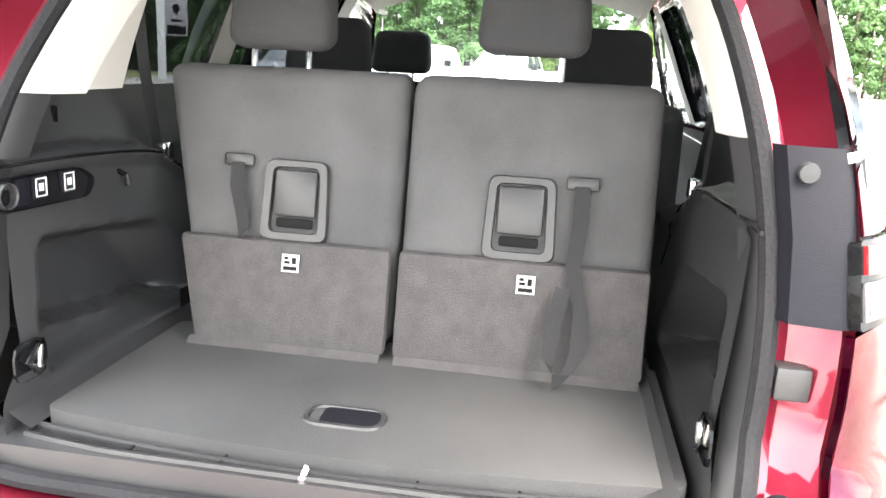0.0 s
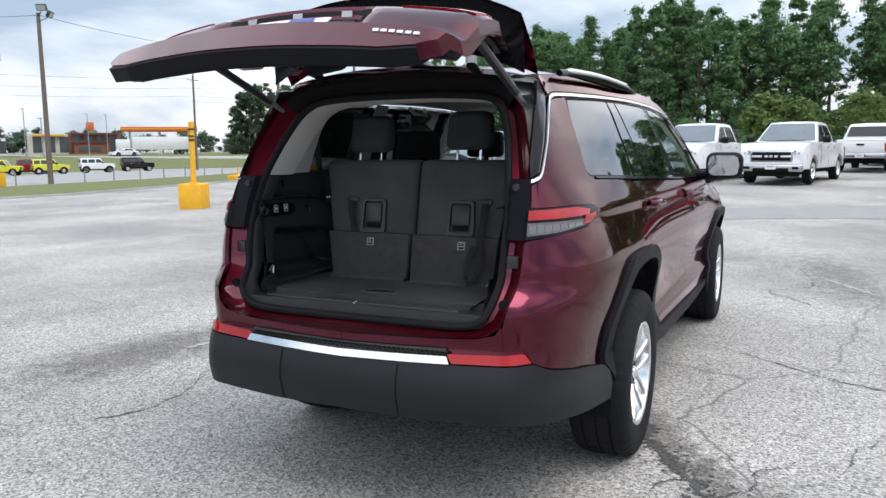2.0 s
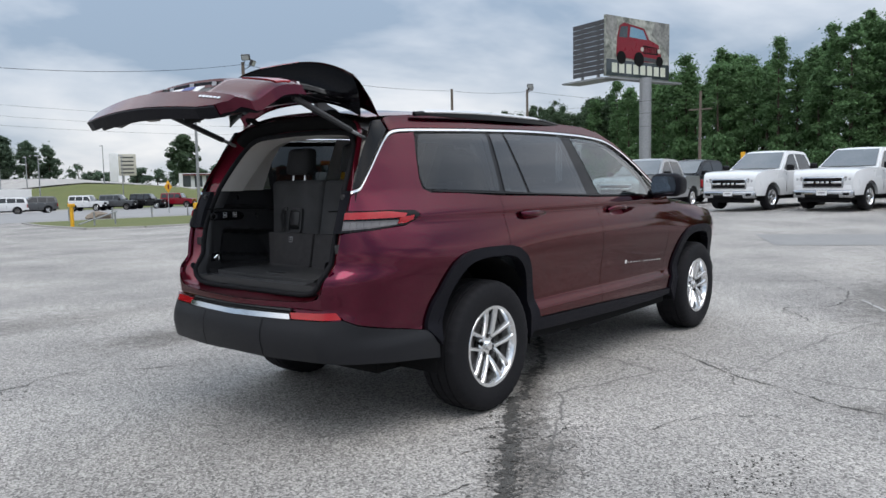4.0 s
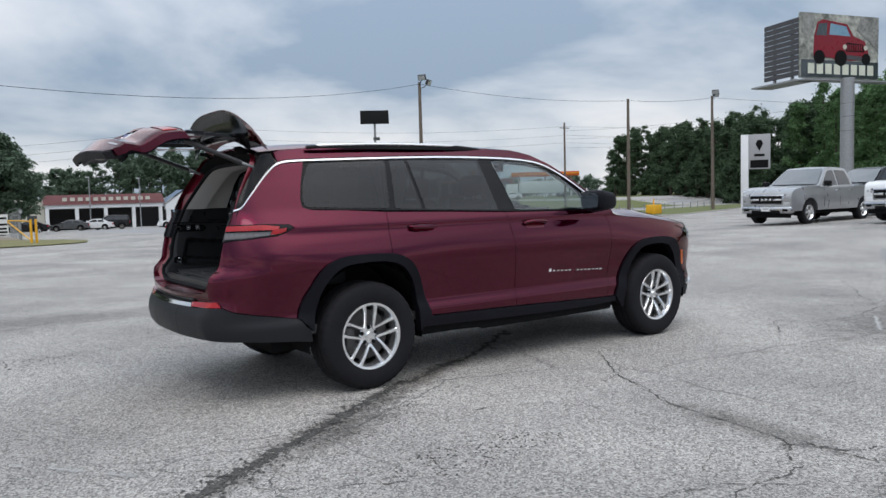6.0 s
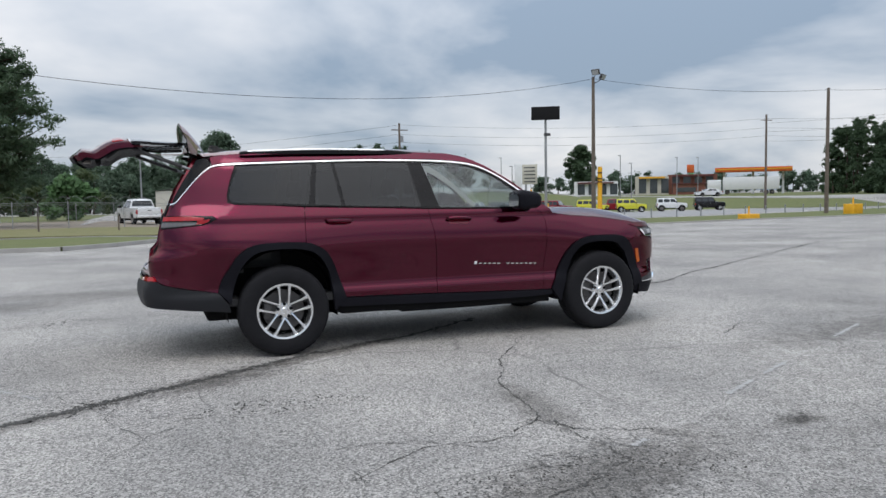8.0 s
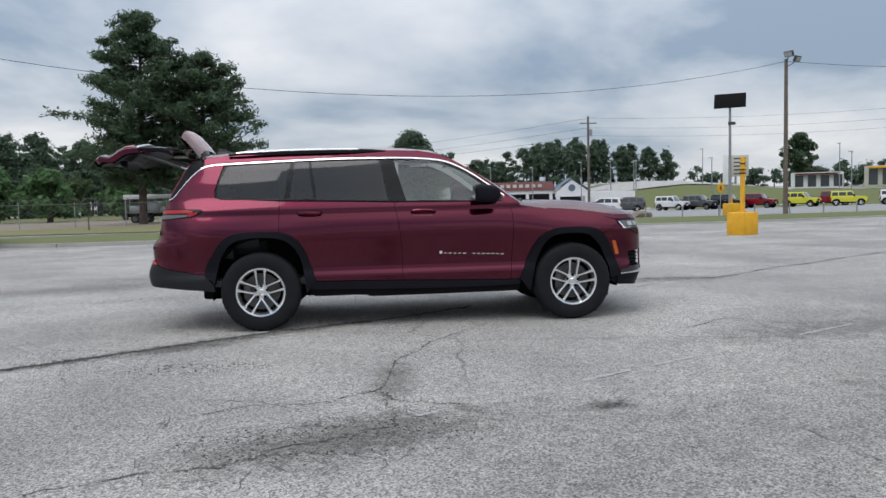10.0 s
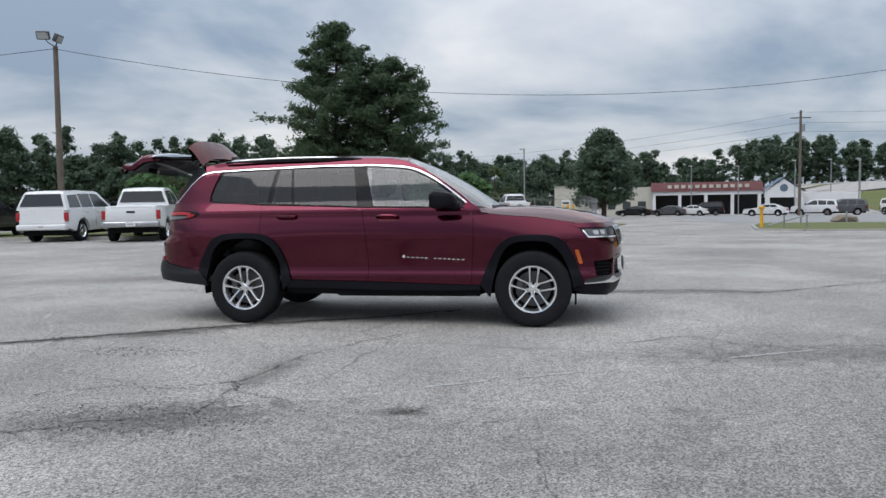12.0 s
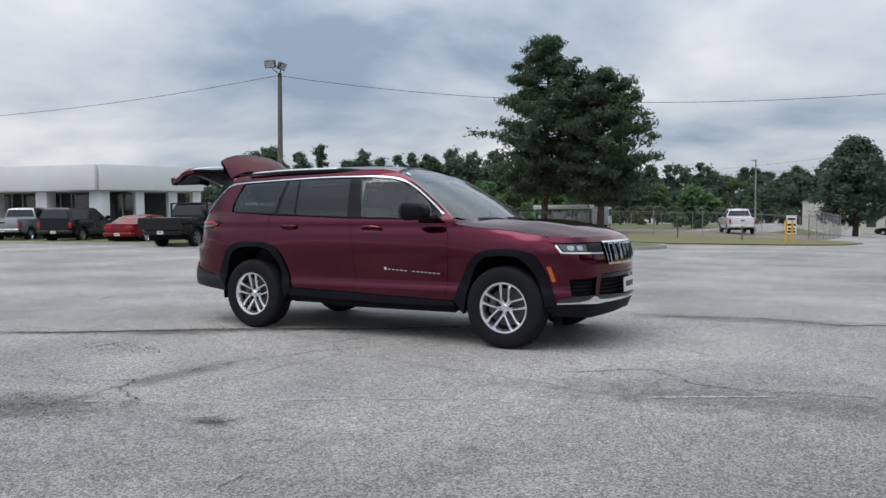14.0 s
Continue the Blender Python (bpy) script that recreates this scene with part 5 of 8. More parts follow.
# the first and the last two only darken broad zones of the lot slightly
STAINS_AND_ZONES = [(6.4, -4.2, 4.2, 3.2, 25, .24), (-.62, -1.55, .62, .20, 31, .85), (-1.75, -2.16, .7, .10, 30, .7), (.45, -.88, .9, .12, 30, .8), (-2.9, -2.75, .9, .07, 31, .5), (.9, -4.35, 1.0, .32, 20, .7), (.35, 2.65, .9, .4, -8, .8),
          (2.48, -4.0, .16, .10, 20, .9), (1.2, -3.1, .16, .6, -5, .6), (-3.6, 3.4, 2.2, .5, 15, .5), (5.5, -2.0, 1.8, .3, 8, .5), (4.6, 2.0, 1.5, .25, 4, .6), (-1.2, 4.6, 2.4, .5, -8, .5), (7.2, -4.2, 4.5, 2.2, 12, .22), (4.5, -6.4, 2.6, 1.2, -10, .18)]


def asphalt():
    m = bpy.data.materials.new("worn_asphalt")
    m.use_nodes = True
    n, l = m.node_tree.nodes, m.node_tree.links
    b = n["Principled BSDF"]
    tc = n.new("ShaderNodeTexCoord")

    def noise_n(scale, detail, rough=.5):
        k = n.new("ShaderNodeTexNoise")
        k.inputs["Scale"].default_value, k.inputs["Detail"].default_value, k.inputs["Roughness"].default_value = scale, detail, rough
        l.new(tc.outputs["Object"], k.inputs["Vector"])
        return k.outputs[0]

    def ramp(src, p0, c0, p1, c1):
        r = n.new("ShaderNodeValToRGB")
        r.color_ramp.elements[0].position, r.color_ramp.elements[0].color = p0, (*c0, 1)
        r.color_ramp.elements[1].position, r.color_ramp.elements[1].color = p1, (*c1, 1)
        l.new(src, r.inputs[0])
        return r.outputs[0]

    def mixc(kind, fac, a, b2):
        k = n.new("ShaderNodeMix")
        k.data_type, k.blend_type = "RGBA", kind
        if isinstance(fac, float):
            k.inputs[0].default_value = fac
        else:
            l.new(fac, k.inputs[0])
        for i, v in ((6, a), (7, b2)):
            if isinstance(v, tuple):
                k.inputs[i].default_value = (*v, 1)
            else:
                l.new(v, k.inputs[i])
        return k.outputs[2]

    spots = noise_n(5.5, 6, .68)
    vor = n.new("ShaderNodeTexVoronoi")
    vor.inputs["Scale"].default_value = 105
    l.new(tc.outputs["Object"], vor.inputs["Vector"])
    stones = ramp(vor.outputs["Color"], .14, (.135, .131, .127), .86, (.59, .568, .549))
    patches = ramp(noise_n(.35, 6, .6), .34, (.62, .62, .62), .66, (1.10, 1.09, 1.065))
    fine = ramp(noise_n(34, 6, .8), .32, (.70, .70, .69), .68, (1.17, 1.165, 1.145))
    c = mixc("MULTIPLY", 1.0, stones, patches)
    c = mixc("MULTIPLY", 1.0, c, fine)
    stain = ramp(noise_n(.9, 7, .7), .60, (0, 0, 0), .72, (1, 1, 1))
    c = mixc("MIX", stain, c, mixc("MULTIPLY", 1.0, c, (.62, .61, .60)))
    # stains, each a soft uneven spot, and broad zones of darker tone: middle, half sizes, turn
    for k, (sx, sy, rx, ry, turn, deep) in enumerate(STAINS_AND_ZONES):
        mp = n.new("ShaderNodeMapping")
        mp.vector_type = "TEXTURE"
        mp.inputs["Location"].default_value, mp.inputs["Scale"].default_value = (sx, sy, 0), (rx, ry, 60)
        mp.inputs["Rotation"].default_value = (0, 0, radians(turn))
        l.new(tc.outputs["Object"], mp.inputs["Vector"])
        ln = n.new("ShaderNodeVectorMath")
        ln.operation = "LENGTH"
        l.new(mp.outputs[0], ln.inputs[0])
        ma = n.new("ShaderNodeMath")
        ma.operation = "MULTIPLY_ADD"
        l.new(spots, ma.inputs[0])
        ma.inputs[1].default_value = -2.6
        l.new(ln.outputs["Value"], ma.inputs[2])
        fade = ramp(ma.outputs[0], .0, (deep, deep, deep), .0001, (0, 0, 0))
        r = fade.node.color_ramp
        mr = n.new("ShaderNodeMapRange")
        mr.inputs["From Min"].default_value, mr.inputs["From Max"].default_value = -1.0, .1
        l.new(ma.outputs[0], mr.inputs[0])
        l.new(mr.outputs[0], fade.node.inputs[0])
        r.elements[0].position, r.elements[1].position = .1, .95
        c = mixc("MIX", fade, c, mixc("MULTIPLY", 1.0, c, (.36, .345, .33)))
    # fine cracks
    warp = n.new("ShaderNodeTexNoise")
    warp.inputs["Scale"].default_value, warp.inputs["Detail"].default_value = 1.6, 5
    l.new(tc.outputs["Object"], warp.inputs["Vector"])
    wm = n.new("ShaderNodeMix")
    wm.data_type = "VECTOR"
    wm.inputs[0].default_value = .22
    l.new(tc.outputs["Object"], wm.inputs[4])
    l.new(warp.outputs["Color"], wm.inputs[5])
    cr = n.new("ShaderNodeTexVoronoi")
    cr.feature = "DISTANCE_TO_EDGE"
    cr.inputs["Scale"].default_value = .42
    l.new(wm.outputs[1], cr.inputs["Vector"])
    crack = ramp(cr.outputs["Distance"], .0, (.8, .8, .8), .0035, (0, 0, 0))
    gate_n = ramp(noise_n(.22, 3), .47, (0, 0, 0), .58, (1, 1, 1))
    cm = n.new("ShaderNodeMath")
    cm.operation = "MULTIPLY"
    l.new(crack, cm.inputs[0])
    l.new(gate_n, cm.inputs[1])
    c = mixc("MIX", cm.outputs[0], c, (.10, .097, .093))
    l.new(c, b.inputs["Base Color"])
    b.inputs["Roughness"].default_value = .85
    bn = n.new("ShaderNodeBump")
    bn.inputs["Strength"].default_value, bn.inputs["Distance"].default_value = .55, .006
    l.new(vor.outputs["Distance"], bn.inputs["Height"])
    l.new(bn.outputs[0], b.inputs["Normal"])
    return m


ASPHALT = asphalt()
GRASS = mat("mown_grass", (.075, .105, .028), (.15, .15, .055), .8, 26, .95, bump=.8, spread=.9)
DRYGRASS = mat("dry_grass", (.105, .120, .036), (.215, .185, .090), .7, 22, .95, bump=.8, spread=.8)
CONCRETE = mat("pale_concrete", (.40, .39, .37), (.30, .29, .275), 1.2, 40, .9, bump=.3)
ROADGREY = mat("pale_road", (.30, .30, .30), (.24, .24, .24), .5, 30, .9, bump=.2)
DIRT = mat("gravel_dirt", (.24, .20, .155), (.17, .14, .11), .6, 20, .95, bump=.5)


def stations():
    a = [0]
    for step, upto in ((2.0, 40), (5.0, 120), (15, 300), (60, 900)):
        while a[-1] < upto:
            a.append(a[-1] + step)
    return [-v for v in a[:0:-1]] + a


bm = loft([[(x, y, gz(x, y)) for y in stations()] for x in stations()])
bmesh.ops.reverse_faces(bm, faces=bm.faces[:])
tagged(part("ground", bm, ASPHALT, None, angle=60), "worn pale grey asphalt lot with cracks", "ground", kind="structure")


def sheet(name, pts, material, dz, kerb=0.0, label="", step=4.0, kind="structure", category="ground"):
    """A patch of ground following the land, dz above it, with a kerb face down to it."""
    bm = skin(flat_grid(pts, step), lambda x, y, o: Vector((x, y, gz(x, y) + dz + o)), kerb)
    return tagged(part(name, bm, material, None, angle=40), label, category, kind=kind)


def kerb_line(name, pts, w=.16, h=.13):
    bm = bmesh.new()
    for a, b in zip(pts, pts[1:]):
        a, b = Vector(a), Vector(b)
        n = max(1, int((b - a).length / 3))
        d = (b - a).normalized()
        nn = Vector((-d.y, d.x)) * w / 2
        sec = []
        for k in range(n + 1):
            p = a.lerp(b, k / n)
            z = gz(p.x, p.y)
            sec.append([bm.verts.new(q) for q in ((p.x + nn.x, p.y + nn.y, z - .05), (p.x + nn.x * .9, p.y + nn.y * .9, z + h), (p.x - nn.x * .9, p.y - nn.y * .9, z + h), (p.x - nn.x, p.y - nn.y, z - .05))])
        for s0, s1 in zip(sec, sec[1:]):
            for j in range(3):
                bm.faces.new((s0[j], s0[j + 1], s1[j + 1], s1[j]))
    return tagged(part(name, bm, CONCRETE, None, smooth=False), "pale concrete kerb along the grass", "kerb", kind="structure")

CRACK_A = [(-3.6, -3.1), (-2.6, -2.5), (-2.0, -2.22), (-1.72, -2.10), (-1.42, -1.93), (-1.10, -1.73), (-.73, -1.5), (-.36, -1.27), (.06, -1.0), (.51, -.80), (.84, -.64), (1.33, -.41), (2.2, .2)]
CRACKS = [[(2.1, -1.1), (1.65, -1.73), (1.41, -2.16), (1.25, -2.54), (1.20, -2.95), (1.04, -3.38), (.8, -3.59), (.56, -3.63), (.29, -3.62), (-.2, -3.9)],
          [(1.04, -3.38), (1.14, -3.49), (1.21, -3.65), (1.6, -3.8)],
          [(-.5, -4.9), (.08, -4.7), (.38, -4.64), (.56, -4.48), (.85, -4.36), (1.13, -4.19), (1.19, -3.96), (1.11, -3.65)],
          [(3.93, 1.93), (5.11, 2.12), (5.98, 2.01), (7.27, 2.91), (8.48, 3.54), (11.27, 5.18), (14.74, 7.17)],
          [(4.03, .82), (4.9, 1.57), (5.64, 2.14)],
          [(3.95, -1.7), (4.52, -1.31), (4.9, -1.64), (5.22, -1.73), (5.75, -1.65), (6.25, -1.48), (6.88, -1.02), (8.2, -.2)],
          [(11.92, .68), (12.61, -.46), (13.19, -1.32), (11.94, -2.1), (9.5, -3.4)],
          [(-2.0, 2.2), (-1.6, 2.0), (-1.1, 2.1), (-.5, 1.7), (.2, 1.9)]]
BRANCHES = [[(-.9, -1.6), (-1.0, -1.45), (-1.15, -1.42), (-1.25, -1.30)], [(-.5, -1.36), (-.58, -1.22), (-.72, -1.2)], [(-.36, -1.27), (-.18, -1.42), (-.02, -1.43), (.2, -1.6)], [(-1.42, -1.93), (-1.55, -1.80), (-1.7, -1.81)], [(-.2, -1.18), (-.3, -1.04), (-.5, -1.0)]]
LINES = [[(-2.6, 2.95), (-1.07, 2.74), (-.17, 2.60), (.9, 2.35)], [(1.31, -4.02), (1.9, -3.73), (2.95, -3.15), (4.78, -2.2), (6.5, -1.3)], [(-1.80, -1.6), (-2.16, -1.14), (-2.56, -.68), (-3.07, .25)], [(-9.4, 5.0), (-7.8, 5.55), (-6.2, 6.2)]]

# ---------------------------------------------------------------- verges, lanes and kerbs
sheet("grass_verge", [(11.5, 28), (13, 26), (18, 25.2), (26, 27), (32, 28.2), (43, 28.4), (53, 32.5), (75, 42), (100, 52), (100, 62), (75, 54), (53, 45), (40, 41), (26, 40), (15, 43), (13, 36)], GRASS, .05, .06, "strip of mown grass beside the lot")
kerb_line("verge_kerb", [(15, 43), (13, 36), (11.5, 28), (13, 26), (18, 25.2), (26, 27), (32, 28.2), (43, 28.4), (53, 32.5), (75, 42)], h=.08)
sheet("grass_island", [(-60, 14.5), (-16, 17.6), (-11.2, 18.0), (-9, 17.2), (-3.6, 17.4), (-2.2, 19.2), (-.9, 22.0), (-.7, 24.0), (-1.2, 25.3), (-3.1, 25.9), (-16, 24.8), (-60, 21.8)], GRASS, .10, .12, "mown grass island with a pale kerb")
sheet("grass_verge_back", [(-60, 27.6), (-14, 29.8), (-3.2, 29.0), (-1.4, 28.9), (.2, 30.4), (3.2, 33.6), (5.6, 38), (6.6, 43), (6.0, 47), (1.5, 47), (-4, 44), (-14, 42), (-60, 34.5)], DRYGRASS, .06, .03, "dry patchy grass verge before the yard")
kerb_line("verge_kerb_back", [(-60, 14.5), (-16, 17.6), (-11.2, 18.0), (-9, 17.2), (-3.6, 17.4), (-2.2, 19.2), (-.9, 22.0), (-.7, 24.0), (-1.2, 25.3), (-3.1, 25.9), (-16, 24.8)])
sheet("side_lane", [(-60, 21.7), (-16, 24.7), (-3, 25.8), (-1.2, 26.6), (-1.5, 28.8), (-3.2, 28.9), (-14, 29.7), (-60, 27.5)], ROADGREY, .012, 0, "pale lane between the grass verges", category="road")
sheet("gravel_yard", [(-60, 35), (-14, 43), (1.5, 46.5), (4.2, 47), (5.2, 66), (-40, 80), (-80, 74)], DIRT, .015, 0, "bare gravel of the fenced yard")
sheet("rough_grass", [(-90, 66), (-40, 80), (2.5, 68), (6, 80), (-4, 130), (-60, 150), (-120, 120)], GRASS, .03, 0, "rough grass behind the yard", step=8)
sheet("far_lane", [(14, 46), (26, 44), (40, 46), (53, 50), (75, 59), (110, 75), (110, 80), (92, 69), (80, 80), (71, 86), (57, 92), (43, 96), (30, 98), (14, 98)], ROADGREY, .012, 0, "pale lane and sales lot beyond the verge", kind="structure", category="road")
sheet("far_grass", [(46, 97), (58, 93), (72, 87), (81, 81), (90, 70), (97, 68), (104, 84), (89, 100), (72, 115), (57, 123), (46, 129)], GRASS, .05, 0, "grass field between the lanes", step=5)
sheet("highway", [(194, 42), (124, 66), (106, 85), (90, 101), (73, 116), (58, 124), (40, 133), (43, 142), (61, 133), (78, 123), (95, 108), (112, 93), (131, 76), (194, 55)], CONCRETE, .03, 0, "pale highway in the distance", step=6, category="road")
sheet("asphalt_patch", [(13.5, 1.7), (11.3, .7), (12.3, -1.5), (13.2, -4.2), (15.8, -3.2), (14.4, -.6)], mat("patched_asphalt", (.20, .20, .20), (.27, .268, .262), 2.5, 60, .85, bump=.4), .006, 0, "smooth darker asphalt patch with straight edges", step=1.0)
sheet("far_lawn", [(44, 143), (62, 134), (79, 124), (96, 109), (113, 94), (132, 77), (190, 62), (260, 110), (180, 190), (60, 200), (24, 170)], GRASS, .02, 0, "far lawn before the shops", step=10)

# ---------------------------------------------------------------- cracks and old paint on the lot
CRACKDARK = mat("crack_dirt", (.036, .034, .031), (.105, .102, .095), 9, 70, .95, bump=.8)
CRACKFINE = mat("fine_crack_dirt", (.075, .072, .068), (.150, .146, .138), 7, 60, .95, bump=.6)
OLDPAINT = mat("faded_white_paint", (.43, .426, .415), (.31, .307, .30), 4, 60, .9, bump=.3, spread=.5)


def jagged(line, size, rnd):
    """The line with sharp small turns: halves of each stretch shifted aside, finer and finer."""
    n = len(line)
    shift = np.zeros(n)
    for cell, amp in ((11, 1.0), (5, .55), (2, .30)):
        knots = [rnd.uniform(-1, 1) for _ in range(n // cell + 2)]
        shift += amp * size * np.interp(np.arange(n) / cell, range(len(knots)), knots)
    out = []
    for i, p in enumerate(line):
        q, r = Vector(line[max(0, i - 1)]), Vector(line[min(n - 1, i + 1)])
        d = (r - q).normalized()
        out.append((p[0] - d.y * shift[i], p[1] + d.x * shift[i]))
    return out


def streak(name, pts, w0, w1, material, label, seed, rough=.5, turns=0.0):
    rnd = random.Random(seed)
    line = curve_through(pts, 26)
    if turns:
        line = jagged(line, turns, rnd)
    left, right = [], []
    for i, p in enumerate(line):
        t = i / (len(line) - 1)
        q, r = Vector(line[max(0, i - 1)]), Vector(line[min(len(line) - 1, i + 1)])
        d = (r - q).normalized()
        n = Vector((-d.y, d.x))
        slow = math.sin(i * .21 + seed) * math.sin(i * .077 + 2 * seed) + .6 * math.sin(i * .53 + 3 * seed)
        w = (w0 + (w1 - w0) * t) * .5 * max(.3, .85 + .6 * slow)
        c = Vector(p) + n * rnd.uniform(-w, w) * .8 * rough
        left.append(c + n * w * (1 + rnd.uniform(-rough, rough)))
        right.append(c - n * w * (1 + rnd.uniform(-rough, rough)))
    bm = loft([[(p.x, p.y, gz(p.x, p.y) + .004), (q.x, q.y, gz(q.x, q.y) + .004)] for p, q in zip(left, right)])
    bmesh.ops.reverse_faces(bm, faces=bm.faces[:])
    return tagged(part(name, bm, material, None, smooth=False), label, "crack", kind="structure")


streak("crack_wide", CRACK_A, .046, .056, CRACKDARK, "wide ragged crack filled with dark grit", 3, 1.0, .022)
for i, c in enumerate(CRACKS):
    streak("crack_fine", c, .030 if i == 3 else .010, .045 if i == 3 else .006, CRACKDARK, "thin crack in the asphalt", 10 + i, .9, .035)
for i, c in enumerate(BRANCHES):
    streak("crack_branch", c, .009, .004, CRACKDARK, "short side crack off the wide crack", 30 + i, .9, .015)
rnd_h = random.Random(77)
for i in range(26):
    # hairlines that wander over the lot
    px, py = (rnd_h.uniform(-2.5, 7.5), rnd_h.uniform(-6.5, -1.6)) if i % 3 else (rnd_h.uniform(-9, 0), rnd_h.uniform(2, 9))
    way, walkway = rnd_h.uniform(0, 6.28), []
    for k in range(rnd_h.randint(3, 6)):
        walkway.append((px, py))
        way += rnd_h.uniform(-.7, .7)
        px, py = px + .32 * math.cos(way), py + .32 * math.sin(way)
    streak("crack_hairline", walkway, .006, .003, CRACKFINE, "faint hairline crack in the asphalt", 200 + i, .9, .03)
for i, c in enumerate(LINES):
    # what is left of each line: short worn stretches
    whole, r2 = curve_through(c, 30), random.Random(60 + i)
    k = 0
    while k < len(whole) - 4:
        m = k + r2.randint(4, 16)
        seg = whole[k:m:2]
        if len(seg) > 2 and r2.random() < .55:
            streak("parking_line", seg, .045, .035, OLDPAINT, "remnant of a faded white parking line", 40 + 20 * i + k, .7)
        k = m + r2.randint(2, 9)


def alligator(cx, cy, rx, ry, turn, cell, seed, w=.0024):
    """A patch of broken asphalt: a net of small cracks that thins out to its rim."""
    r2 = random.Random(seed)
    ca, sa = math.cos(radians(turn)), math.sin(radians(turn))
    nx, ny = int(rx / cell) + 1, int(ry / cell) + 1
    node = {(i, j): ((i + .5 * (j % 2) + r2.uniform(-.33, .33)) * cell, (j * .87 + r2.uniform(-.33, .33)) * cell) for i in range(-nx, nx + 1) for j in range(-ny, ny + 1)}
    bm = bmesh.new()
    for (i, j), p in node.items():
        for q in ((i + 1, j), (i + j % 2, j + 1), (i - 1 + j % 2, j + 1)):
            if q not in node:
                continue
            b = node[q]
            m = ((p[0] + b[0]) / 2 + r2.uniform(-.15, .15) * cell, (p[1] + b[1]) / 2 + r2.uniform(-.15, .15) * cell)
            if r2.random() > 1.02 - .95 * math.hypot(m[0] / rx, m[1] / ry) or r2.random() < .42:
                continue
            pts = [Vector((x * ca - y * sa + cx, x * sa + y * ca + cy)) for x, y in (p, m, b)]
            d = (pts[2] - pts[0]).normalized()
            n = Vector((-d.y, d.x)) * w * r2.uniform(.35, 1.1)
            rows = [[bm.verts.new((v.x + n.x * k, v.y + n.y * k, gz(v.x, v.y) + .0035)) for k in (-1, 1)] for v in pts]
            for a, c in zip(rows, rows[1:]):
                bm.faces.new((a[0], a[1], c[1], c[0]))
    bmesh.ops.recalc_face_normals(bm, faces=bm.faces[:])
    for f in bm.faces:
        if f.normal.z < 0:
            f.normal_flip()
    return tagged(part("crack_net", bm, CRACKFINE, None, smooth=False), "net of fine cracks in broken asphalt", "crack", kind="structure")


for i, (cx, cy, rx, ry, turn, cell) in enumerate(((.9, -4.35, 1.15, .50, 20, .10), (-.55, -1.62, .75, .32, 31, .08), (.35, 2.65, 1.0, .45, -8, .11), (-2.2, -2.3, .9, .22, 31, .09), (-2.6, 1.9, 1.1, .6, 20, .13))):
    alligator(cx, cy, rx, ry, turn, cell, 90 + i)
# crumbled edges: flakes and grit beside the cracks, and stained patches
def crumbs(name, line, spread, n, smin, smax, label, seed):
    r2 = random.Random(seed)
    pts = curve_through(line, 12)
    bm = bmesh.new()
    for k in range(n):
        i = r2.randrange(len(pts) - 1)
        t = r2.random()
        x = pts[i][0] * (1 - t) + pts[i + 1][0] * t + r2.gauss(0, spread)
        y = pts[i][1] * (1 - t) + pts[i + 1][1] * t + r2.gauss(0, spread)
        s, a0, m = r2.uniform(smin, smax), r2.uniform(0, 6.28), r2.randint(5, 8)
        z = gz(x, y) + .003 + .0015 * r2.random()
        bm.faces.new([bm.verts.new((x + s * r2.uniform(.5, 1.2) * math.cos(a0 + 6.283 * j / m), y + s * r2.uniform(.5, 1.2) * math.sin(a0 + 6.283 * j / m), z)) for j in range(m)])
    return tagged(part(name, bm, CRACKDARK, None, smooth=False), label, "grit", kind="stuff")


crumbs("crack_crumbs", CRACK_A[1:], .022, 900, .004, .016, "dark crumbled asphalt along the wide crack", 71)
crumbs("crack_crumbs", CRACK_A[3:9], .06, 520, .003, .015, "dark crumbled asphalt along the wide crack", 72)
for i, c in enumerate(CRACKS):
    crumbs("crack_crumbs", c, .016, 80, .002, .008, "dark crumbs along a thin crack", 80 + i)
crumbs("stained_patch", [(.2, -4.45), (.6, -4.5), (1.1, -4.3), (1.5, -4.1)], .16, 130, .003, .010, "dark crumbled and stained asphalt", 73)
crumbs("stained_patch", [(-.3, 2.7), (.3, 2.7), (.9, 2.55)], .16, 110, .003, .010, "dark crumbled and stained asphalt", 75)
crumbs("stained_patch", [(2.42, -4.02), (2.55, -3.98)], .03, 40, .003, .012, "small dark crumbled hole in the asphalt", 76)
rnd = random.Random(5)
for name, cx, cy, rx, ry, n in (("grit", -.25, -2.45, .55, .22, 260), ("grit", .9, -4.35, .9, .35, 300), ("grit", -1.9, 1.9, .5, .3, 120)):
    bm = bmesh.new()
    for k in range(n):
        a, r = rnd.uniform(0, 6.28), math.sqrt(rnd.random())
        x, y, s = cx + rx * r * math.cos(a), cy + ry * r * math.sin(a), rnd.uniform(.004, .012)
        h = s * rnd.uniform(.4, .8)
        vs = [bm.verts.new((x + s * math.cos(q + a), y + s * math.sin(q + a) * .8, .001)) for q in (0, 2.1, 4.2)] + [bm.verts.new((x, y, h))]
        for i in range(3):
            bm.faces.new((vs[i], vs[(i + 1) % 3], vs[3]))
    tagged(part(name, bm, CRACKDARK, None, smooth=False), "loose dark grit on crumbled asphalt", "grit", kind="stuff")

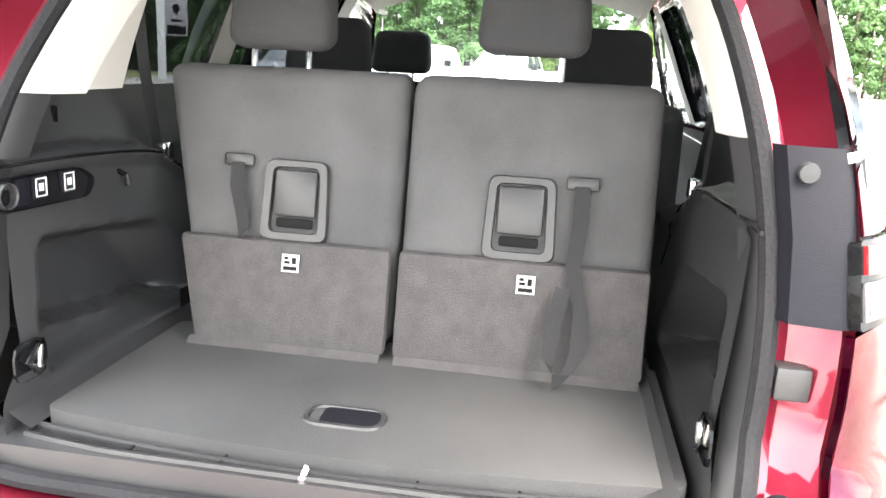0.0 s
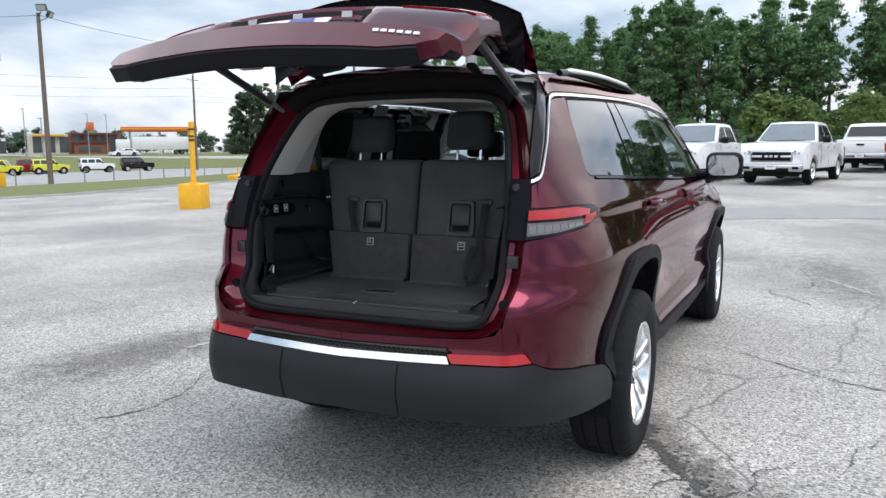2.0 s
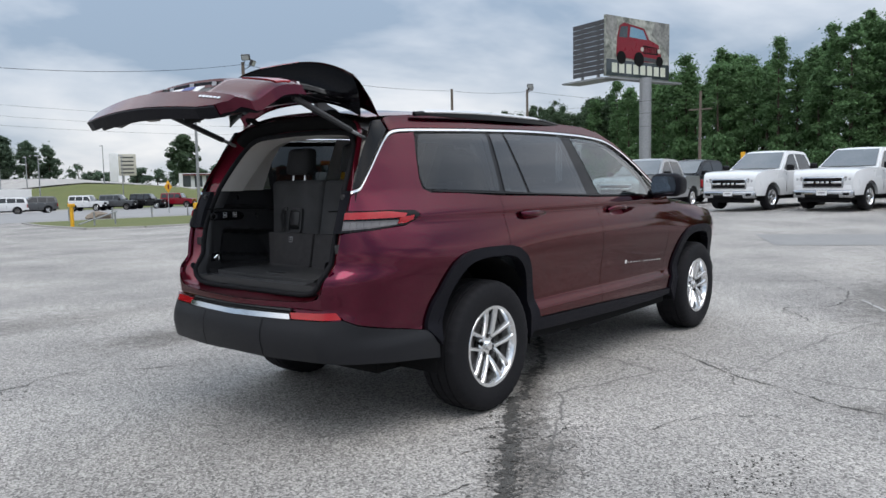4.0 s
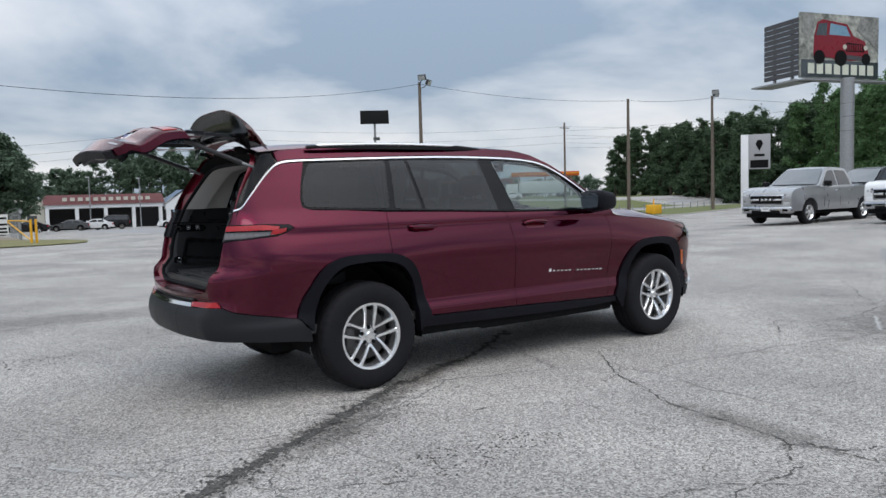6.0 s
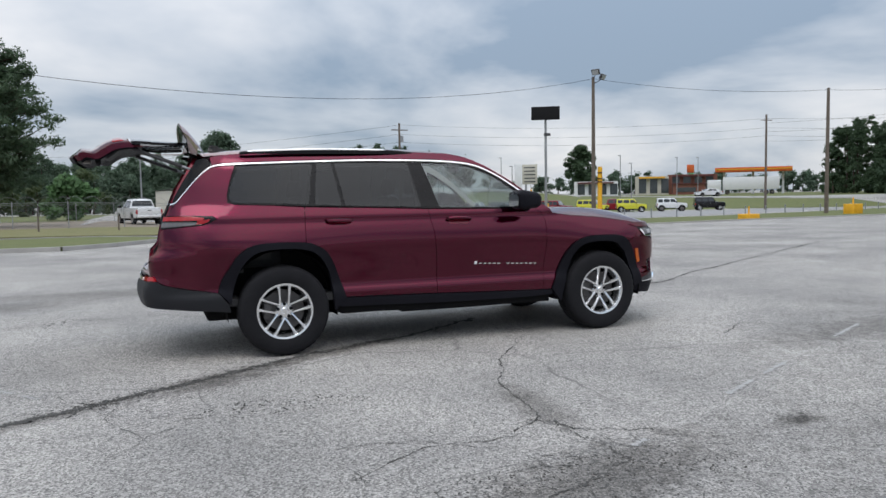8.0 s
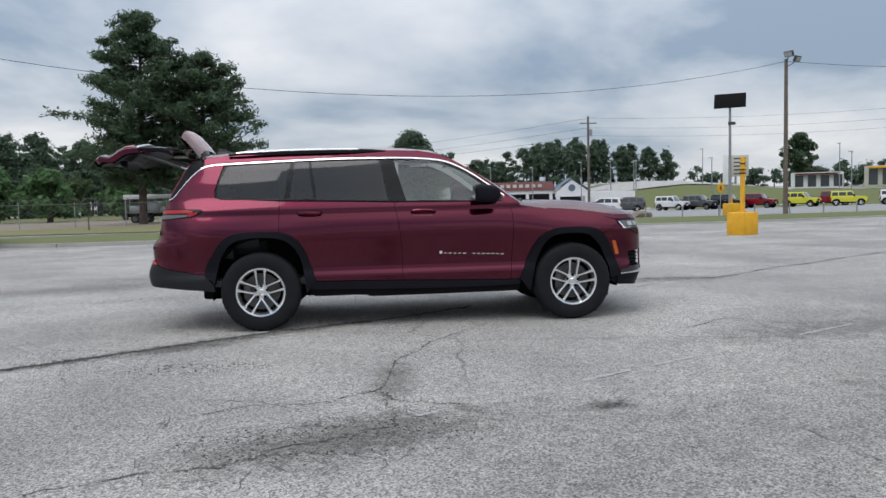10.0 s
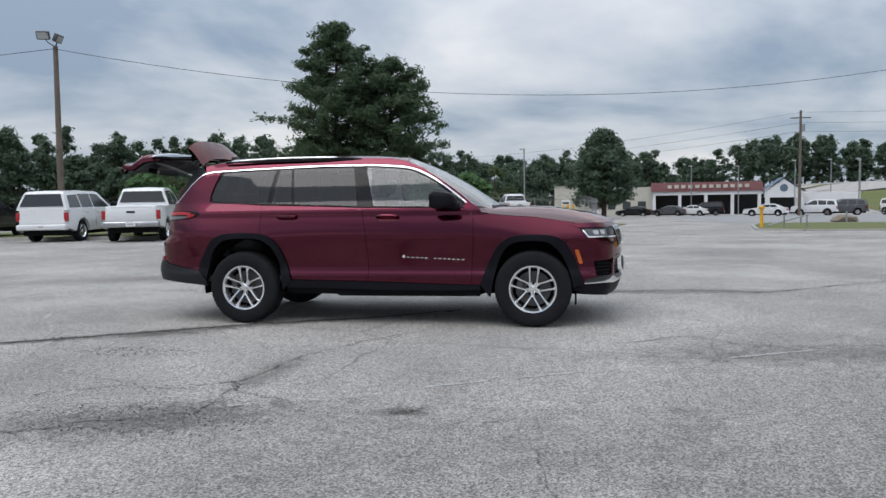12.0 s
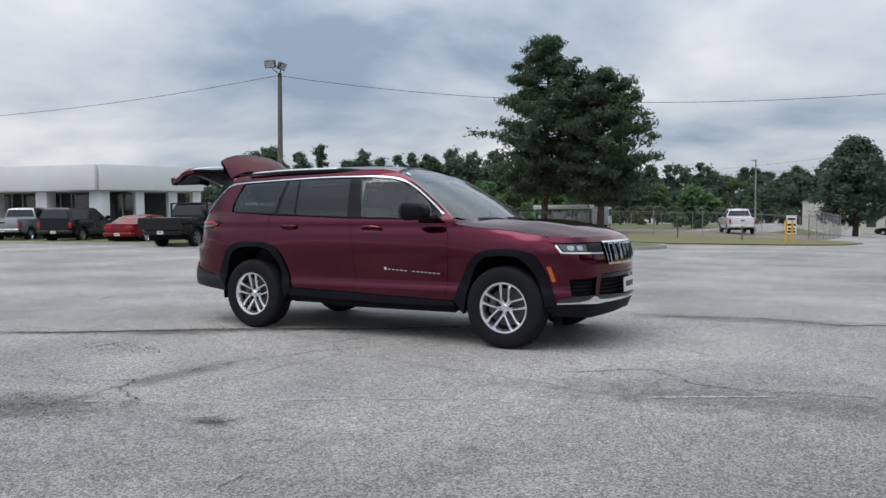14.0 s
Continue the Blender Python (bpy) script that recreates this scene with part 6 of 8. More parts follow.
# ---------------------------------------------------------------- other vehicles
def solid(profile, width, step=(.5, .25)):
    """A body: a side outline (x, z) with both flanks at +-width(z, x) and a skin joining them."""
    bm = bmesh.new()
    for s in (1, -1):
        g = flat_grid(profile, step)
        vm = {}
        for v in g.verts:
            vm[v] = bm.verts.new((v.co.x, s * -width(v.co.x, v.co.y), v.co.y))
        for f in g.faces:
            q = [vm[v] for v in f.verts]
            bm.faces.new(q if s > 0 else q[::-1])
        if s > 0:
            edge = [(vm[e.verts[0]].co.copy(), vm[e.verts[1]].co.copy()) for e in g.edges if e.is_boundary]
        g.free()
    for a, b in edge:
        rows = []
        for p in (a, b):
            crown = .03 if p.z > .9 else 0
            rows.append([bm.verts.new((p.x, p.y * k, p.z + crown * (1 - k * k))) for k in (1, .6, 0, -.6, -1)])
        for i in range(4):
            bm.faces.new((rows[0][i], rows[0][i + 1], rows[1][i + 1], rows[1][i]))
    bmesh.ops.remove_doubles(bm, verts=bm.verts[:], dist=.001)
    bmesh.ops.recalc_face_normals(bm, faces=bm.faces[:])
    return bm


def arch(cx, r, z0, n=9):
    """Points of a wheel arch from front to back along the sill at z0."""
    a0 = math.asin(max(-1, min(1, (z0 - .40) / r)))
    return [(cx + r * math.cos(a), .40 + r * math.sin(a)) for a in np.linspace(a0, math.pi - a0, n)]


wheel_sets = {}


def far_wheel(parent, x, y, r, bright):
    key = (round(r, 2), bright)
    if key not in wheel_sets:
        bm = bmesh.new()
        add_lathe(bm, [(r * .62, -.12), (r * .75, -.13), (r * .94, -.12), (r, -.09), (r, .09), (r * .94, .12), (r * .62, .12)], 28)
        ty = part("tyre", bm, RUBBER)
        bm = bmesh.new()
        add_lathe(bm, [(r * .62, -.118), (r * .60, -.125), (r * .55, -.10), (r * .5, -.03)], 28)
        for k in range(6):
            a = math.pi * k / 3
            d, n = Vector((math.cos(a), 0, math.sin(a))), Vector((-math.sin(a), 0, math.cos(a)))
            q = [bm.verts.new(d * rr + n * w + Vector((0, -.10, 0))) for rr, w in ((.04, .03), (r * .6, .045), (r * .6, -.045), (.04, -.03))]
            bm.faces.new(q)
        add_lathe(bm, [(0, -.11), (r * .16, -.11), (r * .18, -.09)], 16)
        rm = part("rim", bm, SATIN if bright else STEEL)
        bm = bmesh.new()
        add_lathe(bm, [(0, -.02), (r * .6, -.02)], 20)
        bk = part("wheel_back", bm, DARK)
        wheel_sets[key] = (ty.data, rm.data, bk.data)
        for o in (ty, rm, bk):
            bpy.data.objects.remove(o)
    w = new("wheel")
    w.parent = parent
    w.matrix_local = pose(x, y, r, 0, 0, 0 if y < 0 else 180)
    for nm, me in zip(("tyre", "rim", "wheel_back"), wheel_sets[key]):
        o = new(nm, me)
        o.parent = w


KINDS = {
    "pickup": dict(L=5.90, W=2.06, axles=(-1.80, 1.87), r=.415,
                   body=[(-2.88, .62), (-2.93, .75), (-2.92, 1.26), (-2.88, 1.285), (-1.12, 1.285), (-1.08, 1.26), (1.10, 1.25), (1.30, 1.315), (2.1, 1.295), (2.55, 1.25), (2.74, 1.19), (2.82, 1.08), (2.85, .90), (2.84, .70), (2.78, .48)],
                   cab=[(-1.10, 1.22), (-1.07, 1.45), (-.98, 1.80), (-.93, 1.88), (-.82, 1.925), (-.2, 1.965), (.22, 1.955), (.38, 1.925), (.48, 1.86), (1.0, 1.46), (1.28, 1.27)],
                   panes=[[(-.95, 1.33), (-.93, 1.52), (-.84, 1.80), (-.76, 1.835), (-.12, 1.86), (-.12, 1.32)], [(-.03, 1.32), (-.03, 1.86), (.30, 1.835), (.42, 1.77), (.93, 1.37), (.92, 1.31)]], screen=((.46, 1.875), (1.14, 1.355)), back=((-1.08, 1.40), (-.985, 1.80)), sill=.48, bed=True),
    "suv": dict(L=5.1, W=2.0, axles=(-1.45, 1.50), r=.39,
                body=[(-2.45, .55), (-2.52, .70), (-2.50, 1.22), (1.05, 1.22), (1.25, 1.20), (2.15, 1.13), (2.42, 1.02), (2.50, .70), (2.42, .42)],
                cab=[(-2.50, 1.18), (-2.46, 1.40), (-2.32, 1.78), (-2.2, 1.86), (-1.0, 1.90), (.10, 1.88), (.32, 1.83), (.85, 1.42), (1.20, 1.19)],
                panes=[[(-2.25, 1.27), (-2.12, 1.72), (-1.42, 1.76), (-1.42, 1.27)], [(-1.34, 1.27), (-1.34, 1.77), (-.48, 1.79), (-.48, 1.27)], [(-.40, 1.27), (-.40, 1.79), (.12, 1.77), (.80, 1.33), (.78, 1.27)]], screen=((.34, 1.80), (.98, 1.31)), back=((-2.48, 1.30), (-2.34, 1.74)), sill=.40, bed=False),
    "jeep": dict(L=4.4, W=1.85, axles=(-1.45, 1.30), r=.41,
                 body=[(-2.05, .60), (-2.08, .75), (-2.06, 1.18), (.72, 1.18), (.80, 1.20), (1.85, 1.14), (1.98, 1.08), (2.0, .70), (1.95, .58)],
                 cab=[(-2.05, 1.15), (-2.02, 1.80), (-1.95, 1.86), (.20, 1.86), (.36, 1.82), (.74, 1.16)],
                 panes=[[(-1.92, 1.28), (-1.90, 1.72), (-1.25, 1.72), (-1.25, 1.28)], [(-1.15, 1.28), (-1.15, 1.74), (-.35, 1.74), (-.35, 1.28)], [(-.25, 1.28), (-.25, 1.74), (.25, 1.74), (.55, 1.28)]], screen=((.38, 1.78), (.68, 1.26)), back=((-2.05, 1.30), (-2.04, 1.70)), sill=.52, bed=False),
    "sedan": dict(L=4.9, W=1.88, axles=(-1.40, 1.45), r=.33,
                  body=[(-2.38, .45), (-2.45, .60), (-2.40, .98), (-1.75, 1.05), (.95, .98), (2.0, .86), (2.35, .74), (2.45, .55), (2.38, .32)],
                  cab=[(-1.95, 1.0), (-1.35, 1.32), (-1.0, 1.42), (-.3, 1.46), (.15, 1.42), (.55, 1.22), (1.05, .95)],
                  panes=[[(-1.35, 1.06), (-1.10, 1.34), (-.55, 1.38), (-.55, 1.06)], [(-.48, 1.06), (-.48, 1.38), (.05, 1.36), (.62, 1.06)]], screen=((.30, 1.36), (.85, 1.06)), back=((-1.80, 1.07), (-1.25, 1.35)), sill=.30, bed=False),
}
TRUCKCHROME = mat("truck_chrome", (.50, .51, .53), (.40, .41, .43), 4, 60, .14, metal=1.0, rvar=.04)
AUTO = {"white": mat("white_car_paint", (.74, .75, .76), (.66, .67, .68), 1.5, 300, .3, coat=.8), "black": mat("black_car_paint", (.007, .007, .008), (.010, .010, .011), 2, 300, .25, coat=.5, ior=1.25),
        "red": mat("red_car_paint", (.20, .003, .012), (.17, .0025, .010), 2, 300, .3, coat=.4, ior=1.3), "silver": mat("silver_car_paint", (.40, .41, .42), (.33, .34, .35), 2, 400, .3, metal=.6, coat=.6),
        "grey": mat("grey_car_paint", (.09, .095, .10), (.07, .075, .08), 2, 300, .3, metal=.3, coat=.7), "yellow": mat("lime_yellow_car_paint", (.62, .60, .03), (.54, .52, .03), 2, 300, .35, coat=.6),
        "maroon": mat("maroon_car_paint", (.032, .004, .006), (.025, .0035, .005), 2, 300, .3, coat=.5, ior=1.3), "blue": mat("blue_grey_car_paint", (.10, .14, .20), (.08, .11, .16), 2, 300, .3, coat=.8)}
BACKGLASS = mat("dark_car_glass", (.018, .021, .024), (.024, .027, .030), 2, 40, .04, coat=.35)
SCREENGLASS = mat("pale_screen_glass", (.10, .11, .115), (.14, .15, .155), 1.5, 20, .04, coat=1.0)


def swept(bm, fx, s):
    """Bend a lamp back round the corner of the nose and narrow its outer end."""
    for v in bm.verts:
        k = max(0, (abs(v.co.y) - .66) / .30)
        v.co.x -= .16 * k ** 2
        v.co.z = 1.0 + (v.co.z - 1.0) * (1 - .35 * k)


def vehicle(kind, colour, x, y, heading, label, group="", bright=True, name=""):
    K = KINDS[kind]
    top = new(name or {"pickup": "pickup_truck", "suv": "parked_suv", "jeep": "off_roader", "sedan": "sedan"}[kind])
    top.matrix_world = pose(x, y, gz(x, y), 0, 0, heading)
    tagged(top, label, {"pickup": "pickup truck", "suv": "car", "jeep": "car", "sedan": "car"}[kind], group)
    hw, paint, L = K["W"] / 2, AUTO[colour], K["L"] / 2
    a_r, a_f = K["axles"]
    rr = K["r"] + .10

    def wide(px, pz):
        w = hw - .03 * max(0, (pz - 1.0) / .3) - .05 * max(0, (.55 - pz) / .2)
        return w - .20 * max(0, (abs(px) - (L - .55)) / .55) ** 2.5

    belt = K["cab"][0][1]

    def narrow(px, pz):
        return hw - .07 - .26 * max(0, (pz - belt) / .75) ** 1.1

    prof = K["body"] + arch(a_f, rr, K["sill"]) + arch(a_r, rr, K["sill"])
    part("body", solid(prof, wide), paint, top, angle=40)
    part("cabin", solid(K["cab"], narrow), paint, top, angle=40)
    for s in (1, -1):
        for p in K["panes"]:
            bm = skin(flat_grid(p, .3), lambda u, z, o, s=s: Vector((u, -s * (narrow(u, z) + .006 + o), z)), .01, flip=s < 0)
            part("side_window", bm, BACKGLASS, top)
        part("mirror", box_bm(K["screen"][1][0] - .22, K["screen"][1][0] - .05, s * (hw + .02), s * (hw + .24), belt + .06, belt + .27, r=.03), GLOSSBLK if kind != "sedan" else paint, top)
        for ax in (a_r, a_f):
            far_wheel(top, ax, s * (hw - .15), K["r"], bright)
            well = part("wheel_arch", box_bm(ax - rr + .04, ax + rr - .04, s * (hw - .32), s * (hw - .28), .30, K["r"] * 2 + .12), DARK, top)
        hs = [p[0][0] + .18 for p in K["panes"][-2:]]
        for hx in hs:
            part("door_handle", box_bm(hx - .09, hx + .09, s * (hw - .02), s * (hw + .012), belt - .10, belt - .07, r=.008), CHROME if bright else paint, top)
        # lamps
        fx = max(p[0] for p in K["body"])
        rx = min(p[0] for p in K["body"])
        zt = belt - .28 if kind != "jeep" else belt - .22
        if kind == "pickup":
            bm = box_bm(fx - .34, fx - .002, s * .795 - .165, s * .795 + .165, .875, 1.055, r=.035)
            swept(bm, fx, s)
            hl = part("head_lamp", bm, GLOSSBLK, top, "dark head lamp housing")
            bm = box_bm(fx - .33, fx + .006, s * .795 - .150, s * .795 + .155, .890, 1.040, r=.03)
            swept(bm, fx, s)
            part("lamp_lens", bm, LAMPSILVER, hl)
            for dy in (-.055, .055):
                part("lamp_reflector", box_bm(fx - .05, fx + .010, s * .74 + dy - .035, s * .74 + dy + .035, .925, 1.005, r=.02), CLEARLENS, hl)
        else:
            part("head_lamp", box_bm(fx - .22, fx - .035, s * (hw - .52), s * (hw - .13), zt, zt + .15, r=.03), CLEARLENS, top)
        part("tail_lamp", box_bm(rx + .005, rx + .10, s * (hw - .20), s * (hw - .045), belt - .40, belt - .08, r=.015) if kind != "sedan" else box_bm(rx + .005, rx + .15, s * (hw - .55), s * (hw - .10), .72, .90, r=.02), TAILRED, top)
        for p in K["panes"]:
            xs = max(q[0] for q in p) + .04
            part("door_seam", skin(flat_grid([(xs - .008, K["sill"] + .12), (xs + .008, K["sill"] + .12), (xs + .008, belt - .01), (xs - .008, belt - .01)], .3), lambda u, z, o, s=s: Vector((u, -s * (wide(u, z) + .002 + o), z)), .002, flip=s < 0), DARK, top)
    part("underside", box_bm(rx + .2, fx - .2, -hw + .2, hw - .2, K["sill"] - .14, K["sill"] + .1), DARK, top)
    (x0, z0), (x1, z1) = K["screen"]
    wy0, wy1 = narrow(x0, z0) - .06, narrow(x1, z1) - .06
    part("windscreen", loft([[(x0 + .02 + .05 * (1 - k * k), k * wy0, z0 + .035) for k in (1, .5, 0, -.5, -1)], [(x1 + .03 + .08 * (1 - k * k), k * wy1, z1 + .02) for k in (1, .5, 0, -.5, -1)]]), SCREENGLASS, top)
    (x0, z0), (x1, z1) = K["back"]
    wy0, wy1 = narrow(x0, z0) - .09, narrow(x1, z1) - .09
    part("rear_window", loft([[(x0 - .018, k * wy0, z0 + .022) for k in (-1, 0, 1)], [(x1 - .018, k * wy1, z1 + .030) for k in (-1, 0, 1)]]), BACKGLASS, top)
    # grille, bumpers and plates
    gz0, gz1 = (belt - .34, belt - .13) if kind != "sedan" else (.50, .66)
    if kind == "pickup":
        sur = part("grille_surround", box_bm(fx - .12, fx + .014, -.66, .66, .655, 1.060, r=.07, seg=3), TRUCKCHROME if bright else paint, top, "bright grille surround")
        gr = part("grille", box_bm(fx - .06, fx + .022, -.61, .61, .695, 1.030, r=.06, seg=3), GLOSSBLK, sur, "black front grille")
        for zz in (.75, .79, .94, .98):
            part("grille_bar", box_bm(fx + .018, fx + .027, -.57, .57, zz - .006, zz + .006), DARK, gr)
        for y0, y1 in ((-.58, -.27), (.27, .58)):
            part("grille_bar", box_bm(fx + .02, fx + .034, y0, y1, .835, .895, r=.006), SATIN, gr)
        for y in (-.19, -.05, .10):
            part("badge_bar", box_bm(fx + .02, fx + .036, y, y + .10, .835, .895, r=.004), SATIN, gr)
        for s in (1, -1):
            part("fog_lamp", box_bm(fx + .03, fx + .056, s * .72 - .10, s * .72 + .10, .47, .56, r=.02), DARK, top)
    else:
        gr = part("grille", box_bm(fx - .10, fx + .012, -hw + .55, hw - .55, gz0, gz1, r=.03), GLOSSBLK, top, "black front grille")
        for k in range(3):
            zz = gz0 + .04 + (gz1 - gz0 - .08) * k / 2
            part("grille_bar", box_bm(fx + .008, fx + .022, -hw + .60, hw - .60, zz - .008, zz + .008), STEEL, gr)
    bump = TRUCKCHROME if kind == "pickup" and bright else (CLAD if kind == "jeep" else paint)
    drop = .11 if kind == "pickup" else 0
    part("front_bumper", box_bm(fx - .22, fx + .05, -hw + .10, hw - .10, K["sill"] + .02 - drop, K["sill"] + .27 - drop, r=.07, seg=3), bump, top)
    part("lower_intake", box_bm(fx + .02, fx + .056, -hw + .5, hw - .5, K["sill"] + .03 - drop, K["sill"] + .14 - drop, r=.02), DARK, top)
    if kind == "pickup":
        part("nose_filler", box_bm(fx - .30, fx + .002, -hw + .16, hw - .16, .42, .80, r=.05, seg=3), paint, top)
        part("air_dam", box_bm(fx - .20, fx - .06, -hw + .22, hw - .22, .25, .42, r=.03), DARK, top, "black air dam")
    part("rear_bumper", box_bm(rx - .10, rx + .16, -hw + .08, hw - .08, K["sill"] + .06, K["sill"] + .27, r=.05, seg=3), bump, top)
    for px, pz in ((fx + .056, K["sill"] + .10 - drop), (rx - .108, K["sill"] + .10)):
        pl = part("plate", box_bm(px - .004, px + .004, -.16, .16, pz, pz + .15), WHITE, top)
        part("plate_bar", box_bm(px - .006, px + .006, -.10, .10, pz + .06, pz + .10), LABELGREY, pl)
    if K["bed"]:
        part("bed_floor", box_bm(rx + .10, -.95, -hw + .16, hw - .16, 1.235, 1.262), DARK, top, "dark open load bed")
        part("tailgate", box_bm(rx - .012, rx + .02, -hw + .22, hw - .22, .78, 1.20, r=.01), paint, top)
        part("tailgate_handle", box_bm(rx - .03, rx - .005, -.14, .14, 1.05, 1.12, r=.01), GLOSSBLK, top)
    return top


row = "white pickups parked in a row"
vehicle("pickup", "white", 25.0, -1.3, 167, "white crew-cab pickup facing the lot, first of the row", row)
vehicle("pickup", "white", 24.9, 1.75, 168, "white crew-cab pickup parked between two others", row)
vehicle("pickup", "white", 24.7, 4.6, 169, "white crew-cab pickup at the end of the row", row)
vehicle("pickup", "white", 34.0, -4.2, -12, "white pickup parked with its tail to the lot")
vehicle("pickup", "white", 41.0, -5.6, -12, "white pickup parked further back")
vehicle("pickup", "red", 28.2, -6.1, 0, "bright red pickup parked with its tail to the lot")
vehicle("pickup", "silver", 24.6, 9.1, 179, "silver crew-cab pickup parked across the lot")
vehicle("pickup", "black", 30.5, 9.6, 168, "black pickup parked behind the others")
vehicle("suv", "black", 33.5, 2.6, 168, "black SUV parked behind the pickups")
vehicle("pickup", "white", -12.9, 18.6, 109, "older white pickup parked with its tail to the lot", bright=True)
vehicle("suv", "white", -16.0, 18.5, 99, "white full-size SUV with a dark rear window", bright=True)
vehicle("pickup", "black", -21.0, 18.8, 101, "black pickup with a black flat bed", bright=False)
vehicle("sedan", "red", -27.2, 21.0, 104, "bright red sedan parked beside the flat-bed truck")
vehicle("suv", "black", -32.5, 20.9, 112, "black SUV parked before the white building", bright=False)
vehicle("pickup", "silver", -37.3, 21.0, 119, "silver pickup parked before the white building")
vehicle("pickup", "white", -2.1, 57.4, 106, "white pickup parked inside the wire fence", bright=False)
FAR = [("jeep", "black", 72.4, 79.7), ("jeep", "white", 66.8, 80.8), ("jeep", "yellow", 61.0, 82.0), ("pickup", "red", 62.5, 88.5), ("jeep", "yellow", 55.5, 83.1), ("jeep", "red", 50.4, 84.1), ("jeep", "black", 46.7, 84.9), ("jeep", "grey", 43.2, 85.6),
       ("jeep", "white", 39.8, 86.2)]
for i, (k, c, x, y) in enumerate(FAR):
    vehicle(k, c, x, y, -30 if x > 58 else -52, {"yellow": "lime yellow", "grey": "dark grey"}.get(c, c) + " " + {"jeep": "boxy off-roader", "suv": "SUV", "pickup": "pickup"}[k] + " in the row across the lane", "cars for sale across the lane", bright=i % 2 == 0)
SHOPROW = [("sedan", "black", 11.2, 103.4), ("sedan", "grey", 16.0, 103.0), ("sedan", "white", 19.0, 102.6), ("suv", "black", 20.8, 102.4), ("sedan", "white", 25.3, 87.0), ("suv", "white", 31.0, 88.0), ("suv", "grey", 33.9, 87.4), ("sedan", "white", 96, 108)]
for i, (k, c, x, y) in enumerate(SHOPROW):
    vehicle(k, c, x, y, 168 - 6 * (i % 3), {"grey": "dark grey"}.get(c, c) + " " + {"suv": "SUV", "sedan": "sedan"}[k] + (" parked before the long shop" if i < 4 else " in the second row across the lane"), "cars for sale further off", bright=i % 2 == 0)
# flat bed and rack on the black truck
fb = new("flat_bed")
fb.matrix_world = pose(-21.0, 18.8, gz(-21.0, 18.8), 0, 0, 101)
tagged(fb, "black steel flat bed with a rack on the black truck", "truck bed")
part("bed_deck", box_bm(-3.05, -.88, -1.12, 1.12, 1.0, 1.30, r=.02), AUTO["black"], fb)
for y in (-.95, 0, .95):
    part("rack_post", box_bm(-.98, -.92, y - .04, y + .04, 1.30, 1.98), AUTO["black"], fb)
for z in (1.94, 1.62):
    part("rack_bar", box_bm(-.99, -.91, -1.0, 1.0, z - .04, z + .04, r=.01), AUTO["black"], fb)
part("rack_panel", box_bm(-.97, -.93, -.95, .95, 1.30, 1.60), AUTO["black"], fb)
part("bed_tail", box_bm(-3.09, -3.04, -1.1, 1.1, .78, 1.25), AUTO["black"], fb)

# ---------------------------------------------------------------- poles, wires, lamps
def pole(name, x, y, top_z, r0, r1, material, label, category="pole", lean=(0, 0)):
    z0 = gz(x, y)
    bm = bmesh.new()
    add_tube(bm, [(0, 0, -.3), (lean[0] * .5, lean[1] * .5, (top_z - z0) * .5), (lean[0], lean[1], top_z - z0)], [r0, (r0 + r1) / 2, r1], 12)
    ob = part("shaft", bm, material)
    top = new(name)
    top.matrix_world = pose(x, y, z0)
    ob.parent = top
    tagged(top, label, category)
    return top


LAMPHEAD = mat("lamp_housing", (.06, .06, .065), (.09, .09, .095), 6, 60, .5, metal=.4)


def flood(parent, x, y, z, yaw, tilt):
    hd = part("lamp_head", box_bm(-.30, .30, -.10, .10, -.20, .20, r=.03), LAMPHEAD, parent, "dark floodlight head", pose_m=pose(x, y, z, tilt, 0, yaw))
    part("lamp_glass", box_bm(-.25, .25, -.108, -.098, -.16, .16), CLEARLENS, hd)
    part("lamp_bracket", tube_bm([(x, y, z - .05), (x * .5, y * .5, z - .35), (0, 0, z - .5)], .03, 6), LAMPHEAD, parent)


for x, y, tz, yaws in ((29.16, 40.84, 9.7, ((-150, .0, 0), (-60, .9, -.3))), (-21.65, 25.19, 9.0, ((-70, -.55, .2), (10, .45, 0))), (59.9, 37.46, 10.0, ((-150, .0, 0), (-100, .5, -.2)))):
    p = pole("floodlight_pole", x, y, tz, .17, .11, WOODPOLE, "weathered wooden pole with two dark floodlights", "light pole", lean=(.05, .1))
    h = tz - gz(x, y)
    for yaw, dx, dz in yaws:
        flood(p, dx * .8 if abs(dx) > .1 else .05, -.25 if abs(dx) < .1 else -.1, h + .30 + dz, yaw + 90, 25)
p = pole("solar_lamp_post", 25.25, 40.88, 6.75, .11, .08, GALV, "grey post with a tilted solar panel", "solar lamp")
part("solar_panel", box_bm(-1.0, 1.0, -.55, .55, -.03, .03, r=.01), DARK, p, "black solar panel", pose_m=pose(0, 0, 6.75 - gz(25.25, 40.88) + .25, 62, 0, -30))
part("panel_lamp", box_bm(-.1, .35, -.1, .1, 6.1, 6.3, r=.02), LAMPHEAD, p)
pole("utility_pole", 48.2, 37.6, 9.1, .16, .11, WOODPOLE, "bare weathered utility pole")
p = pole("utility_pole", 28.9, 86.5, 10.6, .18, .13, WOODPOLE, "weathered utility pole with a cross arm")
part("cross_arm", box_bm(-1.1, 1.1, -.06, .06, 11.3, 11.42), WOODPOLE, p)
part("transformer", tube_bm([(.25, -.2, 9.8), (.25, -.2, 10.6)], .2, 10), GALV, p)
p = pole("utility_pole", 72.8, 69.6, 10.9, .16, .12, WOODPOLE, "weathered utility pole with fittings")
part("cross_arm", box_bm(-.9, .9, -.06, .06, 11.4, 11.5), WOODPOLE, p)
